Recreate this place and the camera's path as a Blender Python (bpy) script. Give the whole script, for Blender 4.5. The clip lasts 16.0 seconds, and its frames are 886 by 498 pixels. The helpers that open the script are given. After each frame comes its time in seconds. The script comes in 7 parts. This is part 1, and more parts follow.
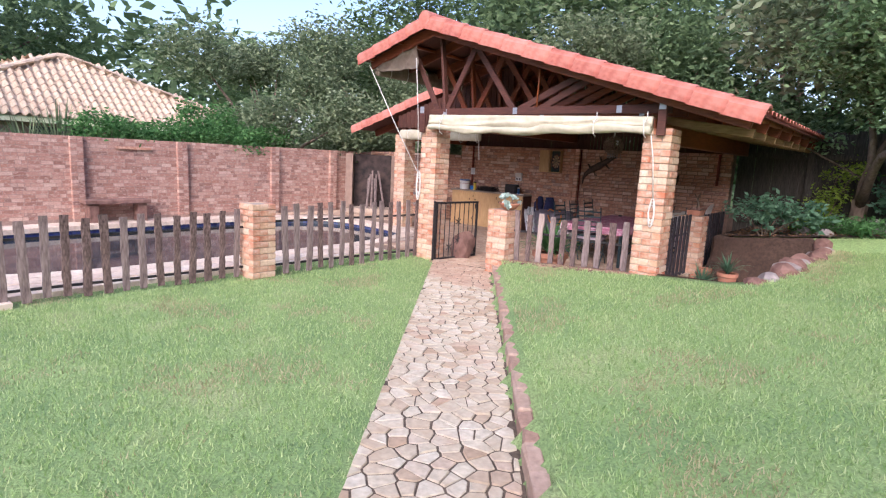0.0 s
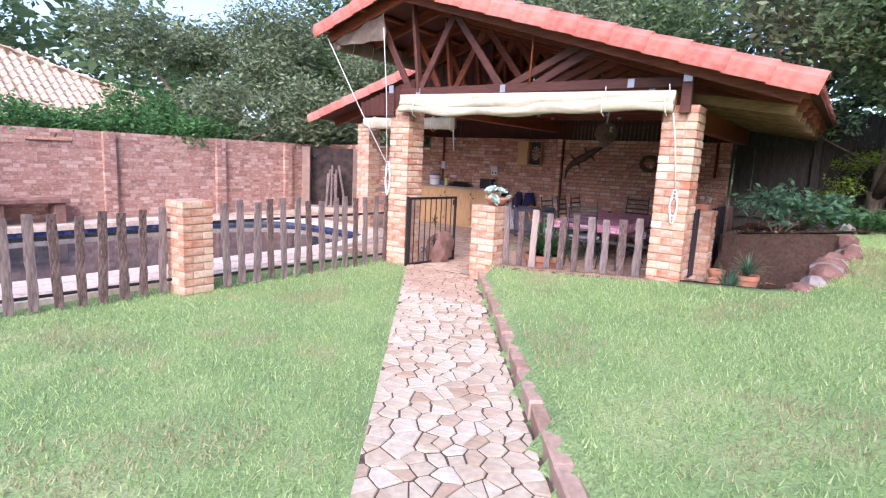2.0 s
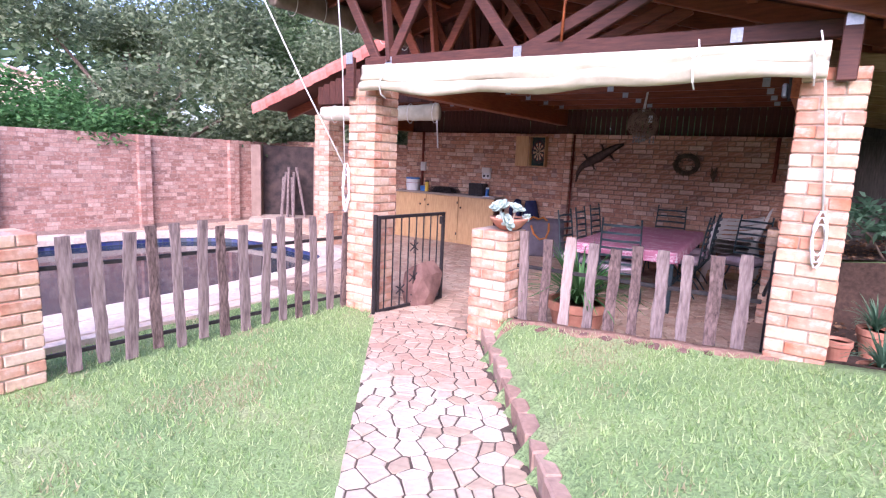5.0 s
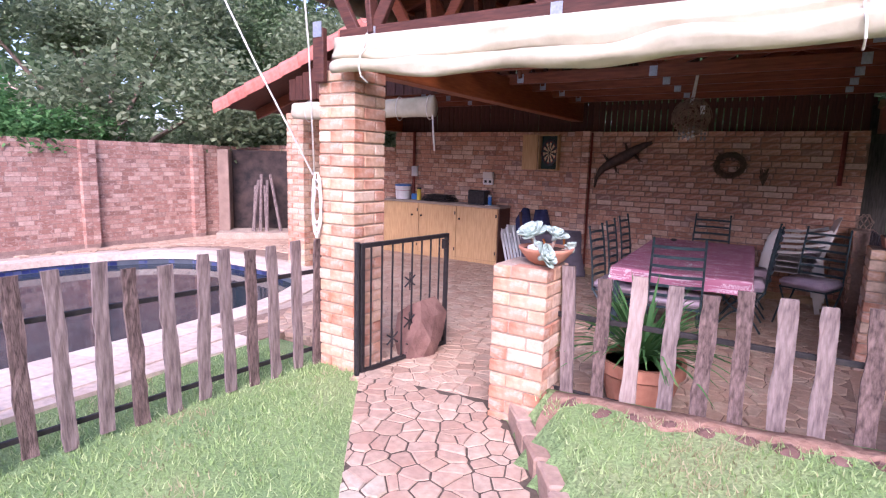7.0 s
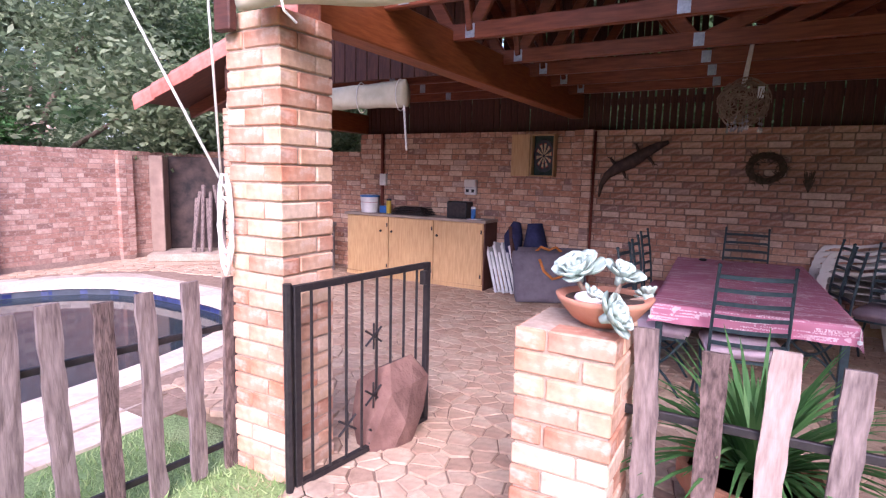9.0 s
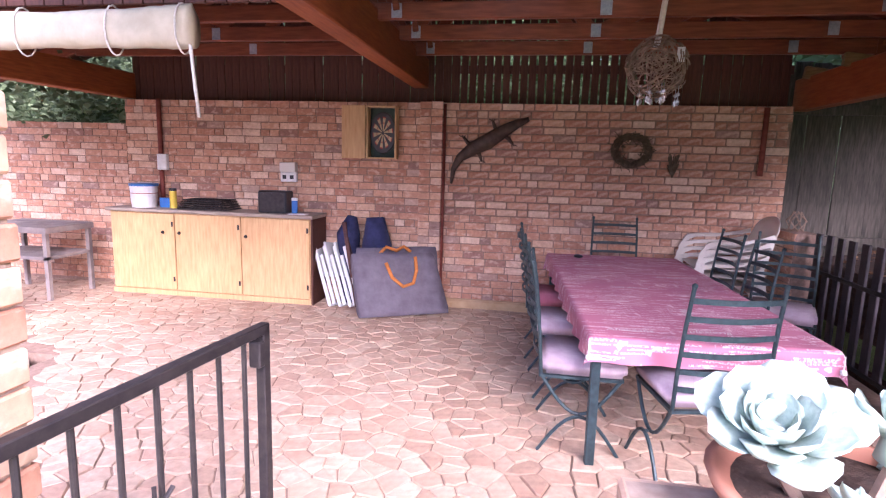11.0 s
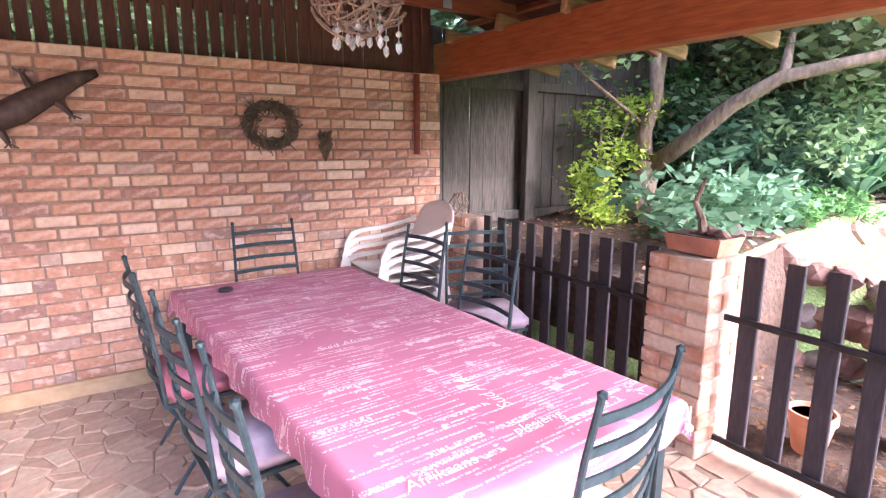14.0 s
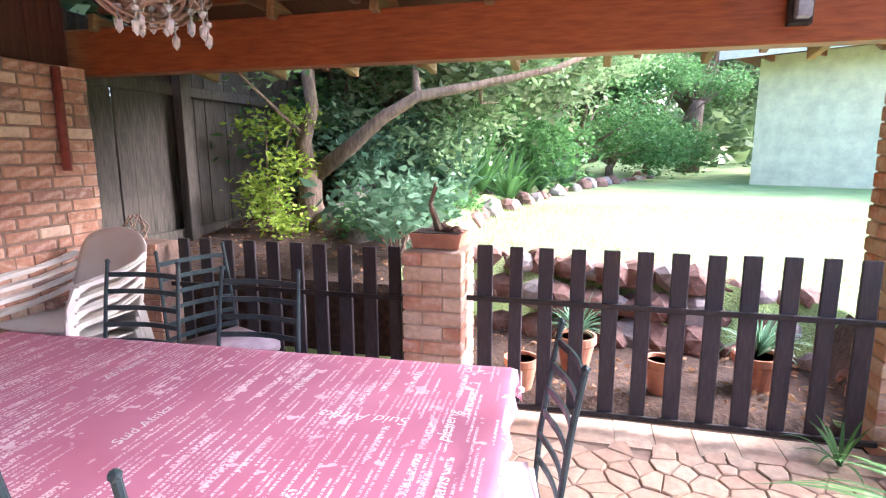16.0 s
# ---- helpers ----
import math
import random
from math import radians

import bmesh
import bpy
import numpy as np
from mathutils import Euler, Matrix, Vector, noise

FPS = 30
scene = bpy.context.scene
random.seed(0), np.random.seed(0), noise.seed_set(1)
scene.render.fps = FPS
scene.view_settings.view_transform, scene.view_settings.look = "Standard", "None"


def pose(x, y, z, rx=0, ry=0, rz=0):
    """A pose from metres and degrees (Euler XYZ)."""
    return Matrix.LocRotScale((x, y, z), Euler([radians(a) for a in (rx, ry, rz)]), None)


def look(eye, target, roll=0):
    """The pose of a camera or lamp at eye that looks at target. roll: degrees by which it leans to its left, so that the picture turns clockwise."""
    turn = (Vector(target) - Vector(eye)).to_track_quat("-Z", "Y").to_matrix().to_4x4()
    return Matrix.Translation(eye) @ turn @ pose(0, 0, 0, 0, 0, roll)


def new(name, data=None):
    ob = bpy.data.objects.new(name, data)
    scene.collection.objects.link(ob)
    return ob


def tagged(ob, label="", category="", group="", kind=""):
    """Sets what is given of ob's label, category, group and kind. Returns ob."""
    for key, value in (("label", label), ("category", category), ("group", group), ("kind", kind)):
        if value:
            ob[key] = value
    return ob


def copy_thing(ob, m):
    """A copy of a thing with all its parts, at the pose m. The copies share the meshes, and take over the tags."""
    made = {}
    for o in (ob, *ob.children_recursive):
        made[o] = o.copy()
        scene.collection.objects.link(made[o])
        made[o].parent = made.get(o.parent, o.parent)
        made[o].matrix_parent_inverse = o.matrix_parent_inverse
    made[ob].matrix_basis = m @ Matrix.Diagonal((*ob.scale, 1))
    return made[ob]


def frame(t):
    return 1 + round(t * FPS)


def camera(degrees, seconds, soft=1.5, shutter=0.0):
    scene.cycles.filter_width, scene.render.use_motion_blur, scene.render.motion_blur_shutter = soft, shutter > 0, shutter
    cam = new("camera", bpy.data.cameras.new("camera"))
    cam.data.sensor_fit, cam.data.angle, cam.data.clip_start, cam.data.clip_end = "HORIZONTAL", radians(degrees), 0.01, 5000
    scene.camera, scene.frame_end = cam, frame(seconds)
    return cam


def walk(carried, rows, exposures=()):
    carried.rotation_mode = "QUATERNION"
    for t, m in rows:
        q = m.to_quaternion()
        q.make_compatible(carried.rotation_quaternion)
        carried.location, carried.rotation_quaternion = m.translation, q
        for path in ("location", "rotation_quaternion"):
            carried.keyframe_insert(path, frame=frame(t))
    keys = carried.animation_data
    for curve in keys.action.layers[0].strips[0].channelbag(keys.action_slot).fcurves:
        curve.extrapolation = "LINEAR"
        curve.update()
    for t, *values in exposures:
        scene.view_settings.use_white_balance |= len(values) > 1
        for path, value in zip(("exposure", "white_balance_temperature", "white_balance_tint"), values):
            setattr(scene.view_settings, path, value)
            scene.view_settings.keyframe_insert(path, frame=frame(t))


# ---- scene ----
cam = camera(77.7, 16.0, soft=1.2)
PATH = [
    (0, (5.905, -6.67, 1.669), (4.63, -5.165, 1.342), 3.0),
    (0.5, (5.675, -6.513, 1.583), (4.448, -4.967, 1.26), 2.9),
    (1, (5.466, -6.298, 1.529), (4.273, -4.725, 1.209), 2.9),
    (1.5, (5.222, -6.07, 1.519), (4.038, -4.49, 1.198), 2.9),
    (2, (4.925, -5.821, 1.505), (3.761, -4.227, 1.182), 2.8),
    (2.5, (4.64, -5.517, 1.49), (3.498, -3.908, 1.165), 2.8),
    (3, (4.386, -5.213, 1.504), (3.257, -3.596, 1.174), 2.8),
    (3.5, (4.176, -4.883, 1.489), (3.055, -3.26, 1.161), 2.7),
    (4, (3.964, -4.525, 1.504), (2.852, -2.896, 1.173), 2.7),
    (4.2, (3.859, -4.402, 1.503), (2.752, -2.769, 1.173), 2.8),
    (6.3, (2.853, -3.244, 1.553), (1.774, -1.59, 1.234), 2.1),
    (6.5, (2.766, -3.137, 1.543), (1.691, -1.482, 1.224), 2.1),
    (7, (2.565, -2.86, 1.544), (1.503, -1.194, 1.229), 1.7),
    (7.5, (2.37, -2.597, 1.524), (1.322, -0.921, 1.216), 1.4),
    (8, (2.164, -2.341, 1.531), (1.145, -0.647, 1.228), 1.1),
    (8.2, (2.102, -2.211, 1.478), (1.087, -0.511, 1.199), 1.2),
    (10.5, (1.089, -0.822, 1.451), (0.497, 1.064, 1.143), 1.7),
    (11, (0.942, -0.525, 1.454), (0.63, 1.426, 1.139), 1.6),
    (11.5, (0.865, -0.224, 1.451), (0.782, 1.751, 1.141), 1.4),
    (12, (0.83, 0.044, 1.433), (0.951, 2.016, 1.123), 1.2),
    (12.5, (0.793, 0.234, 1.491), (1.178, 2.165, 1.139), 1.0),
    (13, (0.818, 0.546, 1.489), (1.454, 2.406, 1.125), 0.5),
    (13.5, (0.811, 0.86, 1.492), (1.634, 2.644, 1.12), 0.6),
    (14, (0.746, 1.105, 1.501), (1.817, 2.75, 1.117), 0.3),
    (14.5, (0.655, 1.364, 1.486), (1.976, 2.814, 1.096), 0.4),
    (15, (0.621, 1.543, 1.481), (2.177, 2.739, 1.098), 0.1),
    (15.5, (0.444, 1.739, 1.496), (2.232, 2.558, 1.132), 0.2),
    (16, (0.279, 1.845, 1.514), (2.184, 2.339, 1.16), -0.2),
]
walk(cam, [(t, look(eye, target, roll)) for t, eye, target, roll in PATH],
     [(0, 1.2, 5800, 24), (2, 1.45, 5550, 28), (3.5, 1.72, 5400, 37), (6.5, 1.6, 5450, 41), (8, 1.4, 5550, 40), (10.5, 2.55, 5500, 39), (11, 2.75, 5500, 39), (12.5, 3.25, 5500, 39), (14.5, 4.1, 5700, 26), (16, 3.75, 5700, 24)])
# ---- world, sun, exposure ----
world = bpy.data.worlds.new("sky")
scene.world = world
world.use_nodes = True
wn = world.node_tree.nodes
sky = wn.new("ShaderNodeTexSky")
sky.sky_type, sky.sun_disc = "NISHITA", False
sky.sun_elevation, sky.sun_rotation = radians(35), radians(153)
sky.air_density, sky.dust_density, sky.ozone_density = 1.0, 3.0, 1.0
world.node_tree.links.new(sky.outputs[0], wn["Background"].inputs[0])
wn["Background"].inputs[1].default_value = 0.15
sun = new("sun", bpy.data.lights.new("sun", "SUN"))
sun.data.energy, sun.data.angle, sun.data.color = 1.5, radians(40), (1.0, 0.96, 0.91)
sun.matrix_world = look((5, -10, 7.8), (0, 0, 0))

# ---- materials ----
def nodes_of(name):
    m = bpy.data.materials.new(name)
    m.use_nodes = True
    nt = m.node_tree
    return m, nt, nt.nodes["Principled BSDF"]


def tex(nt, scale, detail=4.0, kind="ShaderNodeTexNoise", coord="Object", stretch=None, rough=0.55):
    tc = nt.nodes.new("ShaderNodeTexCoord")
    n = nt.nodes.new(kind)
    n.inputs["Scale"].default_value = scale
    if kind == "ShaderNodeTexNoise":
        n.inputs["Detail"].default_value = detail
        n.inputs["Roughness"].default_value = rough
    src = tc.outputs[coord]
    if stretch:
        mp = nt.nodes.new("ShaderNodeMapping")
        mp.inputs["Scale"].default_value = stretch
        nt.links.new(src, mp.inputs[0])
        src = mp.outputs[0]
    nt.links.new(src, n.inputs["Vector"])
    return n.outputs[0]


def ramp(nt, fac, stops):
    r = nt.nodes.new("ShaderNodeValToRGB")
    els = r.color_ramp.elements
    while len(els) < len(stops):
        els.new(0.5)
    for e, (p, c) in zip(els, stops):
        e.position, e.color = p, (*c, 1)
    nt.links.new(fac, r.inputs[0])
    return r.outputs[0]


def mix(nt, fac, a, b, kind="MIX"):
    m = nt.nodes.new("ShaderNodeMix")
    m.data_type, m.blend_type = "RGBA", kind
    for sock, v in ((m.inputs[0], fac), (m.inputs[6], a), (m.inputs[7], b)):
        if hasattr(v, "is_linked"):
            nt.links.new(v, sock)
        elif isinstance(v, tuple):
            sock.default_value = (*v, 1)
        else:
            sock.default_value = v
    return m.outputs[2]


def bump(nt, bsdf, height, strength=0.4, dist=0.01):
    b = nt.nodes.new("ShaderNodeBump")
    b.inputs["Strength"].default_value, b.inputs["Distance"].default_value = strength, dist
    nt.links.new(height, b.inputs["Height"])
    nt.links.new(b.outputs[0], bsdf.inputs["Normal"])


def rand_of(nt, island=False):
    if island:
        return nt.nodes.new("ShaderNodeNewGeometry").outputs["Random Per Island"]
    return nt.nodes.new("ShaderNodeObjectInfo").outputs["Random"]


def simple(name, c1, c2, scale=8.0, rough=0.7, metal=0.0, bumps=0.3, dist=0.004, stretch=None, spec=0.4):
    m, nt, b = nodes_of(name)
    f = tex(nt, scale, 6.0, stretch=stretch)
    big = tex(nt, scale * 0.17, 3.0)
    col = ramp(nt, f, [(0.3, c1), (0.7, c2)])
    dark = ramp(nt, big, [(0.35, (0.72, 0.72, 0.72)), (0.65, (1.05, 1.05, 1.05))])
    nt.links.new(mix(nt, 0.7, col, dark, "MULTIPLY"), b.inputs["Base Color"])
    b.inputs["Roughness"].default_value, b.inputs["Metallic"].default_value = rough, metal
    b.inputs["Specular IOR Level"].default_value = spec
    bump(nt, b, f, bumps, dist)
    return m


def pieces(name, stops, grain=30.0, island=False, rough=0.85, stain=(0.4, 0.3, 0.25), amount=0.5, bumps=0.5, mottle=0.0, pale=(0.62, 0.46, 0.36)):
    """Bricks, stones, tiles: each piece takes its own tone, with grain, stains and burnt or pale blotches over it."""
    m, nt, b = nodes_of(name)
    tone = ramp(nt, rand_of(nt, island), stops)
    f = tex(nt, grain, 6.0)
    g = tex(nt, 5.0, 5.0)
    grainy = ramp(nt, f, [(0.25, (0.62, 0.62, 0.62)), (0.75, (1.15, 1.15, 1.15))])
    col = mix(nt, 0.8, tone, grainy, "MULTIPLY")
    spots = ramp(nt, g, [(0.46, (0, 0, 0)), (0.66, (amount, amount, amount))])
    col = mix(nt, spots, col, stain)
    if mottle:
        k = ramp(nt, tex(nt, 13.0, 4.0, stretch=(1.0, 1.0, 1.7)), [(0.52, (0, 0, 0)), (0.64, (mottle, mottle, mottle))])
        col = mix(nt, k, col, pale)
        burn = ramp(nt, tex(nt, 9.0, 5.0, stretch=(1.3, 1.3, 2.3)), [(0.6, (1, 1, 1)), (0.72, (0.5, 0.42, 0.4))])
        col = mix(nt, mottle, col, burn, "MULTIPLY")
    nt.links.new(col, b.inputs["Base Color"])
    b.inputs["Roughness"].default_value = rough
    b.inputs["Specular IOR Level"].default_value = 0.25
    bump(nt, b, f, bumps, 0.006)
    return m



BRICK = [(0.0, (0.42, 0.19, 0.11)), (0.3, (0.50, 0.25, 0.16)), (0.55, (0.56, 0.36, 0.22)), (0.72, (0.62, 0.47, 0.34)), (0.9, (0.56, 0.3, 0.18)), (1.0, (0.5, 0.16, 0.08))]
OLDBRICK = [(0.0, (0.38, 0.185, 0.12)), (0.2, (0.5, 0.26, 0.165)), (0.42, (0.56, 0.31, 0.2)), (0.6, (0.62, 0.4, 0.27)), (0.74, (0.74, 0.56, 0.42)), (0.82, (0.26, 0.155, 0.135)), (0.9, (0.46, 0.22, 0.145)), (1.0, (0.6, 0.35, 0.23))]
m_brick = pieces("face_brick", BRICK, stain=(0.6, 0.45, 0.32), amount=0.4, mottle=0.45, pale=(0.66, 0.52, 0.42))
m_brick_old = pieces("old_brick", OLDBRICK, stain=(0.4, 0.21, 0.145), amount=0.4, mottle=0.5, pale=(0.7, 0.52, 0.4))
m_brick_old_i = pieces("old_brick_wall", OLDBRICK, island=True, stain=(0.4, 0.21, 0.145), amount=0.4, mottle=0.5, pale=(0.7, 0.52, 0.4))
POOLBRICK = [(0.0, (0.3, 0.155, 0.12)), (0.3, (0.42, 0.23, 0.175)), (0.6, (0.48, 0.29, 0.225)), (0.82, (0.6, 0.43, 0.34)), (0.9, (0.26, 0.15, 0.125)), (1.0, (0.42, 0.22, 0.16))]
m_brick_pool = pieces("boundary_brick", POOLBRICK, island=True, stain=(0.4, 0.22, 0.17), amount=0.5, mottle=0.5, pale=(0.6, 0.46, 0.38))
m_mortar_pool = simple("boundary_mortar", (0.3, 0.2, 0.16), (0.4, 0.28, 0.225), 40, 0.95, bumps=0.6)
m_earth = simple("red_earth", (0.26, 0.14, 0.09), (0.4, 0.25, 0.17), 22, 0.98, bumps=0.9, dist=0.02)
m_mortar = simple("mortar", (0.36, 0.27, 0.2), (0.48, 0.38, 0.29), 40, 0.95, bumps=0.6)
m_mortar_dk = simple("dark_mortar", (0.21, 0.135, 0.1), (0.33, 0.22, 0.165), 40, 0.95, bumps=0.6)
STONE = [(0.0, (0.4, 0.29, 0.19)), (0.2, (0.48, 0.4, 0.285)), (0.55, (0.53, 0.465, 0.34)), (0.85, (0.58, 0.525, 0.405)), (1.0, (0.44, 0.31, 0.21))]
m_stone = pieces("path_stone", STONE, 24, stain=(0.42, 0.31, 0.2), amount=0.5)
m_stone_i = pieces("path_stone_far", STONE, 24, island=True, stain=(0.42, 0.31, 0.2), amount=0.5)
FLAG = [(0.0, (0.4, 0.268, 0.184)), (0.4, (0.48, 0.342, 0.236)), (0.75, (0.54, 0.412, 0.29)), (1.0, (0.44, 0.318, 0.226))]
m_flag = pieces("flagstone", FLAG, 24, stain=(0.42, 0.25, 0.17), amount=0.5, rough=0.8)
m_flag_i = pieces("flagstone_far", FLAG, 24, island=True, stain=(0.42, 0.25, 0.17), amount=0.5, rough=0.8)
m_ochre = simple("ochre_plaster", (0.4, 0.27, 0.14), (0.55, 0.4, 0.24), 9, 0.95, bumps=0.5)
m_kerb = pieces("kerb_stone", [(0.0, (0.34, 0.21, 0.15)), (0.5, (0.4, 0.27, 0.2)), (1.0, (0.45, 0.32, 0.24))], 24, stain=(0.3, 0.18, 0.12), amount=0.6)
m_joint = simple("earth_joint", (0.07, 0.05, 0.034), (0.14, 0.105, 0.072), 30, 0.98, bumps=0.7)
m_grout = simple("floor_grout", (0.22, 0.145, 0.1), (0.32, 0.22, 0.16), 30, 0.95, bumps=0.6)
m_soil = simple("soil", (0.035, 0.021, 0.014), (0.085, 0.05, 0.033), 25, 0.98, bumps=0.9, dist=0.02)
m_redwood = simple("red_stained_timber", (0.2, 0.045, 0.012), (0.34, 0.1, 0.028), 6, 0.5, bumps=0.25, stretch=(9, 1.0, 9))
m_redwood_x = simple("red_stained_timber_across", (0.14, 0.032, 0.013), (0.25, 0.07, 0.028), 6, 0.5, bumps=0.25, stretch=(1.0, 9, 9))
# rafter-end pine, with the shade it hangs in put into the colour
m_pine_shaded = simple("shaded_raw_pine", (0.2, 0.115, 0.045), (0.32, 0.2, 0.09), 8, 0.8, stretch=(1, 8, 8))
m_darkwood = simple("dark_timber", (0.055, 0.019, 0.013), (0.115, 0.04, 0.025), 8, 0.65, stretch=(1, 8, 8))
m_deck = simple("roof_boarding", (0.07, 0.02, 0.011), (0.13, 0.042, 0.022), 5, 0.65, stretch=(1, 12, 1))
m_slat = simple("brown_slat", (0.055, 0.018, 0.011), (0.11, 0.038, 0.022), 8, 0.7, stretch=(8, 8, 1))
m_grey_fence = simple("weathered_fence_board", (0.045, 0.04, 0.033), (0.12, 0.105, 0.085), 7, 0.9, stretch=(9, 9, 1), bumps=0.5)
m_black_wood = simple("dark_stained_picket", (0.025, 0.02, 0.024), (0.055, 0.045, 0.05), 10, 0.6, stretch=(8, 8, 1))
m_plate = simple("galvanised_plate", (0.35, 0.38, 0.42), (0.5, 0.53, 0.56), 60, 0.45, 0.7)
m_roof = pieces("roof_tile", [(0.0, (0.36, 0.1, 0.07)), (0.5, (0.44, 0.14, 0.095)), (1.0, (0.5, 0.18, 0.13))], 18, stain=(0.55, 0.3, 0.24), amount=0.35, rough=0.7)
m_roof_i = pieces("roof_tile_field", [(0.0, (0.36, 0.1, 0.07)), (0.5, (0.44, 0.14, 0.095)), (1.0, (0.5, 0.18, 0.13))], 18, island=True, stain=(0.5, 0.28, 0.22), amount=0.4)
m_cream_tile = pieces("cream_roof_tile", [(0.0, (0.46, 0.34, 0.24)), (0.5, (0.52, 0.4, 0.28)), (1.0, (0.57, 0.45, 0.33))], 12, island=True, stain=(0.55, 0.4, 0.3), amount=0.4)
m_canvas = simple("cream_canvas", (0.45, 0.4, 0.28), (0.57, 0.52, 0.38), 9, 0.9, bumps=0.35, dist=0.02)
m_canvas_dk = simple("brown_canvas", (0.2, 0.15, 0.11), (0.3, 0.24, 0.18), 9, 0.9, bumps=0.4, dist=0.02)
m_rope = simple("white_rope", (0.6, 0.57, 0.5), (0.78, 0.75, 0.68), 90, 0.9)
m_iron = simple("black_iron", (0.022, 0.02, 0.022), (0.05, 0.042, 0.04), 30, 0.5, 0.4)
m_green_iron = simple("dark_green_iron", (0.02, 0.035, 0.04), (0.045, 0.075, 0.08), 30, 0.45, 0.3)
m_plaster = simple("pale_green_plaster", (0.6, 0.6, 0.4), (0.67, 0.67, 0.47), 20, 0.9)
m_white = simple("white_plaster", (0.6, 0.55, 0.48), (0.7, 0.65, 0.58), 12, 0.9)
m_paving = pieces("pool_paving", [(0.0, (0.6, 0.47, 0.37)), (0.5, (0.68, 0.56, 0.44)), (1.0, (0.72, 0.62, 0.5))], 18, island=True, stain=(0.5, 0.36, 0.28), amount=0.4)
m_grout_pale = simple("pale_grout", (0.42, 0.33, 0.26), (0.52, 0.42, 0.33), 30, 0.95)
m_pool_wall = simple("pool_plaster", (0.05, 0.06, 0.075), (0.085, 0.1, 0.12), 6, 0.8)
m_pool_tile = pieces("blue_mosaic", [(0.0, (0.015, 0.02, 0.08)), (0.6, (0.03, 0.045, 0.16)), (1.0, (0.1, 0.12, 0.22))], 40, island=True, rough=0.3, stain=(0.05, 0.06, 0.15), amount=0.2)
m_rock = simple("red_rock", (0.13, 0.065, 0.05), (0.27, 0.155, 0.12), 7, 0.9, bumps=1.0, dist=0.03)
m_rock_grey = simple("grey_rock", (0.2, 0.17, 0.16), (0.36, 0.31, 0.28), 6, 0.9, bumps=1.0, dist=0.03)
m_bark = simple("bark", (0.12, 0.085, 0.06), (0.25, 0.18, 0.125), 9, 0.95, bumps=0.9, dist=0.02, stretch=(3, 3, 1))

m_water, wnt, wb = nodes_of("pool_water")
wb.inputs["Base Color"].default_value = (0.03, 0.042, 0.05, 1)
wb.inputs["Roughness"].default_value = 0.06
wb.inputs["IOR"].default_value = 1.33
bump(wnt, wb, tex(wnt, 1.6, 2), 0.05, 0.03)


def leafy(name, lo, mid, hi, gloss=0.6):
    m, nt, b = nodes_of(name)
    nt.links.new(ramp(nt, rand_of(nt, True), [(0.0, lo), (0.55, mid), (1.0, hi)]), b.inputs["Base Color"])
    b.inputs["Roughness"].default_value = gloss
    b.inputs["Specular IOR Level"].default_value = 0.2
    t = nt.nodes.new("ShaderNodeBsdfTranslucent")
    nt.links.new(ramp(nt, rand_of(nt, True), [(0.0, mid), (1.0, hi)]), t.inputs[0])
    ms = nt.nodes.new("ShaderNodeMixShader")
    ms.inputs[0].default_value = 0.38
    nt.links.new(b.outputs[0], ms.inputs[1])
    nt.links.new(t.outputs[0], ms.inputs[2])
    nt.links.new(ms.outputs[0], nt.nodes["Material Output"].inputs[0])
    return m


m_leaf = leafy("tree_leaf", (0.045, 0.08, 0.033), (0.1, 0.16, 0.068), (0.2, 0.28, 0.125))
m_leaf_grey = leafy("olive_leaf", (0.075, 0.11, 0.05), (0.155, 0.205, 0.105), (0.28, 0.33, 0.19))
m_leaf_lime = leafy("lime_leaf", (0.12, 0.2, 0.02), (0.24, 0.36, 0.04), (0.36, 0.46, 0.08))
m_leaf_bright = leafy("bright_leaf", (0.04, 0.11, 0.03), (0.08, 0.2, 0.06), (0.15, 0.3, 0.1))
m_leaf_blue = leafy("blue_green_leaf", (0.055, 0.13, 0.07), (0.105, 0.215, 0.125), (0.18, 0.31, 0.19))
m_leaf_mid = leafy("garden_leaf", (0.1, 0.17, 0.065), (0.18, 0.29, 0.13), (0.3, 0.42, 0.21))
m_grass = leafy("grass_blade", (0.19, 0.31, 0.1), (0.34, 0.47, 0.18), (0.52, 0.6, 0.3), 0.7)
m_lawn, lnt, lb = nodes_of("lawn")
lawn_f = tex(lnt, 1.3, 6)
lawn_g = tex(lnt, 60.0, 4)
lawn_c = ramp(lnt, lawn_f, [(0.3, (0.2, 0.32, 0.11)), (0.55, (0.29, 0.41, 0.145)), (0.75, (0.42, 0.45, 0.21))])
lawn_d = ramp(lnt, lawn_g, [(0.3, (0.45, 0.45, 0.45)), (0.7, (1.1, 1.1, 1.1))])
lnt.links.new(mix(lnt, 0.8, lawn_c, lawn_d, "MULTIPLY"), lb.inputs["Base Color"])
lb.inputs["Roughness"].default_value = 0.95
bump(lnt, lb, lawn_g, 0.8, 0.02)

# ---- mesh helpers ----
def thing(name, label, category, loc=(0, 0, 0), group="", kind="", turn=0.0):
    e = new(name)
    e.empty_display_size = 0.1
    e.matrix_basis = pose(*loc, 0, 0, turn)
    return tagged(e, label, category, group, kind)


def mesh_of(name, bm, mat, smooth=False):
    me = bpy.data.meshes.new(name)
    bm.to_mesh(me)
    bm.free()
    me.materials.append(mat)
    if smooth:
        for p in me.polygons:
            p.use_smooth = True
    return me


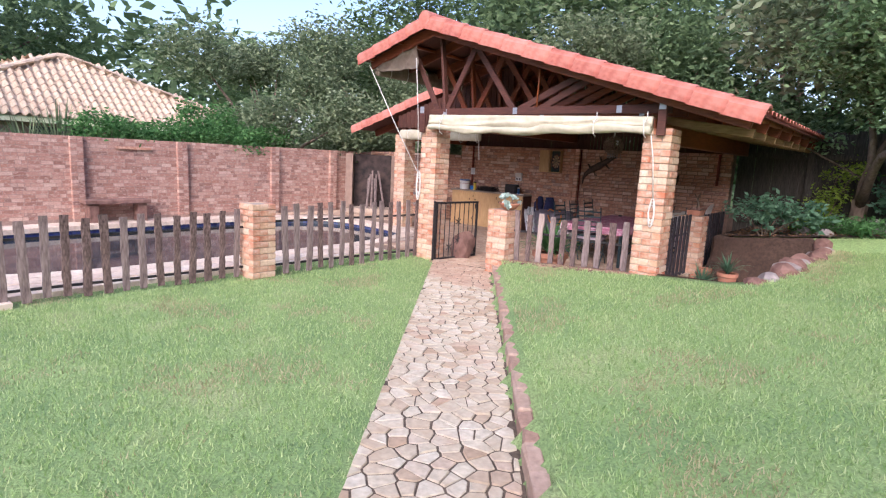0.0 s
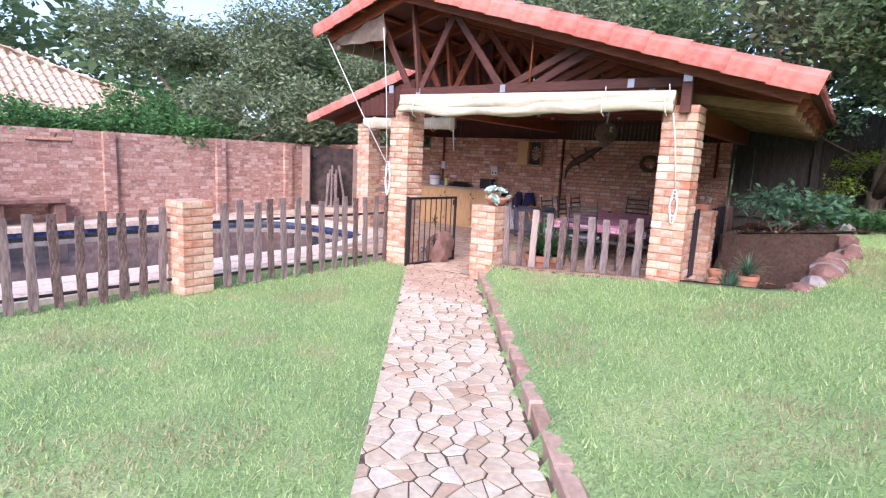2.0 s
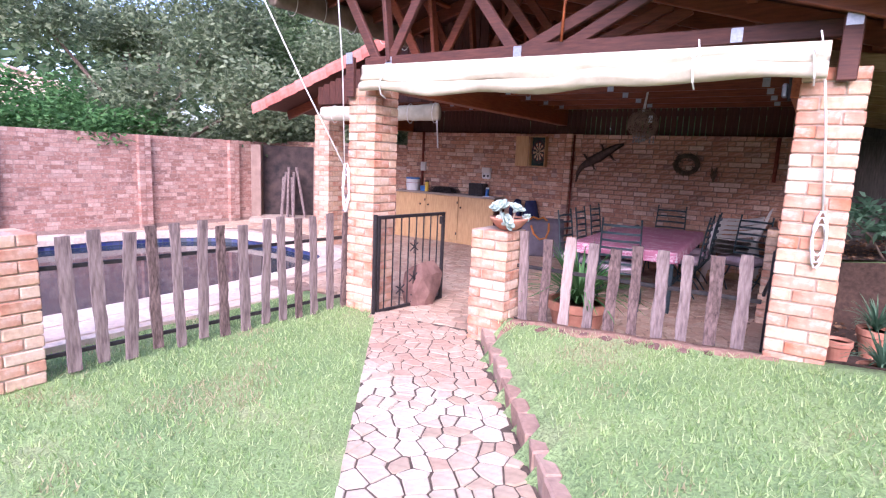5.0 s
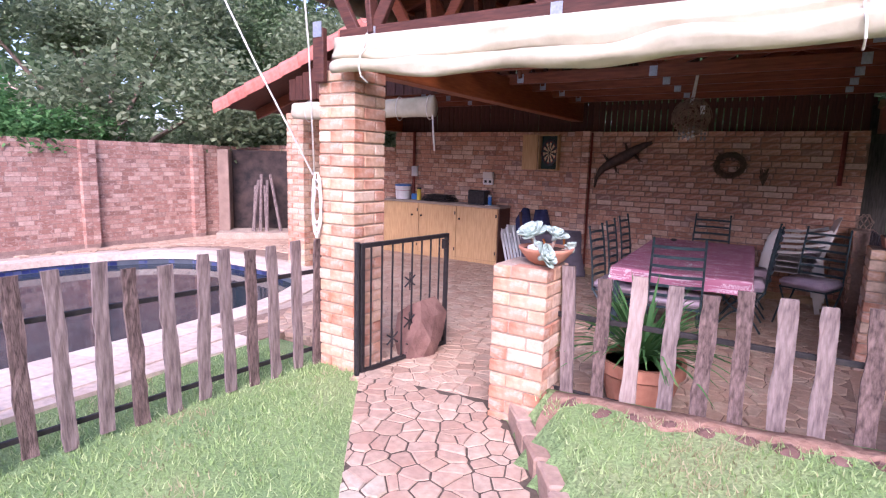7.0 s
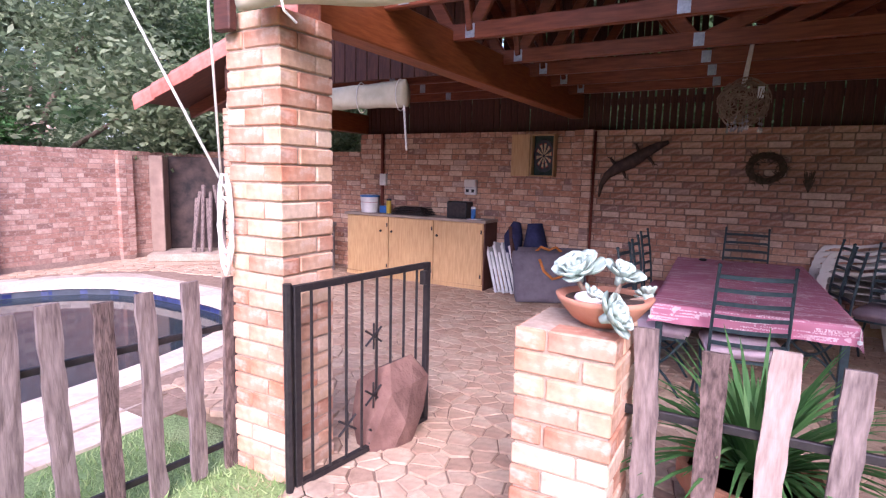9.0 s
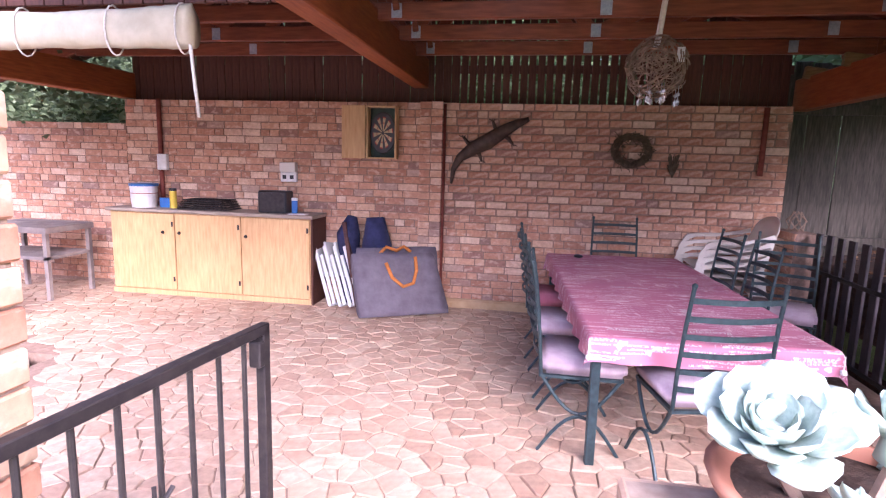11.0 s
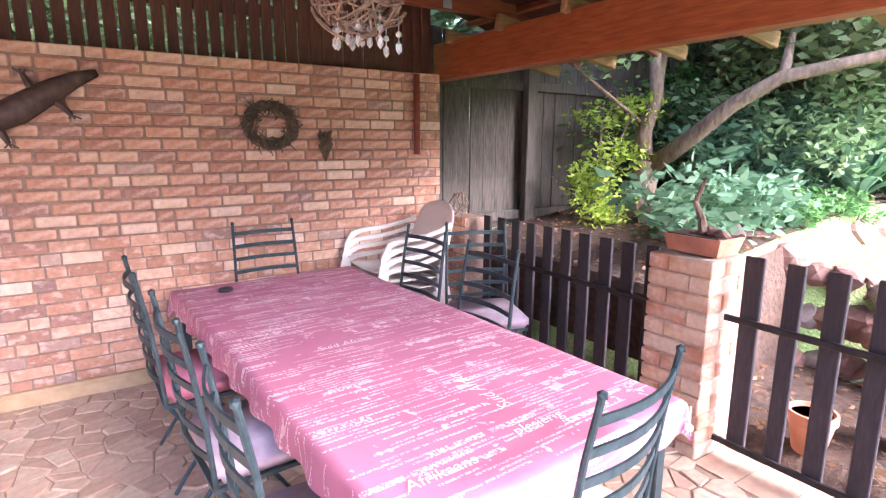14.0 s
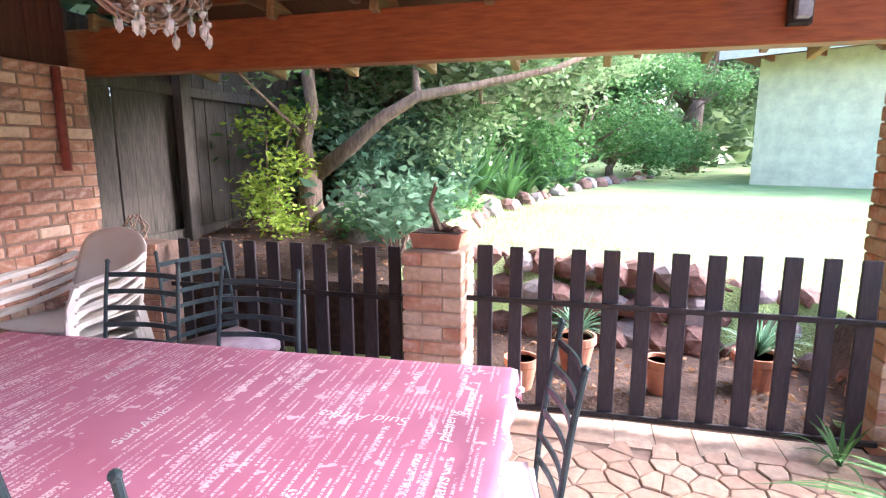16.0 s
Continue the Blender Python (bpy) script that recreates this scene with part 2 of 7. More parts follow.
def part(name, bm, mat, parent=None, label="", smooth=False):
    ob = new(name, mesh_of(name, bm, mat, smooth))
    if parent:
        ob.parent = parent
    if label:
        ob["label"] = label
    return ob


def shared(name, me, parent, m, label=""):
    ob = new(name, me)
    ob.parent = parent
    ob.matrix_basis = m
    if label:
        ob["label"] = label
    return ob


def box(bm, x0, y0, z0, x1, y1, z1, bev=0.0, m=None):
    r = bmesh.ops.create_cube(bm, size=1.0)
    mm = Matrix.Translation(((x0 + x1) / 2, (y0 + y1) / 2, (z0 + z1) / 2)) @ Matrix.Diagonal((abs(x1 - x0), abs(y1 - y0), abs(z1 - z0), 1))
    if m:
        mm = m @ mm
    bmesh.ops.transform(bm, matrix=mm, verts=r["verts"])
    if bev:
        es = list({e for v in r["verts"] for e in v.link_edges})
        bmesh.ops.bevel(bm, geom=es, offset=bev, segments=1, affect="EDGES")
    return bm


def abox(*a, **k):
    return box(bmesh.new(), *a, **k)


def tube(bm, pts, r, n=6, caps=True):
    """A round bar along points; r is a radius or one for each point."""
    pts = [Vector(p) for p in pts]
    rs = r if isinstance(r, (list, tuple)) else [r] * len(pts)
    rings = []
    side = None
    for i, p in enumerate(pts):
        d = (pts[min(i + 1, len(pts) - 1)] - pts[max(i - 1, 0)]).normalized()
        if side is None:
            side = d.orthogonal().normalized()
        else:
            side = (side - d * side.dot(d))
            side = side.normalized() if side.length > 1e-5 else d.orthogonal().normalized()
        up = d.cross(side)
        rings.append([bm.verts.new(p + rs[i] * (math.cos(a) * side + math.sin(a) * up)) for a in [2 * math.pi * k / n for k in range(n)]])
    for a, b in zip(rings, rings[1:]):
        for k in range(n):
            bm.faces.new((a[k], a[(k + 1) % n], b[(k + 1) % n], b[k]))
    if caps:
        bm.faces.new(list(reversed(rings[0])))
        bm.faces.new(rings[-1])
    return bm


def lathe(bm, prof, n=20, centre=(0, 0, 0), caps=True):
    rings = [[bm.verts.new((centre[0] + r * math.cos(2 * math.pi * k / n), centre[1] + r * math.sin(2 * math.pi * k / n), centre[2] + z)) for k in range(n)] for r, z in prof]
    for a, b in zip(rings, rings[1:]):
        for k in range(n):
            bm.faces.new((a[k], a[(k + 1) % n], b[(k + 1) % n], b[k]))
    if caps:
        bm.faces.new(list(reversed(rings[0])))
        bm.faces.new(rings[-1])
    return bm


def beam(bm, a, b, w, h, bev=0.006):
    """A timber from a to b (centres of its ends), w wide across and h high."""
    a, b = Vector(a), Vector(b)
    d = b - a
    y = d.normalized()
    up = Vector((0, 0, 1)) if abs(y.z) < 0.95 else Vector((0, 1, 0))
    x = y.cross(up).normalized()
    z = x.cross(y)
    m = Matrix((x, y, z)).transposed().to_4x4()
    m.translation = (a + b) / 2
    return box(bm, -w / 2, -d.length / 2, -h / 2, w / 2, d.length / 2, h / 2, bev, m)


def bulk(name, verts, faces, mat, parent=None, smooth=False):
    """One mesh out of arrays: verts (n, 3) and faces (m, k)."""
    me = bpy.data.meshes.new(name)
    v, f = np.asarray(verts, dtype=np.float32), np.asarray(faces, dtype=np.int32)
    me.vertices.add(len(v))
    me.vertices.foreach_set("co", v.ravel())
    k = f.shape[1]
    me.loops.add(f.size)
    me.loops.foreach_set("vertex_index", f.ravel())
    me.polygons.add(len(f))
    me.polygons.foreach_set("loop_start", np.arange(0, f.size, k, dtype=np.int32))
    me.update(calc_edges=True)
    me.validate()
    me.materials.append(mat)
    me.polygons.foreach_set("use_smooth", np.full(len(f), smooth, dtype=bool))
    ob = new(name, me)
    if parent:
        ob.parent = parent
    return ob


CUBE_F = np.array([[0, 2, 3, 1], [4, 5, 7, 6], [0, 1, 5, 4], [2, 6, 7, 3], [0, 4, 6, 2], [1, 3, 7, 5]])


def many_boxes(name, boxes, mat, parent=None, m=None):
    """boxes: rows of x0, y0, z0, x1, y1, z1, joined into one mesh."""
    b = np.asarray(boxes, dtype=np.float64)
    i = np.array([[a, c, d] for a in (0, 3) for c in (1, 4) for d in (2, 5)])
    v = b[:, i].reshape(-1, 3)
    v = v + np.random.default_rng(5).normal(0, 0.0012, v.shape)
    if m is not None:
        v = v @ np.array(m.to_3x3()).T + np.array(m.translation)
    f = (CUBE_F[None] + 8 * np.arange(len(b))[:, None, None]).reshape(-1, 4)
    return bulk(name, v, f, mat, parent)


def brick_mesh(lx, ly, lz, mat):
    return mesh_of("brick", abox(-lx / 2, -ly / 2, -lz / 2, lx / 2, ly / 2, lz / 2, bev=0.006), mat)


ME_BRICK = brick_mesh(0.224, 0.108, 0.074, m_brick)
ME_HALF = brick_mesh(0.108, 0.108, 0.074, m_brick)
rng = random.Random(3)


def pillar(name, label, x, y, z0, courses, group, w=0.34, cap=False):
    """A square brick pillar, four bricks round each course, its near lower corner at x, y."""
    t = thing(name, label, "pillar", (x + w / 2, y + w / 2, z0), group)
    h = courses * 0.0835
    part("mortar_core", abox(-w / 2 + 0.012, -w / 2 + 0.012, 0, w / 2 - 0.012, w / 2 - 0.012, h - 0.006), m_mortar, t)
    q = w / 2 - 0.054
    for c in range(courses):
        z = c * 0.0835 + 0.04
        flip = c % 2
        for k in range(4):
            a = k * 90
            off = (w / 2 - 0.112 - 0.001) * (1 if flip else -1)
            m = pose(0, 0, z, 0, 0, a) @ pose(off + rng.uniform(-0.002, 0.002), -q + rng.uniform(-0.004, 0.004), rng.uniform(-0.002, 0.002), 0, 0, rng.uniform(-0.9, 0.9))
            shared("brick", ME_BRICK, t, m)
    return t


def pit_edge(y):
    """The line of the rockery that holds back the lawn beside the lapa."""
    return 4.42 + 0.33 * min(max(y, 0.0), 1.0) + 0.05 * y


def ground_z(x, y):
    """Height of the ground: pool deck and lapa floor low, the lawn rising to the east."""
    n = 0.792 * x + 0.61 * y
    lawn = min(max(0.18 + 0.07 * (x - 2.5) + 0.055 * (y + 2), 0.13), 0.72)
    if y < 0.32 and n < 1.06:
        return -0.03 if n > -0.0 else max(-0.08, -0.004 + 0.028 * n)
    if x > 3.55 and y > 2.95:
        bed = min(0.62 + 0.12 * (x - 3.6), 0.95)
        w = min(max((7.6 - x * 0.35 - (7.6 - y * 1.0)) * 1.5 + 0.2, 0), 1)
        return lawn * (1 - w) + bed * w
    if 3.5 < x < pit_edge(y) and 0.12 < y <= 2.95:
        return 0.0
    if x <= 3.75 and y > 0.15:
        return -0.12
    if n < 1.06:
        return -0.06
    return lawn


# ---- ground: one sheet to the horizon ----
def grid_axis(a, b, step, far):
    core = list(np.arange(a, b + 1e-6, step))
    left, right, d = [], [], step
    p = a
    while p > -far:
        d *= 1.35
        p -= d
        left.append(p)
    p, d = b, step
    while p < far:
        d *= 1.35
        p += d
        right.append(p)
    return list(reversed(left)) + core + right


gx, gy = grid_axis(-1.2, 10.0, 0.14, 400), grid_axis(-8.0, 6.0, 0.14, 400)
POOL_C, POOL_R = (-4.18, -1.9), (2.18, 4.25)


def pool_out(x, y):
    """Above 1 outside the pool: a rounded rectangle."""
    return (abs((x - POOL_C[0]) / POOL_R[0]) ** 3.4 + abs((y - POOL_C[1]) / POOL_R[1]) ** 3.4) ** (1 / 3.4)


gv = [(x, y, ground_z(x, y) - (2.2 if x < -1.2 and pool_out(x, y) < 1.25 else 0.0) + 0.012 * noise.noise(Vector((x * 1.7, y * 1.7, 0)))) for y in gy for x in gx]
nx = len(gx)
gf = [(j * nx + i, j * nx + i + 1, (j + 1) * nx + i + 1, (j + 1) * nx + i) for j in range(len(gy) - 1) for i in range(nx - 1)]
tagged(bulk("ground", gv, gf, m_lawn, smooth=True), "green mown lawn with dry patches", "lawn", kind="structure")

# ---- pillars ----
pillar("gate_pillar", "tall face-brick pillar beside the iron gate, with a coiled rope", -0.38, 0.05, -0.1, 27, "brick pillars")
pillar("low_pillar", "low face-brick pillar carrying a bowl of succulents", 1.1, 0.0, -0.04, 12, "low brick pillars")
pillar("tall_pillar", "tall face-brick pillar at the edge of the lawn", 3.29, 0.06, -0.02, 26, "brick pillars")
pillar("pool_pillar", "tall face-brick pillar on the pool terrace", -3.62, 2.62, -0.1, 27, "brick pillars")
pillar("fence_pillar", "low face-brick pillar in the picket fence", -0.93, -2.86, -0.14, 13, "low brick pillars")
pillar("planter_pillar", "low face-brick pillar carrying a clay trough", 3.09, 2.47, -0.03, 12, "low brick pillars")

# ---- brick walls ----
def brick_wall(name, label, a, b, z1, thick=0.22, near=None, mat=m_brick_old_i, mortar=m_mortar_dk, piers=(), kind="structure"):
    """A wall in stretcher bond from a to b; near: a stretch (s0, s1) along it whose bricks are pieces of their own."""
    a, b = Vector((*a, 0)), Vector((*b, 0))
    L = (b - a).length
    ang = math.degrees(math.atan2(b.y - a.y, b.x - a.x))
    root = new(name, mesh_of(name, abox(0, 0.004, -0.15, L, thick, z1 - 0.005), mortar))
    root.matrix_basis = Matrix.Translation(a) @ pose(0, 0, 0, 0, 0, ang)
    tagged(root, label, "wall", kind=kind)
    rows, own = [], 0
    r = random.Random(len(name))
    me = brick_mesh(0.194, 0.05, 0.061, m_brick_old)
    me2 = brick_mesh(0.092, 0.05, 0.061, m_brick_old)
    n = int(z1 / 0.0725)
    for c in range(n):
        z = z1 - (n - c) * 0.0725 + 0.005
        s = -r.uniform(0.0, 0.2)
        while s < L:
            bl = 0.092 if r.random() < 0.38 else 0.194
            s0, s1 = max(s, 0), min(s + bl, L)
            if s1 - s0 > 0.03:
                dy = r.uniform(-0.003, 0.001)
                if near and near[0] < s0 and s1 < near[1] and s1 - s0 > bl - 0.001 and near[2] < z < near[3] and own < 300:
                    own += 1
                    shared("brick", me if bl > 0.15 else me2, root, pose((s0 + s1) / 2, 0.025 + dy, z + 0.031, 0, r.uniform(-0.4, 0.4), 0))
                else:
                    rows.append((s0, dy, z, s1, 0.03 + dy, z + 0.062))
            s += bl + 0.011
    for s0, s1 in piers:
        for c in range(n):
            z = z1 - (n - c) * 0.0725 + 0.005
            cut = s0 + (0.106 if c % 2 else s1 - s0 - 0.106)
            rows.append((s0, -0.1, z, cut - 0.005, 0.0, z + 0.062))
            rows.append((cut + 0.005, -0.1, z, s1, 0.0, z + 0.062))
        part("pier", abox(s0 + 0.008, -0.09, -0.1, s1 - 0.008, 0.0, z1 - 0.008), mortar, root)
    w = many_boxes("bricks", rows, mat, root)
    w["kind"] = "stuff"
    return root


WY = 4.9
brick_wall("wall_back", "weathered red-brown face-brick back wall", (-3.42, WY), (3.18, WY), 2.02, near=(3.5, 6.5, 0.9, 1.99), piers=((3.25, 3.47),))
brick_wall("wall_back_low", "weathered brick boundary wall behind the braai", (-7.0, WY), (-3.425, WY), 1.77)
brick_wall("wall_pool", "weathered brick boundary wall behind the pool", (-7.05, -14.0), (-7.0, WY), 1.72, mat=m_brick_pool, mortar=m_mortar_pool, piers=((7.5, 7.72), (10.9, 11.12), (13.0, 13.22), (15.4, 15.62), (17.3, 17.52)))
brick_wall("wall_stub", "low brick stub wall at the lapa corner", (3.12, 4.89), (3.12, 4.45), 0.94, thick=0.2)
skirt = new("baseboard", mesh_of("baseboard", abox(-1.1, WY - 0.075, -0.02, 3.09, WY - 0.002, 0.085, bev=0.02), m_ochre))
tagged(skirt, "low ochre plaster skirting at the foot of the back wall", "skirting", kind="structure")
# ---- crazy paving ----
def clip_half(poly, px, py, nx_, ny_):
    out = []
    for i, (ax, ay) in enumerate(poly):
        bx, by = poly[(i + 1) % len(poly)]
        da, db = (ax - px) * nx_ + (ay - py) * ny_, (bx - px) * nx_ + (by - py) * ny_
        if da <= 0:
            out.append((ax, ay))
        if da * db < 0:
            t = da / (da - db)
            out.append((ax + (bx - ax) * t, ay + (by - ay) * t))
    return out


def cells(x0, y0, x1, y1, step, seed, inside, jit=0.42):
    """Irregular stone outlines over a rectangle, kept where inside(x, y) holds."""
    r = random.Random(seed)
    pts = {}
    nx_, ny_ = int((x1 - x0) / step), int((y1 - y0) / step)
    for i in range(-1, nx_ + 1):
        for j in range(-1, ny_ + 1):
            pts[i, j] = (x0 + (i + 0.5 + (0.5 if j % 2 else 0) + r.uniform(-jit, jit)) * step, y0 + (j + 0.5 + r.uniform(-jit, jit)) * step)
    out = []
    for (i, j), (px, py) in pts.items():
        if not inside(px, py):
            continue
        poly = [(px - step * 1.4, py - step * 1.4), (px + step * 1.4, py - step * 1.4), (px + step * 1.4, py + step * 1.4), (px - step * 1.4, py + step * 1.4)]
        for di in (-2, -1, 0, 1, 2):
            for dj in (-2, -1, 0, 1, 2):
                q = pts.get((i + di, j + dj))
                if q and (di or dj):
                    ddx, ddy = q[0] - px, q[1] - py
                    poly = clip_half(poly, px + ddx / 2, py + ddy / 2, ddx, ddy)
        if len(poly) > 2:
            out.append(poly)
    return out


def stone_mesh(poly, gap, h, r):
    """A flat stone with chamfered rim; returns centre, verts and faces with the centre at the origin."""
    cx, cy = sum(p[0] for p in poly) / len(poly), sum(p[1] for p in poly) / len(poly)
    v, f = [], []
    n = len(poly)
    for lvl, (z, k) in enumerate(((-0.03, 0.0), (h * 0.55, 0.0), (h, 0.006))):
        for x, y in poly:
            d = math.hypot(x - cx, y - cy)
            s = max(0.25, (d - gap - k) / d) if d else 1
            v.append(((x - cx) * s, (y - cy) * s, z + (r.uniform(-0.002, 0.002) if lvl == 2 else 0)))
    for a in (0, n):
        for k in range(n):
            f.append((a + k, a + (k + 1) % n, a + n + (k + 1) % n, a + n + k))
    f.append(tuple(2 * n + k for k in range(n)))
    return (cx, cy), v, f


def pave(polys, root, name, mat, mat_far, z, gap, h, near, seed):
    """Lays stones: those inside near() as pieces, up to 300, the rest joined."""
    r = random.Random(seed)
    me_v, me_f, count = [], [], 0
    for poly in polys:
        (cx, cy), v, f = stone_mesh(poly, gap + r.uniform(-0.002, 0.004), h + r.uniform(-0.004, 0.004), r)
        if near(cx, cy) and count < 300:
            count += 1
            me = bpy.data.meshes.new(name)
            me.from_pydata(v, [], f)
            me.materials.append(mat)
            shared(name, me, root, Matrix.Translation((cx, cy, z)))
        else:
            o = len(me_v)
            me_v += [(a + cx, b + cy, c + z) for a, b, c in v]
            me_f += [tuple(o + q for q in face) for face in f]
    me = bpy.data.meshes.new(name + "_rest")
    me.from_pydata(me_v, [], me_f)
    me.materials.append(mat_far)
    ob = new("stones", me)
    ob.parent = root
    ob["kind"] = "stuff"


# lapa floor: flat slab under flagstones, with a paler edging course
def in_floor(x, y):
    return -6.9 < x < 3.05 and (y > 0.12 or (x < 1.1 and y > 0.02 and x > -0.05)) and y < 4.9 and not (x < -0.4 and (y < 0.42 or pool_out(x, y) < 1.2))


floor = new("floor", mesh_of("floor", abox(-0.42, 0.1, -0.11, 3.3, WY, -0.012), m_grout))
tagged(floor, "irregular brown flagstone floor of the lapa", "floor", kind="structure")
side_slab = part("slab", abox(-1.5, 0.42, -0.112, -0.424, 2.796, -0.013), m_grout, floor)
floor2 = new("floor_terrace", mesh_of("floor", abox(-6.98, 2.8, -0.113, -0.42, WY, -0.014), m_grout))
tagged(floor2, "irregular brown flagstone terrace beside the pool", "floor", kind="structure")
pave(cells(-7.0, 0.0, 3.2, 4.9, 0.12, 4, in_floor, 0.5), floor, "flagstone", m_flag, m_flag_i, -0.012, 0.0038, 0.011, lambda x, y: 0.0 < x < 1.2 and 0.3 < y < 4.6, 8)
edge_rows = [(3.06, y, -0.03, 3.33, y + 0.2, -0.003 + 0.0006 * (i % 3)) for i, y in enumerate(np.arange(0.42, 2.44, 0.204))]
w_edge = many_boxes("edging_bricks", edge_rows, m_flag_i, floor)
w_edge["kind"] = "stuff"

# path
def in_path(x, y):
    n, s = 0.792 * x + 0.61 * y, 0.61 * x - 0.792 * y
    return 0.0 < n < 1.0 and y < 0.1 and s < 14


bm = bmesh.new()
vs = [bm.verts.new((0.792 * n + 0.61 * s, 0.61 * n - 0.792 * s, z)) for z in (-0.1, 0.004) for n, s in ((0.05, 0.0), (0.98, 0.5), (0.98, 14.0), (0.05, 14.0))]
for q in ((4, 5, 6, 7), (3, 2, 1, 0), (0, 1, 5, 4), (1, 2, 6, 5), (2, 3, 7, 6), (3, 0, 4, 7)):
    bm.faces.new([vs[i] for i in q])
bmesh.ops.recalc_face_normals(bm, faces=bm.faces)
path = part("garden_path", bm, m_joint)
tagged(path, "crazy-paved stone garden path leading to the gate", "path", kind="structure")
path_cells = cells(-0.5, -11.2, 9.5, 0.2, 0.118, 9, in_path, 0.5)
path_cells = [clip_half(clip_half(p, 0.035, 0.027, -0.792, -0.61), 0.765, 0.589, 0.792, 0.61) for p in path_cells]
path_cells = [p for p in path_cells if len(p) > 2 and max(a[0] for a in p) - min(a[0] for a in p) > 0.05]
pave([p for p in path_cells if p[0][1] < -0.95], path, "paving_stone", m_stone, m_stone_i, 0.004, 0.007, 0.009, lambda x, y: -3.6 < y < -1.2, 11)
pave([p for p in path_cells if p[0][1] >= -0.95], path, "paving_stone", m_flag, m_flag_i, 0.004, 0.006, 0.006, lambda x, y: False, 12)

# kerb of rough blocks along the path
kerb = thing("path_kerb", "raised edge of rough mortared stone along the path", "kerb", kind="structure")
r = random.Random(12)
s = 0.72
while s < 14:
    l = r.uniform(0.16, 0.34)
    h = 0.108 + 0.014 * r.random()
    n0 = 0.985 + r.uniform(-0.006, 0.006)
    bm = abox(-l / 2 + 0.003, 0, -0.12, l / 2 - 0.003, 0.095, h, bev=0.012)
    for v in bm.verts:
        v.co += Vector((r.uniform(-1, 1), r.uniform(-1, 1), r.uniform(-1, 1))) * 0.006
    o = part("kerb_stone", bm, m_kerb, kerb)
    c = s + l / 2
    o.matrix_basis = pose(0.792 * n0 + 0.61 * c, 0.61 * n0 - 0.792 * c, 0, 0, 0, math.degrees(math.atan2(-0.792, 0.61)) + r.uniform(-2, 2))
    s += l

# ---- pool ----
def pool_ring(k, n=72):
    out = []
    for i in range(n):
        a = 2 * math.pi * i / n
        c, s_ = math.cos(a), math.sin(a)
        d = (abs(c / POOL_R[0]) ** 3.4 + abs(s_ / POOL_R[1]) ** 3.4) ** (-1 / 3.4)
        out.append((POOL_C[0] + c * (d + k), POOL_C[1] + s_ * (d + k)))
    return out


def band(rings, mat, name, parent=None, label=""):
    bm = bmesh.new()
    rr = [[bm.verts.new((x, y, z)) for x, y in pool_ring(k)] for k, z in rings]
    for a, b in zip(rr, rr[1:]):
        for i in range(len(a)):
            bm.faces.new((a[i], a[(i + 1) % len(a)], b[(i + 1) % len(b)], b[i]))
    bmesh.ops.recalc_face_normals(bm, faces=bm.faces)
    return part(name, bm, mat, parent, label)


pool = thing("swimming_pool", "dark swimming pool with a blue mosaic rim", "pool", (0, 0, 0), kind="structure")
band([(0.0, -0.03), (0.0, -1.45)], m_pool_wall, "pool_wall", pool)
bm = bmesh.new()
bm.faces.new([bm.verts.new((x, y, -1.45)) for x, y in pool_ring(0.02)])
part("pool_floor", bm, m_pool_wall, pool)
bm = bmesh.new()
bm.faces.new([bm.verts.new((x, y, -0.17)) for x, y in pool_ring(-0.002)])
part("water", bm, m_water, pool, "still dark pool water")
tiles_v, tiles_f = [], []
ring = pool_ring(-0.006, 260)
for i in range(260):
    (ax, ay), (bx, by) = ring[i], ring[(i + 1) % 260]
    for k in range(4):
        z1, z0 = -0.06 - k * 0.055, -0.06 - k * 0.055 - 0.048
        o = len(tiles_v)
        e = 0.92
        tiles_v += [(ax, ay, z0), (ax + (bx - ax) * e, ay + (by - ay) * e, z0), (ax + (bx - ax) * e, ay + (by - ay) * e, z1), (ax, ay, z1)]
        tiles_f.append((o, o + 1, o + 2, o + 3))
tiles = bulk("mosaic_tiles", tiles_v, tiles_f, m_pool_tile, pool)
tiles["kind"] = "stuff"
cop_v, cop_f = [], []
for k0, k1, count, top in ((-0.03, 0.33, 112, 0.0), (0.338, 0.7, 118, -0.005)):
    ri, ro = pool_ring(k0, count), pool_ring(k1, count)
    for i in range(count):
        j = (i + 1) % count
        if k0 > 0 and (ro[i][1] > 0.3 or ro[j][1] > 0.3):
            continue
        e = 0.993
        p = [ri[i], ro[i], (ro[i][0] + (ro[j][0] - ro[i][0]) * e, ro[i][1] + (ro[j][1] - ro[i][1]) * e), (ri[i][0] + (ri[j][0] - ri[i][0]) * e, ri[i][1] + (ri[j][1] - ri[i][1]) * e)]
        o = len(cop_v)
        cop_v += [(x, y, z) for z in (-0.09, top) for x, y in p]
        cop_f += [(o + 4, o + 5, o + 6, o + 7), (o, o + 1, o + 5, o + 4), (o + 1, o + 2, o + 6, o + 5), (o + 2, o + 3, o + 7, o + 6), (o + 3, o, o + 4, o + 7)]
cop = bulk("coping_stones", cop_v, cop_f, m_paving, pool)
cop["kind"] = "stuff"
band([(-0.02, -0.05), (0.345, -0.05), (0.345, -0.012), (-0.02, -0.012), (-0.02, -0.05)], m_grout_pale, "coping_bed", pool)
band([(0.3, -0.016), (0.695, -0.016), (0.695, -0.1)], m_grout_pale, "paving_bed", pool)
deck_rows, bed_rows = [], []
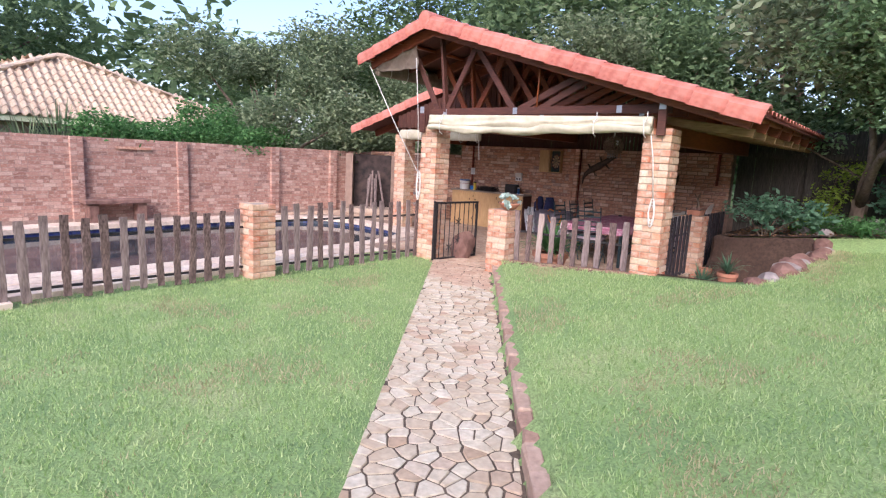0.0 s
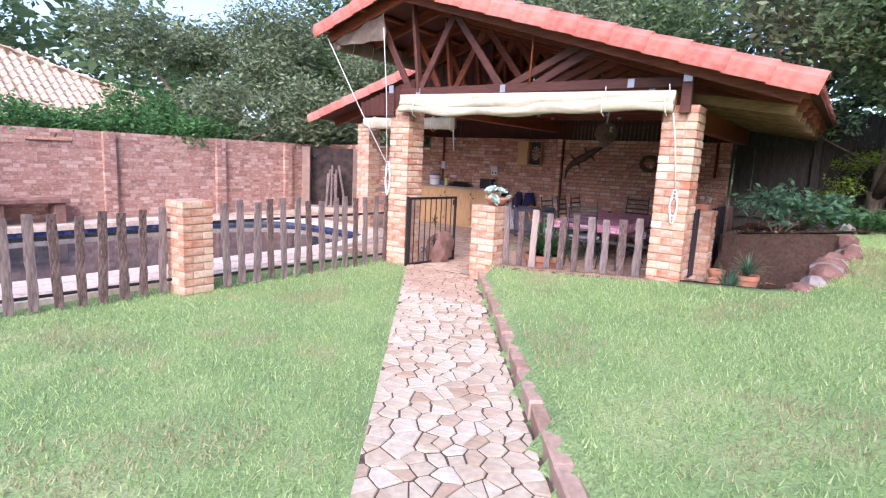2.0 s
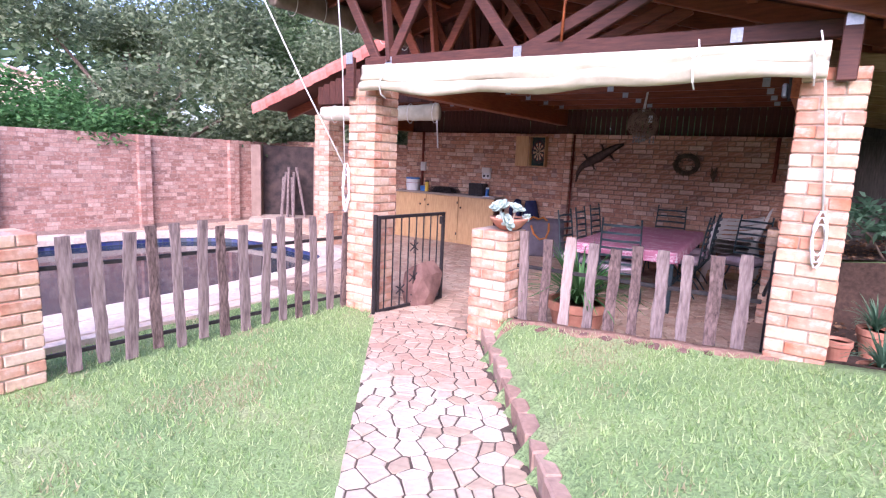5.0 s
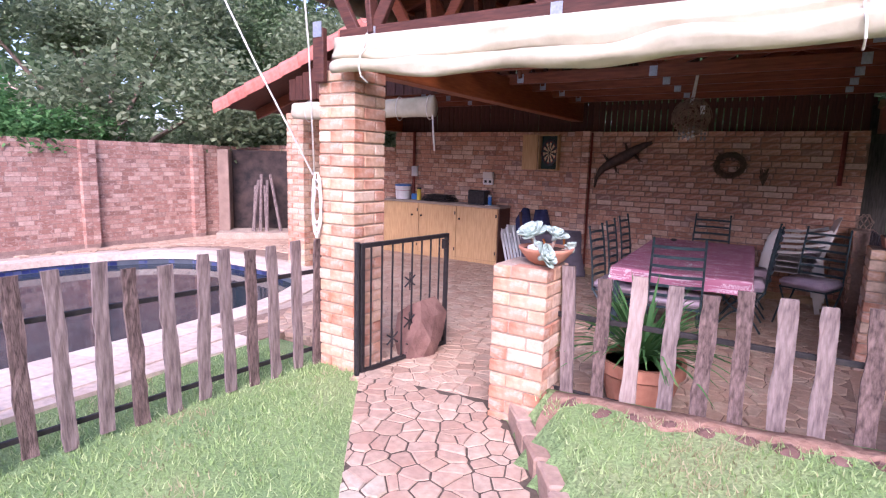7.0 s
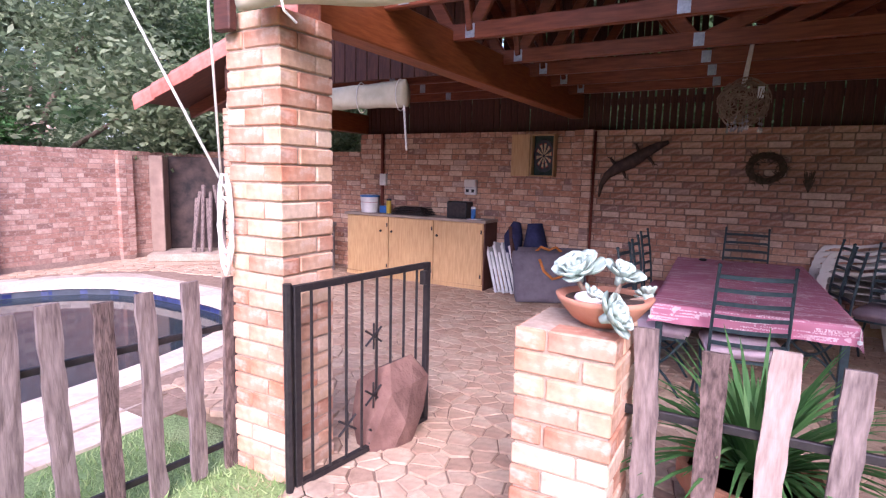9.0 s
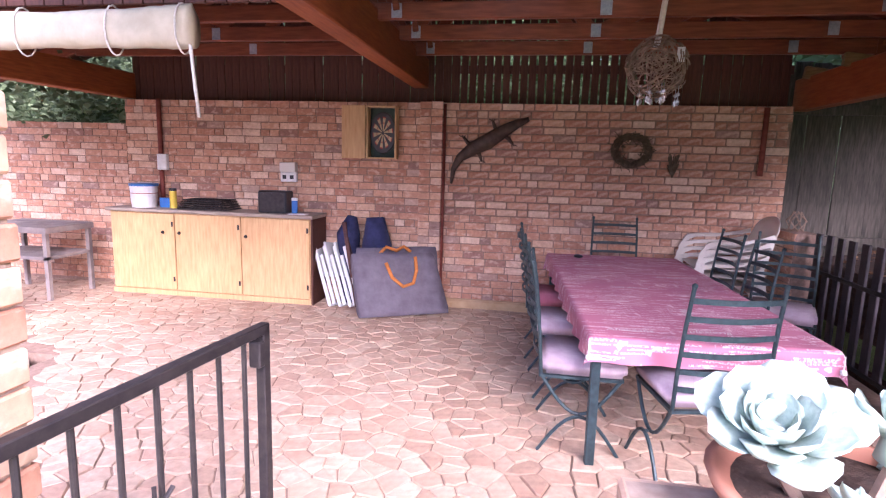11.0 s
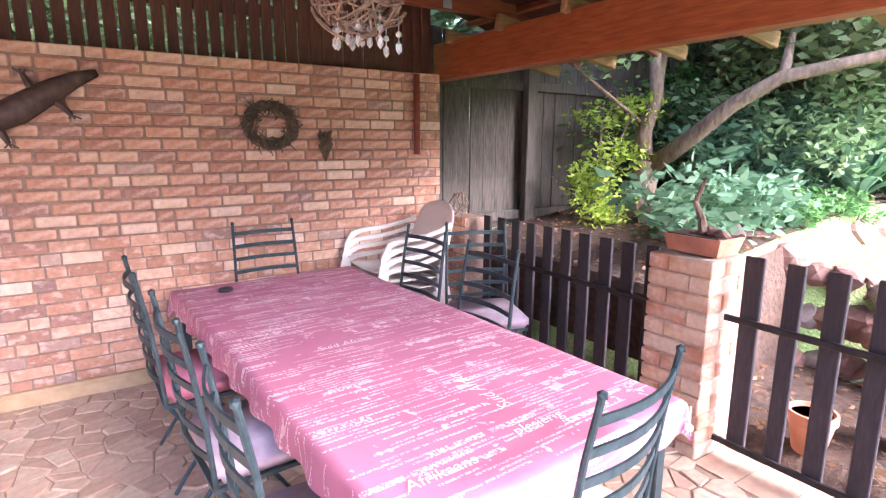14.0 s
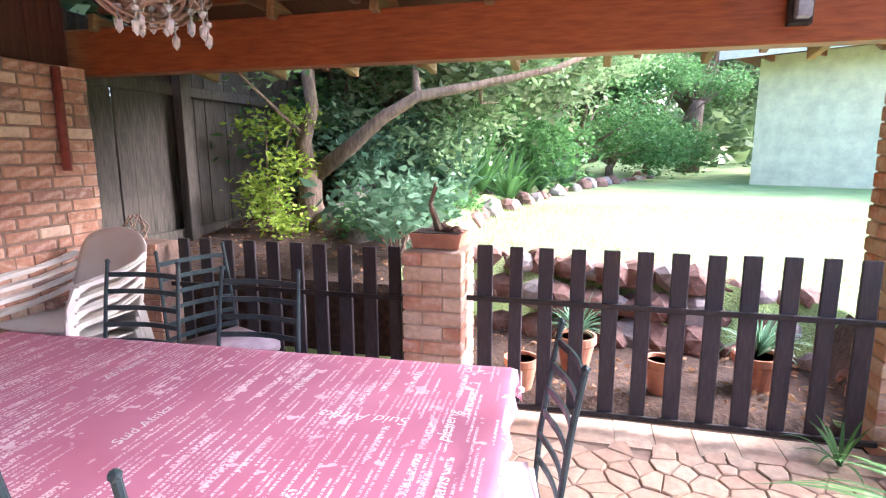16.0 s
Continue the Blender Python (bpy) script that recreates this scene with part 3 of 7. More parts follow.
for i, x in enumerate(np.arange(-6.98, -1.0, 0.305)):
    for j, y in enumerate(np.arange(-13.9, 2.75, 0.305)):
        if pool_out(x + 0.15, y + 0.15) > 1.17 and (x < -1.45 or y < -5.5):
            (deck_rows if y < 0.1 or pool_out(x, y + 0.15) < 1.0 else bed_rows).append((x, y, -0.08, x + 0.301, y + 0.301, -0.018 + 0.002 * ((i * 7 + j * 3) % 3)))
bed = many_boxes("terrace_bed", bed_rows, m_grout)
tagged(bed, "mortar bed under the terrace flagstones", "floor", kind="structure")
deck = many_boxes("terrace_paving", deck_rows, m_paving)
tagged(deck, "pale pinkish paving round the pool", "paving", kind="structure")

# ---- timber roof ----
RX, RZ, SL = -0.15, 3.72, 0.303
EAST, WEST = 4.6, -4.95


def roof_z(x):
    return RZ - SL * abs(x - RX)


def slope_sheet(bm, x0, x1, y0, y1, drop, thick):
    vs = [bm.verts.new((x, y, roof_z(x) - drop - t)) for t in (0, thick) for x, y in ((x0, y0), (x1, y0), (x1, y1), (x0, y1))]
    for q in ((0, 1, 2, 3), (7, 6, 5, 4), (4, 5, 1, 0), (5, 6, 2, 1), (6, 7, 3, 2), (7, 4, 0, 3)):
        bm.faces.new([vs[i] for i in q])


YF, YB, YF2 = -0.2, 5.25, 2.45
roof = thing("lapa_roof", "pitched lapa roof of red barrel tiles on dark boarding", "roof", (0, 0, 0), kind="structure")
bm = bmesh.new()
slope_sheet(bm, RX, EAST - 0.03, YF, YB, 0.0, 0.025)
slope_sheet(bm, -1.65, RX, YF, YB, 0.0, 0.025)
slope_sheet(bm, WEST + 0.03, -1.65, YF2, YB, 0.0, 0.025)
bmesh.ops.recalc_face_normals(bm, faces=bm.faces)
part("boarding", bm, m_deck, roof)
# barrel tiles over the slopes
tv, tf = [], []


def barrel(x0, x1, y, w=0.2, lift=0.0):
    o = len(tv)
    for x, l in ((x0, 0.0), (x1, 0.018)):
        for k in range(5):
            a = math.pi * k / 4
            tv.append((x, y + w / 2 * math.cos(a), roof_z(x) + 0.01 + l + lift + 0.045 * math.sin(a)))
    for k in range(4):
        tf.append((o + k, o + k + 1, o + 6 + k, o + 5 + k))


for x0, x1, ya in ((RX, EAST, YF), (RX, -1.65, YF), (-1.65, WEST, YF2)):
    n = int(abs(x1 - x0) / 0.33)
    dx = (x1 - x0) / n
    for i in range(n):
        for y in np.arange(ya + 0.12, YB, 0.215):
            barrel(x0 + i * dx, x0 + (i + 1) * dx * 1.0, y)
field = bulk("tile_field", tv, tf, m_roof_i, roof)
field["kind"] = "stuff"


def verge_mesh(l):
    """A rounded verge tile that caps the edge of the roof."""
    bm = bmesh.new()
    prof = [(0.16, 0.045), (0.12, 0.075), (0.05, 0.09), (-0.02, 0.07), (-0.045, 0.02), (-0.05, -0.12), (-0.035, -0.12), (-0.03, 0.0), (0.0, 0.045), (0.05, 0.065), (0.12, 0.05), (0.16, 0.025)]
    rr = [[bm.verts.new((s, y, z + t)) for y, z in prof] for s, t in ((0.0, 0.0), (l * 0.94, 0.014), (l, 0.018), (l + 0.03, 0.012))]
    for a, b in zip(rr, rr[1:]):
        for i in range(len(a)):
            bm.faces.new((a[i], a[(i + 1) % len(a)], b[(i + 1) % len(b)], b[i]))
    bm.faces.new(rr[-1])
    bm.faces.new(list(reversed(rr[0])))
    bmesh.ops.recalc_face_normals(bm, faces=bm.faces)
    return mesh_of("verge_tile", bm, m_roof, False)


ME_VERGE = verge_mesh(0.375)
tilt = math.degrees(math.atan(SL))


def verge(x0, x1, y):
    run = abs(x1 - x0) / math.cos(radians(tilt))
    n = max(1, round(run / 0.375))
    sx = 1 if x1 > x0 else -1
    for i in range(n):
        x = x0 + (x1 - x0) * i / n
        m = pose(x, y, roof_z(x), 0, tilt * 1.0, 0) if sx > 0 else pose(x, y, roof_z(x), 0, -tilt, 0) @ Matrix.Diagonal((-1, 1, 1, 1))
        shared("verge_tile", ME_VERGE, roof, m @ Matrix.Diagonal((run / n / 0.375, 1, 1, 1)))


verge(RX, EAST, YF)
verge(RX, -1.65, YF)
verge(-1.65, WEST, YF2)
bm = bmesh.new()
tube(bm, [(RX, YF - 0.05, RZ + 0.03), (RX, YB, RZ + 0.03)], 0.11, 10)
part("ridge_cap", bm, m_roof, roof)
# rafters and purlins under the boarding
for y in np.arange(-0.02, 5.2, 0.78):
    bm = bmesh.new()
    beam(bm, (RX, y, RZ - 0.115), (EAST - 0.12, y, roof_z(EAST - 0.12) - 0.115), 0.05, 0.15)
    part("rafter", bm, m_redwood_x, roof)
    bm = bmesh.new()
    xl = -1.55 if y < YF2 else WEST + 0.12
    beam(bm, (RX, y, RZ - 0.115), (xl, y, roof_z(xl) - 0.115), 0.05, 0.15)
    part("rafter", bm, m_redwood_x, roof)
for x in (4.45, 3.7, 2.9, 2.1, 1.3, 0.5):
    bm = bmesh.new()
    beam(bm, (x, YF + 0.03, roof_z(x) - 0.055), (x, YB, roof_z(x) - 0.055), 0.07, 0.04)
    part("purlin", bm, m_redwood, roof)
for x in (-0.8, -1.5):
    bm = bmesh.new()
    beam(bm, (x, YF + 0.03, roof_z(x) - 0.055), (x, YB, roof_z(x) - 0.055), 0.07, 0.04)
    part("purlin", bm, m_redwood, roof)
# main beams
TB = 2.0


def main_beam(name, label, x0, x1, y0, y1, z0=TB, z1=2.28, mat=None):
    o = new(name, mesh_of(name, abox(x0, y0, z0, x1, y1, z1, bev=0.008), mat or m_redwood))
    return tagged(o, label, "beam", group="roof beams")


main_beam("roof_beam", "heavy red-stained beam from gate pillar to back wall", -0.28, -0.13, 0.4, WY + 0.1, 2.16, 2.44)
main_beam("roof_beam", "heavy red-stained beam over the side fence", 3.24, 3.38, 0.2, WY + 0.2, 1.99, 2.27)
main_beam("roof_beam", "heavy red-stained beam over the pool pillar", -3.5, -3.35, 2.7, WY + 0.1, 2.03, 2.3)
# trusses: tie beam, webs and king post with nail plates
def truss(y, x0, x1, front=False):
    t = thing("roof_truss", "red-brown timber roof truss with nail plates", "truss", (0, y, 0), group="roof trusses")
    z = 2.39 if front else 2.42
    bm = bmesh.new()
    beam(bm, (x0, 0, z), (x1, 0, z), 0.05, 0.11)
    part("tie_beam", bm, m_darkwood if front else m_redwood_x, t)
    webs = [((1.3, z), (0.55, roof_z(0.55) - 0.15)), ((1.35, z), (2.3, roof_z(2.3) - 0.15)), ((1.7, z), (2.45, roof_z(2.45) - 0.15)), ((0.0, z), (0.55, roof_z(0.55) - 0.15)), ((0.0, z), (RX, RZ - 0.15)), ((-0.15, z), (-0.75, roof_z(-0.75) - 0.15))]
    if x0 < -2:
        webs += [((-1.65, z), (-0.85, roof_z(-0.85) - 0.15)), ((-1.65, z), (-2.5, roof_z(-2.5) - 0.15))]
    for a, b in webs:
        bm = bmesh.new()
        beam(bm, (a[0], 0, a[1]), (b[0], 0, b[1]), 0.045, 0.09)
        part("web", bm, m_darkwood if front else m_redwood_x, t)
    for x in (1.33, 0.0, 2.9) + ((-1.65,) if x0 < -2 else ()):
        for sy in (-1, 1):
            part("nail_plate", abox(x - 0.035, sy * 0.026, z - 0.045, x + 0.035, sy * 0.029, z + 0.045), m_plate, t, "grey nail plate")
    return t


truss(0.2, -0.3, 3.55, True)
for y in (0.95, 1.75):
    truss(y, -0.25, 3.5)
for y in (2.6, 3.2, 3.8, 4.4):
    truss(y, -3.5, 3.5)
# purlin-like bearers that stick out past the side beam
for y in np.arange(0.5, 5.0, 0.62):
    bm = bmesh.new()
    beam(bm, (3.2, y, 2.3), (4.4, y, 2.12), 0.05, 0.1)
    part("rafter_end", bm, m_pine_shaded, roof)
# boards that close the gable of the pool bay
gable = thing("gable_boarding", "brown vertical boarding over the pool bay", "boarding", (0, 2.5, 0), kind="structure")
for x in np.arange(-3.4, -0.35, 0.13):
    part("board", abox(x, -0.012, 2.3, x + 0.122, 0.012, roof_z(x) - 0.16, bev=0.003), m_slat, gable)
# slats above the back wall
slats = thing("slat_screen", "gappy dark brown vertical slats above the back wall", "screen", (0, WY + 0.12, 0), kind="structure")
r = random.Random(21)
me_slat = {}
for i, x in enumerate(np.arange(-3.35, 3.15, 0.083)):
    h = round((roof_z(x) - 0.1 - 1.95) * 4) / 4 + 0.2
    gap = 0.066 if (0.15 < x < 2.0) else 0.079
    key = (h, gap)
    if key not in me_slat:
        me_slat[key] = mesh_of("slat", abox(-gap / 2, -0.01, 0, gap / 2, 0.01, h, bev=0.003), m_slat)
    shared("slat", me_slat[key], slats, pose(x, r.uniform(-0.006, 0.006), 1.95, 0, r.uniform(-0.8, 0.8), 0))
bm = bmesh.new()
beam(bm, (-3.4, 0.035, 2.35), (3.2, 0.035, 2.35), 0.04, 0.08)
part("rail", bm, m_darkwood, slats)
# fixings on the posts
for x, y, z in ((-0.21, 0.03, 2.06), (3.46, 0.04, 2.06)):
    t = thing("beam_bracket", "dark timber bracket bolted to the pillar head", "bracket", (x, y, z), group="beam brackets")
    part("block", abox(-0.16 if x < 1 else 0.0, -0.045, 0.0, -0.06 if x < 1 else 0.1, 0.0, 0.36, bev=0.006), m_darkwood, t)
    part("plate", abox(-0.15 if x < 1 else 0.01, -0.05, 0.3, -0.07 if x < 1 else 0.09, -0.045, 0.4), m_plate, t)

# ---- rolled canvas blinds ----
def roll(name, label, a, b, rad, mat, seed, sag=0.03):
    t = thing(name, label, "canvas blind", (0, 0, 0), group="canvas blinds")
    r = random.Random(seed)
    a, b = Vector(a), Vector(b)
    bm = bmesh.new()
    n, k = 60, 18
    rings = []
    d = (b - a).normalized()
    side = Vector((d.y, -d.x, 0))
    for i in range(n + 1):
        f = i / n
        p = a.lerp(b, f) + Vector((0, 0, -sag * math.sin(math.pi * f)))
        ring = []
        for j in range(k):
            an = 2 * math.pi * j / k
            w = 1 + 0.13 * noise.noise(Vector((f * 9, an * 1.2, seed))) + 0.13 * math.sin(an * 2 + f * 11 + seed + 2 * math.sin(f * 5)) * (0.5 + 0.5 * math.sin(f * 7 + seed)) + 0.05 * noise.noise(Vector((f * 40, an * 2, seed)))
            flap = 0.35 if 0.6 < an < 1.7 else 0.0
            ring.append(bm.verts.new(p + rad * (w + flap * 0.6) * (math.cos(an) * 0.72 * side + math.sin(an) * Vector((0, 0, 1.15)))))
        rings.append(ring)
    for u, v in zip(rings, rings[1:]):
        for j in range(k):
            bm.faces.new((u[j], u[(j + 1) % k], v[(j + 1) % k], v[j]))
    for ring in (rings[0], rings[-1]):
        bm.faces.new(ring)
    bmesh.ops.recalc_face_normals(bm, faces=bm.faces)
    part("roll", bm, mat, t, smooth=True)
    for f in (0.12, 0.3, 0.52, 0.78, 0.97):
        p = a.lerp(b, f) + Vector((0, 0, -sag * math.sin(math.pi * f)))
        bm = bmesh.new()
        tube(bm, [p + rad * 1.22 * (math.cos(q) * 0.75 * side + math.sin(q) * Vector((0, 0, 1.3))) for q in np.linspace(0, 2 * math.pi, 17)], 0.005, 5, False)
        part("tie", bm, m_rope, t)
    return t




def hung_blind():
    """A canvas blind: a flat strip hung over the beam above a loose, sagging roll, tied up with cords."""
    t = thing("canvas_blind", "loosely rolled cream canvas blind tied under the front beam", "canvas blind", (0, -0.03, 0), group="canvas blinds")
    bm = bmesh.new()
    n = 90
    rings = []
    x0, x1 = -0.12, 3.42
    for i in range(n + 1):
        f = i / n
        x = x0 + (x1 - x0) * f
        top = 2.325 - 0.055 * f
        low = 2.1 - 0.055 * math.sin(math.pi * min(1.0, f * 1.25)) + 0.012 * math.sin(f * 23) - 0.02 * f
        rad = 0.042 + 0.016 * math.sin(math.pi * f) + 0.006 * math.sin(f * 31 + 1)
        cz = low + rad
        fold = 0.5 + 0.5 * math.sin(f * 9.0)
        ring = [(0.02, top), (-0.028, top + 0.004), (-0.034, top - 0.035 + 0.012 * math.sin(f * 17))]
        for k in range(1, 6):
            q = k / 6
            z = ring[2][1] + (cz + rad * 0.7 - ring[2][1]) * q
            w = 0.012 * math.sin(q * 7 + f * 15 + 2 * math.sin(f * 6)) + 0.016 * noise.noise(Vector((f * 14 - q * 2.2, q * 3, 2)))
            ring.append((-0.036 + w - 0.012 * q, z))
        ring.append((-0.024 + 0.012 * fold, cz + rad * 0.62))
        for k in range(12):
            a = math.radians(80 + 250 * k / 11)
            w = 1 + 0.14 * math.sin(a * 2 + f * 13 + 2.5 * math.sin(f * 4)) + 0.2 * noise.noise(Vector((f * 12 - a * 0.7, a * 1.3, 5)))
            ring.append((-0.03 + rad * w * math.cos(a) * 1.05, cz + rad * w * math.sin(a)))
        ring += [(0.028, cz + rad * 0.4), (0.03, top - 0.06)]
        rings.append([bm.verts.new((x, y, z)) for y, z in ring])
    m = len(rings[0])
    for u, v in zip(rings, rings[1:]):
        for k in range(m):
            bm.faces.new((u[k], u[(k + 1) % m], v[(k + 1) % m], v[k]))
    bm.faces.new(rings[0])
    bm.faces.new(list(reversed(rings[-1])))
    bmesh.ops.recalc_face_normals(bm, faces=bm.faces)
    part("canvas", bm, m_canvas, t, smooth=True)
    for x in (0.16, 2.72, 3.36):
        bm = bmesh.new()
        tube(bm, [(x, -0.03, 2.33), (x + 0.015, -0.062, 2.27), (x - 0.02, -0.066, 2.2), (x - 0.005, -0.1, 2.12), (x, -0.085, 2.06), (x, -0.02, 2.03)], 0.0055, 5)
        tube(bm, [(x - 0.03, -0.075, 2.23), (x, -0.08, 2.2), (x + 0.035, -0.078, 2.235)], 0.005, 5)
        part("tie", bm, m_rope, t)
    return t


hung_blind()
roll("canvas_blind", "rolled cream canvas blind over the pool bay", (-3.2, 2.4, 2.14), (-0.95, 2.4, 2.14), 0.085, m_canvas, 2, 0.01)
roll("canvas_blind", "short rolled brown canvas under the gable", (-1.45, 0.0, 3.12), (-1.45, 2.3, 3.12), 0.1, m_canvas_dk, 3, 0.0)
bm = bmesh.new()
n = 12
g = [[bm.verts.new((-1.42 + 0.95 * i / n, -0.02 + 0.03 * math.sin(i * 1.3 + j), roof_z(-1.42 + 0.95 * i / n) - 0.13 - (0.12 + 0.3 * (i / n) ** 0.8) * j / 6)) for i in range(n + 1)] for j in range(7)]
for a, b in zip(g, g[1:]):
    for i in range(n):
        bm.faces.new((a[i], a[i + 1], b[i + 1], b[i]))
bmesh.ops.solidify(bm, geom=list(bm.faces), thickness=0.012)
cl = part("canvas_flap", bm, m_canvas_dk, smooth=True)
tagged(cl, "brown canvas flap hanging under the gable", "canvas")

# ---- ropes ----
def rope(label, pts, rad=0.007, mat=None):
    bm = bmesh.new()
    tube(bm, pts, rad, 6)
    o = part("rope", bm, mat or m_rope, smooth=True)
    return tagged(o, label, "rope", group="blind ropes")


rope("taut white rope from the roof edge to the gate pillar", [(-1.5, -0.12, 3.16), (-0.9, -0.06, 2.2), (-0.42, 0.03, 1.42)])
rope("white rope hanging down the gate pillar", [(-0.4, -0.12, 3.2), (-0.4, -0.02, 2.3), (-0.4, 0.025, 1.4)], 0.006)
# reddish pole under the gable, drawn as a straight tube by rope()
rope("thin reddish pole hanging from the gable", [(1.74, 0.12, 3.1), (1.72, 0.12, 2.43)], 0.012, m_redwood)


def coil(label, x, y, z, h, n=7, w=0.05):
    t = thing("rope_coil", label, "rope", (x, y, z), group="rope coils")
    r = random.Random(int(x * 10) + 5)
    bm = bmesh.new()
    pts = []
    for i in range(n * 14):
        a = 2 * math.pi * i / 14
        k = i // 14
        pts.append((w * (0.7 + 0.3 * r.random()) * math.cos(a), -0.012 - 0.02 * r.random(), -h / 2 + (h / 2) * (0.75 + 0.25 * math.sin(k * 2.1)) * math.sin(a)))
    tube(bm, pts, 0.0065, 5)
    part("coiled_rope", bm, m_rope, t, smooth=True)
    return t


coil("white rope coiled on the gate pillar", -0.37, 0.04, 1.45, 0.5, 10, 0.045)
coil("white rope coiled on the tall pillar", 3.5, 0.05, 1.32, 0.36, 9, 0.04)
rope("white rope hanging down the tall pillar", [(3.38, -0.05, 2.27), (3.45, 0.02, 1.8), (3.5, 0.04, 1.3)], 0.007)
rope("two white cords hanging from the pool blind", [(-0.97, 2.38, 2.1), (-0.95, 2.38, 1.85), (-0.93, 2.38, 1.66)], 0.01)
# ---- things: materials ----
m_pine = simple("pine", (0.52, 0.31, 0.13), (0.68, 0.45, 0.22), 5, 0.55, bumps=0.15, stretch=(8, 8, 1))
m_worn_top = simple("worn_grey_worktop", (0.26, 0.2, 0.16), (0.42, 0.34, 0.27), 7, 0.7, stretch=(1, 6, 6))
m_cushion = simple("mauve_cushion", (0.42, 0.31, 0.35), (0.55, 0.44, 0.47), 14, 0.95, bumps=0.3)
m_cushion_pink = simple("pink_cushion", (0.42, 0.13, 0.17), (0.52, 0.19, 0.23), 14, 0.95)
m_plastic = simple("white_plastic", (0.68, 0.63, 0.56), (0.76, 0.72, 0.66), 5, 0.4, bumps=0.05)
m_white_paint = simple("white_paint", (0.68, 0.68, 0.66), (0.8, 0.8, 0.78), 20, 0.5, bumps=0.05)
m_bag = simple("grey_nylon", (0.12, 0.1, 0.12), (0.18, 0.155, 0.18), 10, 0.7, bumps=0.5, dist=0.02)
m_orange = simple("orange_webbing", (0.55, 0.17, 0.03), (0.68, 0.25, 0.05), 60, 0.8)
m_navy = simple("navy_cloth", (0.015, 0.018, 0.06), (0.035, 0.04, 0.11), 14, 0.85, bumps=0.5, dist=0.02)
m_black = simple("black_plastic", (0.012, 0.013, 0.017), (0.03, 0.032, 0.038), 20, 0.4)
m_terra = simple("terracotta", (0.42, 0.17, 0.1), (0.55, 0.26, 0.16), 10, 0.85)
m_succ = simple("pale_succulent", (0.3, 0.4, 0.33), (0.44, 0.53, 0.45), 10, 0.55, bumps=0.1)
m_pickets = simple("weathered_picket", (0.1, 0.07, 0.062), (0.3, 0.23, 0.205), 6, 0.95, bumps=0.8, stretch=(10, 10, 1.3))
m_pickets_dark = simple("bark_picket", (0.045, 0.027, 0.023), (0.24, 0.165, 0.14), 9, 0.95, bumps=1.0, dist=0.01, stretch=(7, 7, 1.6))
m_pickets_pale = simple("pale_picket", (0.28, 0.2, 0.165), (0.44, 0.35, 0.3), 6, 0.95, bumps=0.6, stretch=(10, 10, 1.3))
m_twig = simple("dry_twig", (0.17, 0.11, 0.08), (0.34, 0.24, 0.17), 30, 0.95)
m_twig_dark = simple("dark_dry_twig", (0.06, 0.045, 0.03), (0.16, 0.12, 0.08), 30, 0.95)
m_croc = simple("carved_dark_wood", (0.04, 0.025, 0.02), (0.1, 0.06, 0.045), 20, 0.6, bumps=0.6)
m_redpipe = simple("red_oxide_pipe", (0.16, 0.03, 0.02), (0.25, 0.06, 0.04), 20, 0.6)
m_blue = simple("blue_plastic", (0.03, 0.13, 0.4), (0.05, 0.2, 0.5), 10, 0.4)
m_yellow = simple("yellow_paper", (0.6, 0.45, 0.04), (0.7, 0.55, 0.08), 10, 0.5)
m_green_board = simple("green_board", (0.015, 0.035, 0.03), (0.03, 0.06, 0.05), 12, 0.7)
m_cream = simple("cream_fibre", (0.5, 0.38, 0.2), (0.6, 0.47, 0.27), 12, 0.9)
m_red = simple("red_fibre", (0.3, 0.02, 0.02), (0.4, 0.05, 0.04), 12, 0.9)
m_soot = simple("sooty_brick", (0.02, 0.018, 0.018), (0.09, 0.06, 0.05), 6, 0.95)
m_crystal, cnt, cb = nodes_of("crystal")
cb.inputs["Base Color"].default_value, cb.inputs["Roughness"].default_value, cb.inputs["Transmission Weight"].default_value = (0.9, 0.88, 0.86, 1), 0.05, 0.7
# printed tablecloth: rows of small pale lettering on faded red
m_cloth, tnt, tb = nodes_of("printed_tablecloth")


def word_rows(size, width, height, shift, cut):
    """Rows of print: blocks of a given width and height, some left empty, broken into letter-like marks."""
    tc = tnt.nodes.new("ShaderNodeTexCoord")
    mp = tnt.nodes.new("ShaderNodeMapping")
    mp.inputs["Location"].default_value = (shift, shift * 0.37, 0)
    tnt.links.new(tc.outputs["UV"], mp.inputs[0])
    bk = tnt.nodes.new("ShaderNodeTexBrick")
    bk.offset, bk.squash = 0.37, 1.0
    for key, v in (("Scale", 1.0), ("Mortar Size", height * 0.26), ("Mortar Smooth", 0.0), ("Brick Width", width), ("Row Height", height), ("Bias", 0.0)):
        bk.inputs[key].default_value = v
    bk.inputs["Color1"].default_value, bk.inputs["Color2"].default_value, bk.inputs["Mortar"].default_value = (0, 0, 0, 1), (1, 1, 1, 1), (0, 0, 0, 1)
    tnt.links.new(mp.outputs[0], bk.inputs["Vector"])
    use = ramp(tnt, bk.outputs[0], [(cut, (0, 0, 0)), (cut + 0.02, (1, 1, 1))])
    marks = ramp(tnt, tex(tnt, size, 2.0, coord="UV", stretch=(1.0, 0.55, 1.0)), [(0.46, (0, 0, 0)), (0.52, (1, 1, 1))])
    return mix(tnt, 1.0, use, marks, "MULTIPLY")


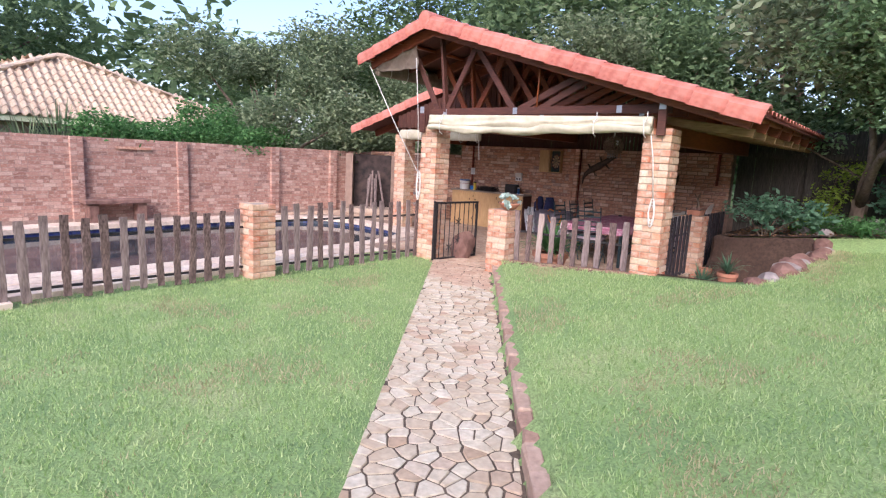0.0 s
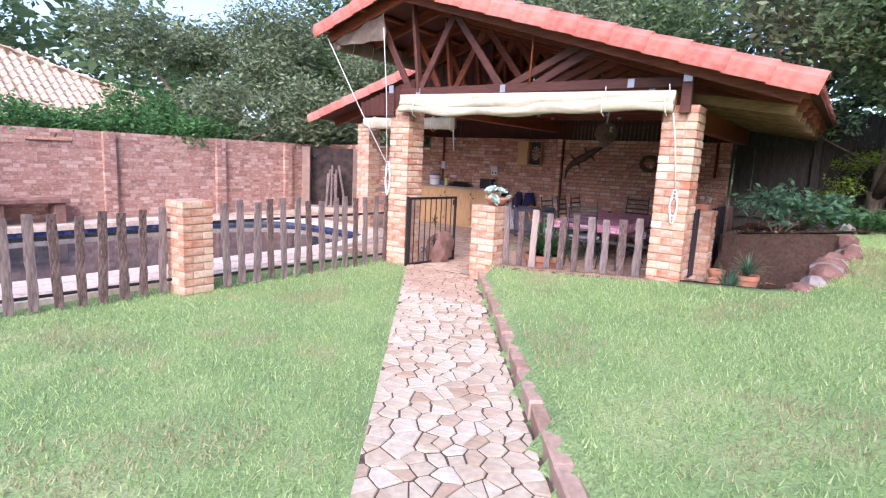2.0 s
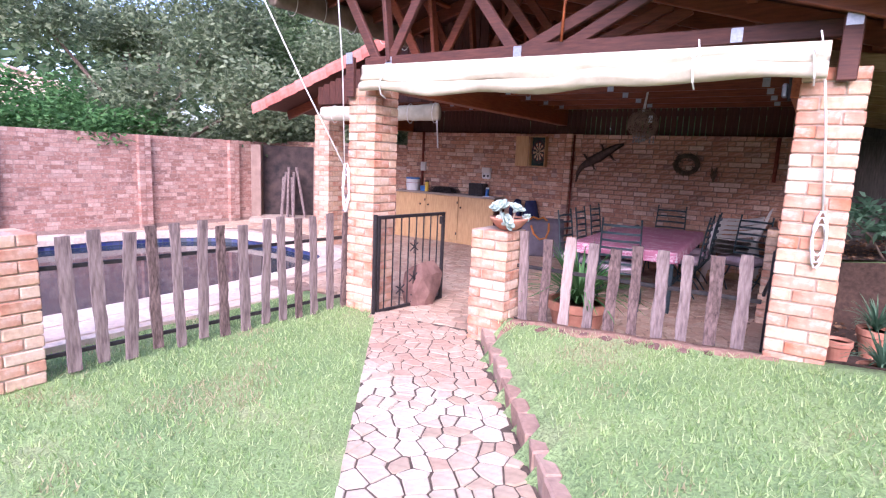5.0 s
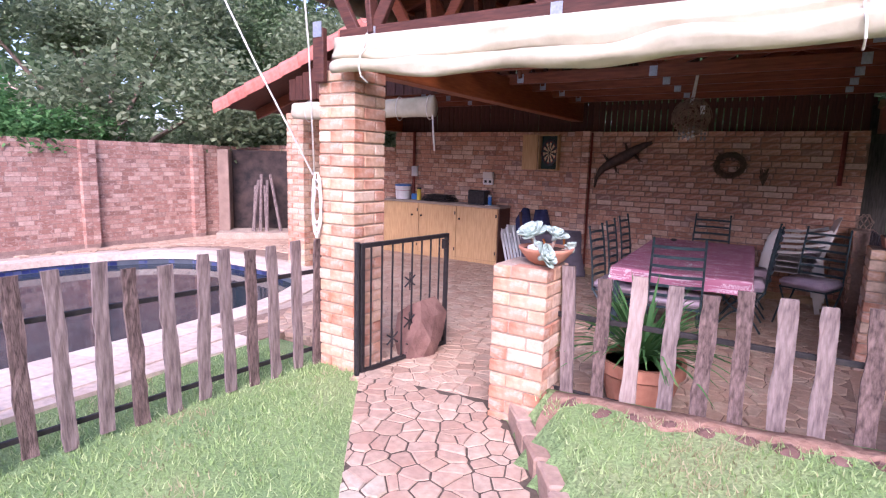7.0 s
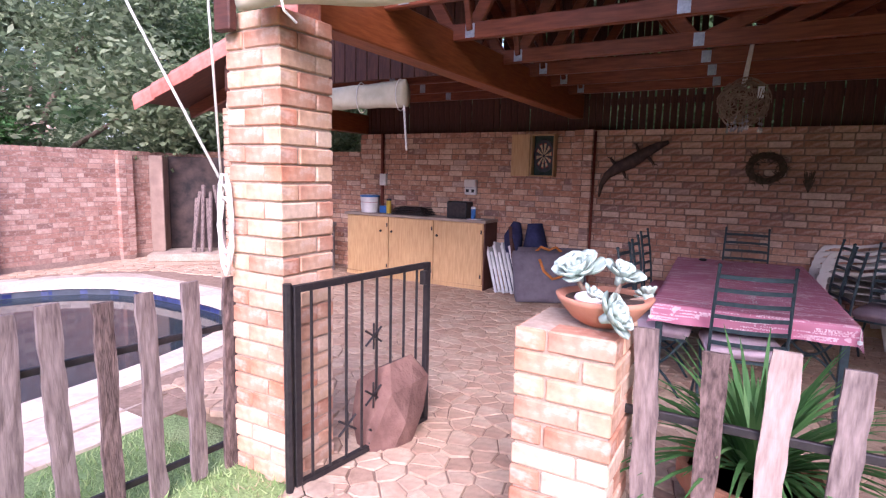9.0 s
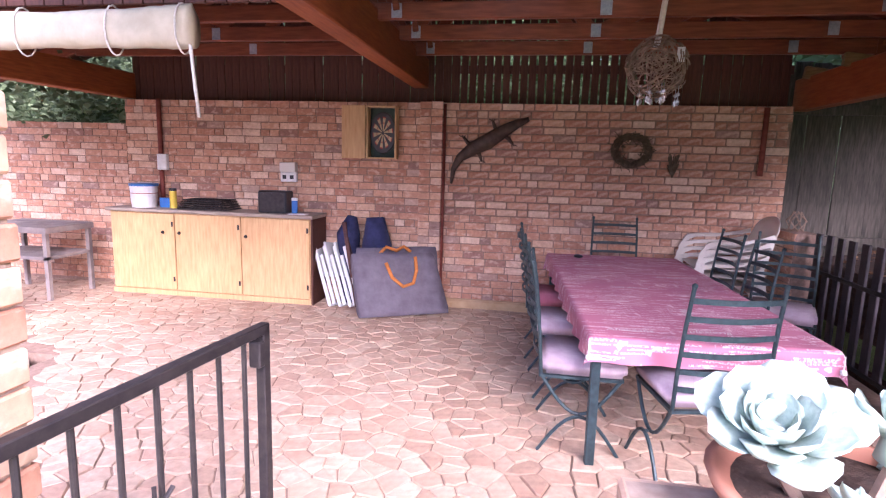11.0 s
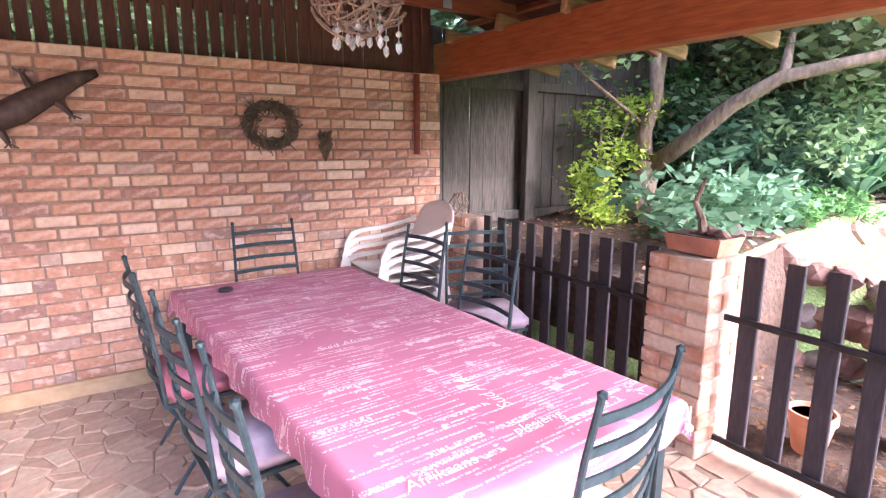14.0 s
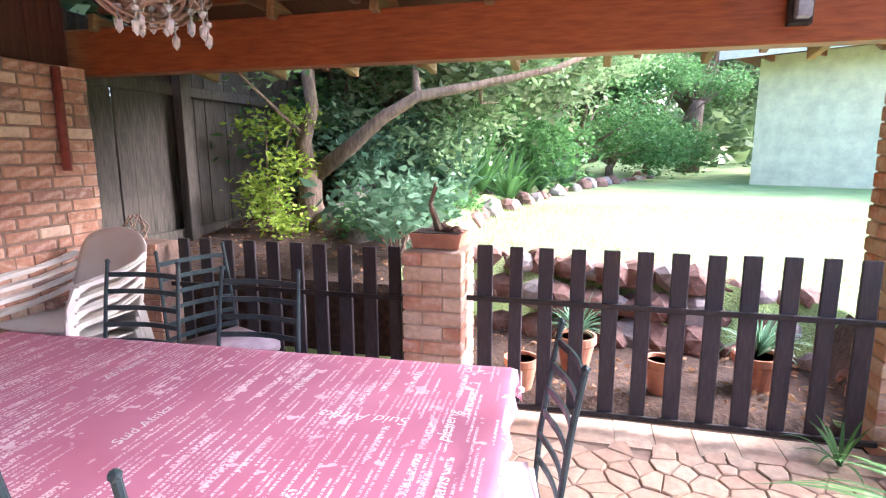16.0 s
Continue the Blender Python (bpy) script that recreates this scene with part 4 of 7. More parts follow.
small = word_rows(150.0, 0.17, 0.019, 0.0, 0.5)
large = word_rows(105.0, 0.22, 0.046, 3.3, 0.78)
mask = mix(tnt, 1.0, small, large, "LIGHTEN")
blot = ramp(tnt, tex(tnt, 10.0, 2.5, coord="UV", rough=0.7), [(0.63, (0, 0, 0)), (0.645, (0.75, 0.75, 0.75))])
mask = mix(tnt, 1.0, mask, blot, "LIGHTEN")
worn = ramp(tnt, tex(tnt, 6.0, 4.0, coord="UV"), [(0.35, (0.35, 0.35, 0.35)), (0.6, (0.95, 0.95, 0.95))])
mask = mix(tnt, 1.0, mask, worn, "MULTIPLY")
base = ramp(tnt, tex(tnt, 3.0, 3.0, coord="UV"), [(0.3, (0.43, 0.14, 0.205)), (0.7, (0.51, 0.19, 0.26))])
tnt.links.new(mix(tnt, mask, base, (0.8, 0.66, 0.68)), tb.inputs["Base Color"])
tb.inputs["Roughness"].default_value = 0.65

m_braai = simple("smoked_plaster", (0.2, 0.13, 0.1), (0.34, 0.24, 0.18), 4, 0.95)

# ---- iron gate ----
ga, gb = Vector((0.035, 0.03, 0)), Vector((0.16, 0.985, 0))
gd = gb - ga
gate = thing("iron_gate", "black iron bar gate with star ornaments, standing open", "gate", (ga.x, ga.y, 0.0), turn=math.degrees(math.atan2(gd.y, gd.x)))
GL = gd.length
for nm, b in (("top_rail", (0, -0.016, 0.925, GL, 0.016, 0.957)), ("bottom_rail", (0, -0.016, 0.0, GL, 0.016, 0.03)), ("hinge_stile", (0, -0.018, 0.0, 0.036, 0.018, 0.957)), ("latch_stile", (GL - 0.032, -0.016, 0.0, GL, 0.016, 0.957))):
    part(nm, abox(*b, bev=0.003), m_iron, gate)
for i in range(1, 9):
    bm = bmesh.new()
    tube(bm, [(GL * i / 9, 0, 0.02), (GL * i / 9, 0, 0.935)], 0.0075, 8)
    part("bar", bm, m_iron, gate)
for fx, z in ((0.33, 0.2), (0.52, 0.3), (0.52, 0.62), (0.7, 0.34), (0.55, 0.08)):
    bm = bmesh.new()
    for a in (35, 90, 145):
        c, s_ = math.cos(radians(a)) * 0.07, math.sin(radians(a)) * 0.07
        tube(bm, [(GL * fx - c, -0.012, z - s_), (GL * fx + c, -0.012, z + s_)], 0.006, 6)
    part("star", bm, m_iron, gate)
part("latch", abox(GL - 0.06, -0.02, 0.83, GL - 0.03, 0.02, 0.91, bev=0.004), m_iron, gate)
bm = bmesh.new()
tube(bm, [(-0.025, 0, 0.0), (-0.025, 0, 0.97)], 0.02, 8)
part("hinge_post", bm, m_iron, gate)

# ---- picket fences ----
def picket_mesh(h, w, seed, mat, th=0.02):
    """A rough split picket: wavy edges, knots and an uneven top."""
    r = random.Random(seed)
    bm = bmesh.new()
    n = 12
    front, back = [], []
    ph = r.uniform(0, 6)
    for i in range(n + 1):
        z = h * i / n
        wob = 0.0025 * math.sin(i * 0.8 + ph) + r.uniform(-0.0025, 0.0025)
        ww = w / 2 * (1 + r.uniform(-0.1, 0.1))
        zz = z + (r.uniform(-0.015, 0.015) if i == n else 0)
        front.append([bm.verts.new((s * ww + wob, -th / 2 + r.uniform(-0.003, 0.003) - (0.006 if s == 0 else 0), zz)) for s in (-1, -0.35, 0.35, 1)])
        back.append([bm.verts.new((s * ww + wob, th / 2, zz)) for s in (-1, 1)])
    for i in range(n):
        a, b, c, d = front[i], front[i + 1], back[i], back[i + 1]
        for k in range(3):
            bm.faces.new((a[k], a[k + 1], b[k + 1], b[k]))
        bm.faces.new((c[1], c[0], d[0], d[1]))
        bm.faces.new((c[0], a[0], b[0], d[0]))
        bm.faces.new((a[3], c[1], d[1], b[3]))
    bm.faces.new((*front[-1], back[-1][1], back[-1][0]))
    bm.faces.new((back[0][0], back[0][1], *reversed(front[0])))
    bmesh.ops.recalc_face_normals(bm, faces=bm.faces)
    return mesh_of("picket", bm, mat)


ROUGH = [picket_mesh(1.0, 0.08, i, m_pickets_dark if i % 2 == 1 else m_pickets) for i in range(10)]
PALE = [picket_mesh(1.0, 0.085, 20 + i, m_pickets_pale) for i in range(3)]
PLAIN = [mesh_of("picket", abox(-0.04, -0.011, 0, 0.04, 0.011, 1.0, bev=0.004), m_black_wood)]


def fence(name, label, a, b, gap, h, base, meshes, rails, seed, pale=(), rail_mat=None, rail_y=0.024, slope=0.0, first=0.5):
    a, b = Vector((*a, 0)), Vector((*b, 0))
    L = (b - a).length
    t = thing(name, label, "fence", (a.x, a.y, base), "picket fences", turn=math.degrees(math.atan2(b.y - a.y, b.x - a.x)))
    r = random.Random(seed)
    n = max(1, round(L / gap))
    for i in range(n):
        s = (i + first) * L / n
        me = meshes[r.randrange(len(meshes))]
        if i in pale:
            me = PALE[0] if i == 2 else ROUGH[4]
        wob = 1.0 if meshes is not PLAIN else 0.15
        shared("picket", me, t, pose(s + r.uniform(-0.01, 0.01) * wob, r.uniform(-0.004, 0.004), r.uniform(-0.02, 0.02) * wob + slope * s, 0, r.uniform(-2.2, 2.2) * wob, 0) @ Matrix.Diagonal((r.uniform(0.9, 1.1), 1, h * (1 + r.uniform(-0.03, 0.03) * wob), 1)))
    for z in rails:
        bm = bmesh.new()
        beam(bm, (-0.02, rail_y, z), (L + 0.02, rail_y, z + slope * L), 0.02, 0.03, 0.003)
        part("rail", bm, rail_mat or m_iron, t)
    return t


fence("picket_fence", "weathered grey split-pole picket fence by the pool", (-0.62, -2.5), (-0.4, 0.08), 0.185, 0.95, -0.02, ROUGH, (0.12, 0.72), 31, first=0.85)
fence("picket_fence", "weathered grey split-pole picket fence by the pool", (-1.02, -5.9), (-0.82, -2.87), 0.19, 0.88, -0.04, ROUGH, (0.12, 0.66), 32)
fence("picket_fence", "weathered grey split-pole picket fence along the pool lawn", (-1.1, -9.9), (-1.03, -5.95), 0.19, 0.88, -0.04, ROUGH, (0.12, 0.66), 33)
fence("picket_fence", "rough split-pole picket fence with pale boards before the lapa", (1.44, 0.2), (3.22, 0.26), 0.178, 0.83, 0.11, ROUGH, (0.08, 0.55), 34, pale=(2, 6, 7))
fence("picket_fence", "dark-stained plain picket fence beside the lapa", (3.27, 2.46), (3.27, 0.42), 0.17, 0.94, 0.05, PLAIN, (0.02, 0.64), 35, rail_y=-0.03)
fence("picket_fence", "dark-stained plain picket fence beside the lapa", (3.27, 4.44), (3.27, 2.83), 0.16, 0.9, 0.06, PLAIN, (0.02, 0.6), 36, rail_y=-0.03)

# ---- table ----
TX0, TX1, TY0, TY1, TZ = 1.235, 2.345, 2.02, 4.47, 0.665
TURN = 3.2
table = thing("dining_table", "long dining table on dark green iron legs", "table", (TX0, TY0, 0), turn=TURN)
w_, l_ = TX1 - TX0, TY1 - TY0
part("tabletop", abox(0.01, 0.01, TZ - 0.04, w_ - 0.01, l_ - 0.01, TZ - 0.006, bev=0.004), m_darkwood, table)
for x in (0.05, w_ - 0.05):
    for y in (0.06, l_ - 0.06):
        part("leg", abox(x - 0.022, y - 0.022, 0, x + 0.022, y + 0.022, TZ - 0.04, bev=0.003), m_green_iron, table)
cloth = bmesh.new()
spread = cloth.loops.layers.uv.new("spread")
N, K = 44, 96
grid = {}
drop = 0.12
for i in range(N + 1):
    for j in range(K + 1):
        x = -drop + (w_ + 2 * drop) * i / N
        y = -drop + (l_ + 2 * drop) * j / K
        ox, oy = max(0, -x, x - w_), max(0, -y, y - l_)
        cx_, cy_ = min(max(x, 0), w_), min(max(y, 0), l_)
        d = min(math.hypot(ox, oy), drop * 1.35)
        z = TZ - d + 0.0025 * noise.noise(Vector((x * 5, y * 5, 1)))
        rip = 0.012 * math.sin((x + y) * 24) * (d / drop) + 0.004 + 0.05 * d * (1.0 if ox and oy else 0.3)
        vx = cx_ + (rip if x > w_ else -rip if x < 0 else 0)
        vy = cy_ + (rip if y > l_ else -rip if y < 0 else 0)
        grid[i, j] = cloth.verts.new((vx, vy, z))
for i in range(N):
    for j in range(K):
        fc_ = cloth.faces.new((grid[i, j], grid[i + 1, j], grid[i + 1, j + 1], grid[i, j + 1]))
        for lp, (a, b) in zip(fc_.loops, ((i, j), (i + 1, j), (i + 1, j + 1), (i, j + 1))):
            lp[spread].uv = (-drop + (w_ + 2 * drop) * a / N, -drop + (l_ + 2 * drop) * b / K)
tc_ob = part("tablecloth", cloth, m_cloth, smooth=True)
tc_ob.matrix_basis = pose(TX0, TY0, 0, 0, 0, TURN)
tagged(tc_ob, "faded red tablecloth printed with rows of white lettering", "tablecloth")
# a few legible words among the printed rows
for text, x, y, size, turn in (("Suid Afrika", 0.62, 0.3, 0.07, 90), ("plesierig", 0.5, 0.16, 0.06, 0), ("Afrikaans", 0.1, 0.12, 0.06, 0), ("Suid Afrika", 0.3, 1.1, 0.055, 0), ("Afrikaans", 0.7, 1.5, 0.055, 0), ("plesierig", 0.2, 1.9, 0.055, 0), ("Afrikaans", 0.75, 0.75, 0.05, 0)):
    cu = bpy.data.curves.new("lettering", "FONT")
    cu.body, cu.size, cu.shear = text, size, 0.2
    tmp = new("lettering_curve", cu)
    me = bpy.data.meshes.new_from_object(tmp.evaluated_get(bpy.context.evaluated_depsgraph_get()))
    bpy.data.objects.remove(tmp)
    me.materials.clear()
    me.materials.append(m_white_paint)
    shared("lettering", me, tc_ob, pose(x, y, TZ + 0.0045, 0, 0, turn), "white printed word")
for nm, sx, sy in (("clip", 0, 0), ("clip", w_, 0)):
    c = thing("cloth_weight", "small white shell weight hanging at the cloth corner", "cloth weight", pose(TX0, TY0, 0, 0, 0, TURN) @ Vector((sx, sy - 0.02, TZ - 0.09)), group="cloth weights")
    bm = bmesh.new()
    bmesh.ops.create_icosphere(bm, subdivisions=1, radius=0.016)
    part("shell", bm, m_white_paint, c)
    bm = bmesh.new()
    tube(bm, [(0, 0, 0.01), (0, 0, 0.075)], 0.003, 5)
    part("string", bm, m_rope, c)
bm = bmesh.new()
bmesh.ops.create_icosphere(bm, subdivisions=2, radius=0.04)
for v in bm.verts:
    v.co.z = v.co.z * 0.4 + 0.016
ash = part("ashtray", bm, m_black, smooth=True)
ash.matrix_basis = pose(TX0 + 0.12, TY1 - 0.2, TZ)
tagged(ash, "small dark dish on the tablecloth", "dish")

# ---- wrought iron chairs ----
def iron_chair(cush):
    t = thing("iron_chair", "dark green wrought-iron ladder-back chair with a mauve cushion", "chair", (0, 0, 0), group="chairs round the table")
    r_ = 0.0095
    for sx in (-1, 1):
        bm = bmesh.new()
        tube(bm, [(sx * 0.205, 0.2, 0.40), (sx * 0.205, 0.215, 0.6), (sx * 0.2, 0.24, 0.8), (sx * 0.195, 0.27, 0.97)], r_, 8)
        part("back_post", bm, m_green_iron, t)
        bm = bmesh.new()
        bmesh.ops.create_icosphere(bm, subdivisions=1, radius=0.014, matrix=Matrix.Translation((sx * 0.195, 0.271, 0.975)))
        part("finial", bm, m_green_iron, t)
        bm = bmesh.new()
        arc = [(sx * 0.205, 0.2 - 0.4 * k / 12, 0.4 - 0.2 * math.sin(math.pi * k / 12)) for k in range(13)]
        tube(bm, arc, r_, 7)
        part("side_arch", bm, m_green_iron, t)
        bm = bmesh.new()
        tube(bm, [(sx * (0.205 + 0.03), -0.2 + 0.4 * k / 12, 0.2 * math.sin(math.pi * k / 12)) for k in range(13)], r_, 7)
        part("foot_arch", bm, m_green_iron, t)
        bm = bmesh.new()
        tube(bm, [(sx * 0.205, 0, 0.2), (sx * 0.232, 0, 0.2)], 0.008, 6)
        part("joint", bm, m_green_iron, t)
    for k in range(6):
        z = 0.5 + 0.082 * k
        y0 = 0.205 + 0.065 * ((z - 0.5) / 0.47) ** 1.3
        bm = bmesh.new()
        pts = [(-0.2 + 0.4 * i / 8, y0 + 0.035 * math.sin(math.pi * i / 8), z) for i in range(9)]
        rings = [[bm.verts.new((x, y + dy, zz + dz)) for dy, dz in ((-0.004, -0.012), (0.004, -0.012), (0.004, 0.012), (-0.004, 0.012))] for x, y, zz in pts]
        for a, b in zip(rings, rings[1:]):
            for q in range(4):
                bm.faces.new((a[q], a[(q + 1) % 4], b[(q + 1) % 4], b[q]))
        bmesh.ops.recalc_face_normals(bm, faces=bm.faces)
        part("back_slat", bm, m_green_iron, t)
    for b in ((-0.21, -0.21, 0.385, 0.21, -0.19, 0.4), (-0.21, 0.19, 0.385, 0.21, 0.21, 0.4), (-0.215, -0.2, 0.385, -0.195, 0.2, 0.4), (0.195, -0.2, 0.385, 0.215, 0.2, 0.4)):
        part("seat_rail", abox(*b), m_green_iron, t)
    bm = abox(-0.215, -0.225, 0.4, 0.215, 0.195, 0.485)
    bmesh.ops.bevel(bm, geom=list(bm.edges), offset=0.022, segments=3, affect="EDGES")
    part("cushion", bm, cush, t, "faded cushion", smooth=True)
    return t


c1 = iron_chair(m_cushion)
c1.matrix_basis = pose(1.76, 2.13, 0, 0, 0, 191)
c2 = iron_chair(m_cushion_pink)
c2["label"] = "dark green wrought-iron ladder-back chair with a pink cushion"
c2.matrix_basis = pose(1.14, 3.75, 0, 0, 0, 91)
for x, y, a in ((1.23, 2.4, 90), (1.19, 3.05, 94), (1.72, 4.5, 2), (2.2, 3.92, -86), (2.2, 3.28, -88), (2.78, 3.74, -22)):
    copy_thing(c1, pose(x, y, 0, 0, 0, a))

# ---- stack of white plastic chairs ----
def ribbon(pts, widths, thick, out):
    """A flat band swept along pts, of the given widths across and thickness along out."""
    bm = bmesh.new()
    out = Vector(out)
    rings = []
    for k, p in enumerate(pts):
        p = Vector(p)
        d = (Vector(pts[min(k + 1, len(pts) - 1)]) - Vector(pts[max(k - 1, 0)])).normalized()
        side = d.cross(out).normalized() * widths[k] / 2
        o = out * thick / 2
        rings.append([bm.verts.new(q) for q in (p - side - o, p + side - o, p + side + o, p - side + o)])
    for a, b in zip(rings, rings[1:]):
        for q in range(4):
            bm.faces.new((a[q], a[(q + 1) % 4], b[(q + 1) % 4], b[q]))
    bm.faces.new(rings[0])
    bm.faces.new(list(reversed(rings[-1])))
    bmesh.ops.recalc_face_normals(bm, faces=bm.faces)
    return bm


def shell(grid, off):
    """A thin shell: a grid of points and the same grid moved by off, closed round the rim."""
    bm = bmesh.new()
    a = [[bm.verts.new(p) for p in row] for row in grid]
    b = [[bm.verts.new(Vector(p) + Vector(off)) for p in row] for row in grid]
    n, m = len(a), len(a[0])
    for j in range(n - 1):
        for i in range(m - 1):
            bm.faces.new((a[j][i], a[j][i + 1], a[j + 1][i + 1], a[j + 1][i]))
            bm.faces.new((b[j + 1][i], b[j + 1][i + 1], b[j][i + 1], b[j][i]))
    rim = [(0, i) for i in range(m)] + [(j, m - 1) for j in range(1, n)] + [(n - 1, i) for i in range(m - 2, -1, -1)] + [(j, 0) for j in range(n - 2, 0, -1)]
    for k in range(len(rim)):
        (p, q), (u, v) = rim[k], rim[(k + 1) % len(rim)]
        bm.faces.new((a[p][q], b[p][q], b[u][v], a[u][v]))
    bmesh.ops.recalc_face_normals(bm, faces=bm.faces)
    return bm


def plastic_chair():
    t = thing("plastic_chair", "white plastic armchair in a stack by the wall", "chair", (0, 0, 0), group="stacked plastic chairs")
    n = 14
    us = [i / n * 2 - 1 for i in range(n + 1)]
    seat = [[(0.25 * u * (1 - 0.1 * j / 6), -0.24 + 0.48 * j / 6, 0.42 - 0.02 * j / 6 + 0.015 * u * u) for u in us] for j in range(7)]
    part("seat", shell(seat, (0, 0, -0.007)), m_plastic, t, smooth=True)
    back = [[(0.25 * (1 - 0.1 * (j / 9) ** 3) * u, 0.22 + 0.14 * j / 9 + 0.05 * (1 - u * u), 0.4 + (0.37 + 0.1 * (1 - u * u) ** 0.6) * j / 9) for u in us] for j in range(10)]
    part("backrest", shell(back, (0, 0.008, 0)), m_plastic, t, smooth=True)
    for sx in (-1, 1):
        arm = [(sx * 0.3, -0.27, 0.0), (sx * 0.285, -0.255, 0.3), (sx * 0.28, -0.24, 0.55), (sx * 0.28, -0.2, 0.63), (sx * 0.285, -0.12, 0.655), (sx * 0.285, 0.06, 0.66), (sx * 0.265, 0.22, 0.69), (sx * 0.24, 0.33, 0.72)]
        part("arm", ribbon(arm, [0.06, 0.062, 0.06, 0.045, 0.032, 0.028, 0.03, 0.04], 0.014, (sx, 0, 0)), m_plastic, t)
        rest = [(sx * 0.28, -0.2, 0.655), (sx * 0.285, -0.05, 0.668), (sx * 0.28, 0.1, 0.672), (sx * 0.26, 0.25, 0.7)]
        part("armrest", ribbon(rest, [0.05, 0.06, 0.055, 0.04], 0.01, (0, 0, 1)), m_plastic, t)
        leg = [(sx * 0.26, 0.33, 0.0), (sx * 0.25, 0.28, 0.25), (sx * 0.245, 0.24, 0.44)]
        part("back_leg", ribbon(leg, [0.05, 0.055, 0.06], 0.014, (sx, 0, 0)), m_plastic, t)
    return t


pc = plastic_chair()
pc.matrix_basis = pose(2.55, 4.58, 0.0, 0, 0, -88)
for k in range(1, 4):
    copy_thing(pc, pose(2.55 + 0.014 * k, 4.58, 0.064 * k, 0, 0, -88))

# ---- pine cabinet ----
cab = thing("pine_cabinet", "long pine cabinet with three doors and a worn top", "cabinet", (-3.38, 4.53, 0))
CW = 2.2
part("body", abox(0, 0.02, 0.0, CW, 0.35, 0.86), m_pine, cab)
part("side_panel", abox(CW, 0.0, 0.0, CW + 0.02, 0.36, 0.86), m_darkwood, cab)
part("worktop", abox(-0.03, -0.025, 0.86, CW + 0.03, 0.365, 0.895, bev=0.005), m_worn_top, cab)
part("plinth", abox(0.0, 0.0, 0.0, CW, 0.018, 0.05), m_pine, cab)
for i in range(3):
    x = 0.02 + i * (CW - 0.02) / 3
    dw = (CW - 0.06) / 3
    d = part("door", abox(x, -0.002, 0.06, x + dw, 0.018, 0.85, bev=0.003), m_pine, cab)
    for z in (0.15, 0.72):
        part("hinge", abox(x + dw - 0.03, -0.008, z, x + dw - 0.012, -0.002, z + 0.05), m_iron, d)
    kx = x + (dw - 0.12 if i == 0 else 0.05)
    bm = bmesh.new()
    lathe(bm, [(0.006, 0), (0.018, 0.012), (0.012, 0.03)], 8)
    bmesh.ops.transform(bm, matrix=pose(kx, -0.002, 0.66, 90, 0, 0), verts=bm.verts)
    part("knob", bm, m_iron, d)


def can(name, label, cat, x, y, z, r0, r1, h, mat, rim=None, band_mat=None):
    t = thing(name, label, cat, (x, y, z))
    part("body", lathe(bmesh.new(), [(r0 * 0.97, 0), (r0, 0.01), (r1, h - 0.01), (r1, h)], 20), mat, t, smooth=False)
    part("lid", lathe(bmesh.new(), [(r1 * 1.04, h - 0.02), (r1 * 1.04, h + 0.006), (r1 * 0.9, h + 0.008)], 20), rim or mat, t)
    if band_mat:
        f = 0.45
        part("label", lathe(bmesh.new(), [(r0 + (r1 - r0) * 0.3 + 0.002, h * 0.25), (r0 + (r1 - r0) * f + 0.003, h * 0.6)], 20, caps=False), band_mat, t)
    return t


TOPZ = 0.895
tub = can("paint_tub", "white plastic tub with a blue rim and red label band", "tub", -3.08, 4.68, TOPZ, 0.12, 0.135, 0.24, m_white_paint, m_blue, m_white_paint)
bm = lathe(bmesh.new(), [(0.128, 0.12), (0.13, 0.15)], 20, caps=False)
part("stripe", bm, m_red, tub, "thin red stripe")
b_ = thing("blue_box", "small blue cardboard box", "box", (-2.86, 4.74, TOPZ))
part("body", abox(-0.06, -0.04, 0, 0.06, 0.04, 0.1, bev=0.003), m_blue, b_)
can("spray_can", "yellow spray can with a dark cap", "can", -2.74, 4.67, TOPZ, 0.035, 0.035, 0.2, m_yellow, m_black)
gridt = thing("braai_grids", "stack of dark wire braai grids", "grid", (-2.35, 4.7, TOPZ))
for k in range(5):
    bm = bmesh.new()
    zz = 0.012 + k * 0.022
    rw, rd = 0.27 - 0.015 * k, 0.14
    tube(bm, [(-rw, -rd, zz), (rw, -rd, zz), (rw, rd, zz), (-rw, rd, zz), (-rw, -rd, zz)], 0.006, 5)
    gr = part("grid", bm, m_iron, gridt)
    for i in range(1, 12):
        x = -rw + 2 * rw * i / 12
        bm = bmesh.new()
        tube(bm, [(x, -rd, zz), (x, rd, zz)], 0.003, 4)
        part("wire", bm, m_iron, gr)
sp_ = thing("radio", "black box-shaped radio on the cabinet", "radio", (-1.62, 4.7, TOPZ))
part("case", abox(-0.15, -0.09, 0, 0.15, 0.09, 0.22, bev=0.012), m_black, sp_)
part("grille", abox(-0.13, -0.094, 0.02, 0.13, -0.09, 0.2), m_iron, sp_)
can("bottle", "blue bottle with a white cap", "bottle", -1.4, 4.66, TOPZ, 0.03, 0.03, 0.15, m_blue, m_white_paint)
sheet = thing("papers", "loose pale papers on the cabinet", "papers", (-1.33, 4.62, TOPZ))
part("sheet", abox(-0.1, -0.06, 0.0, 0.08, 0.05, 0.006), m_white_paint, sheet)
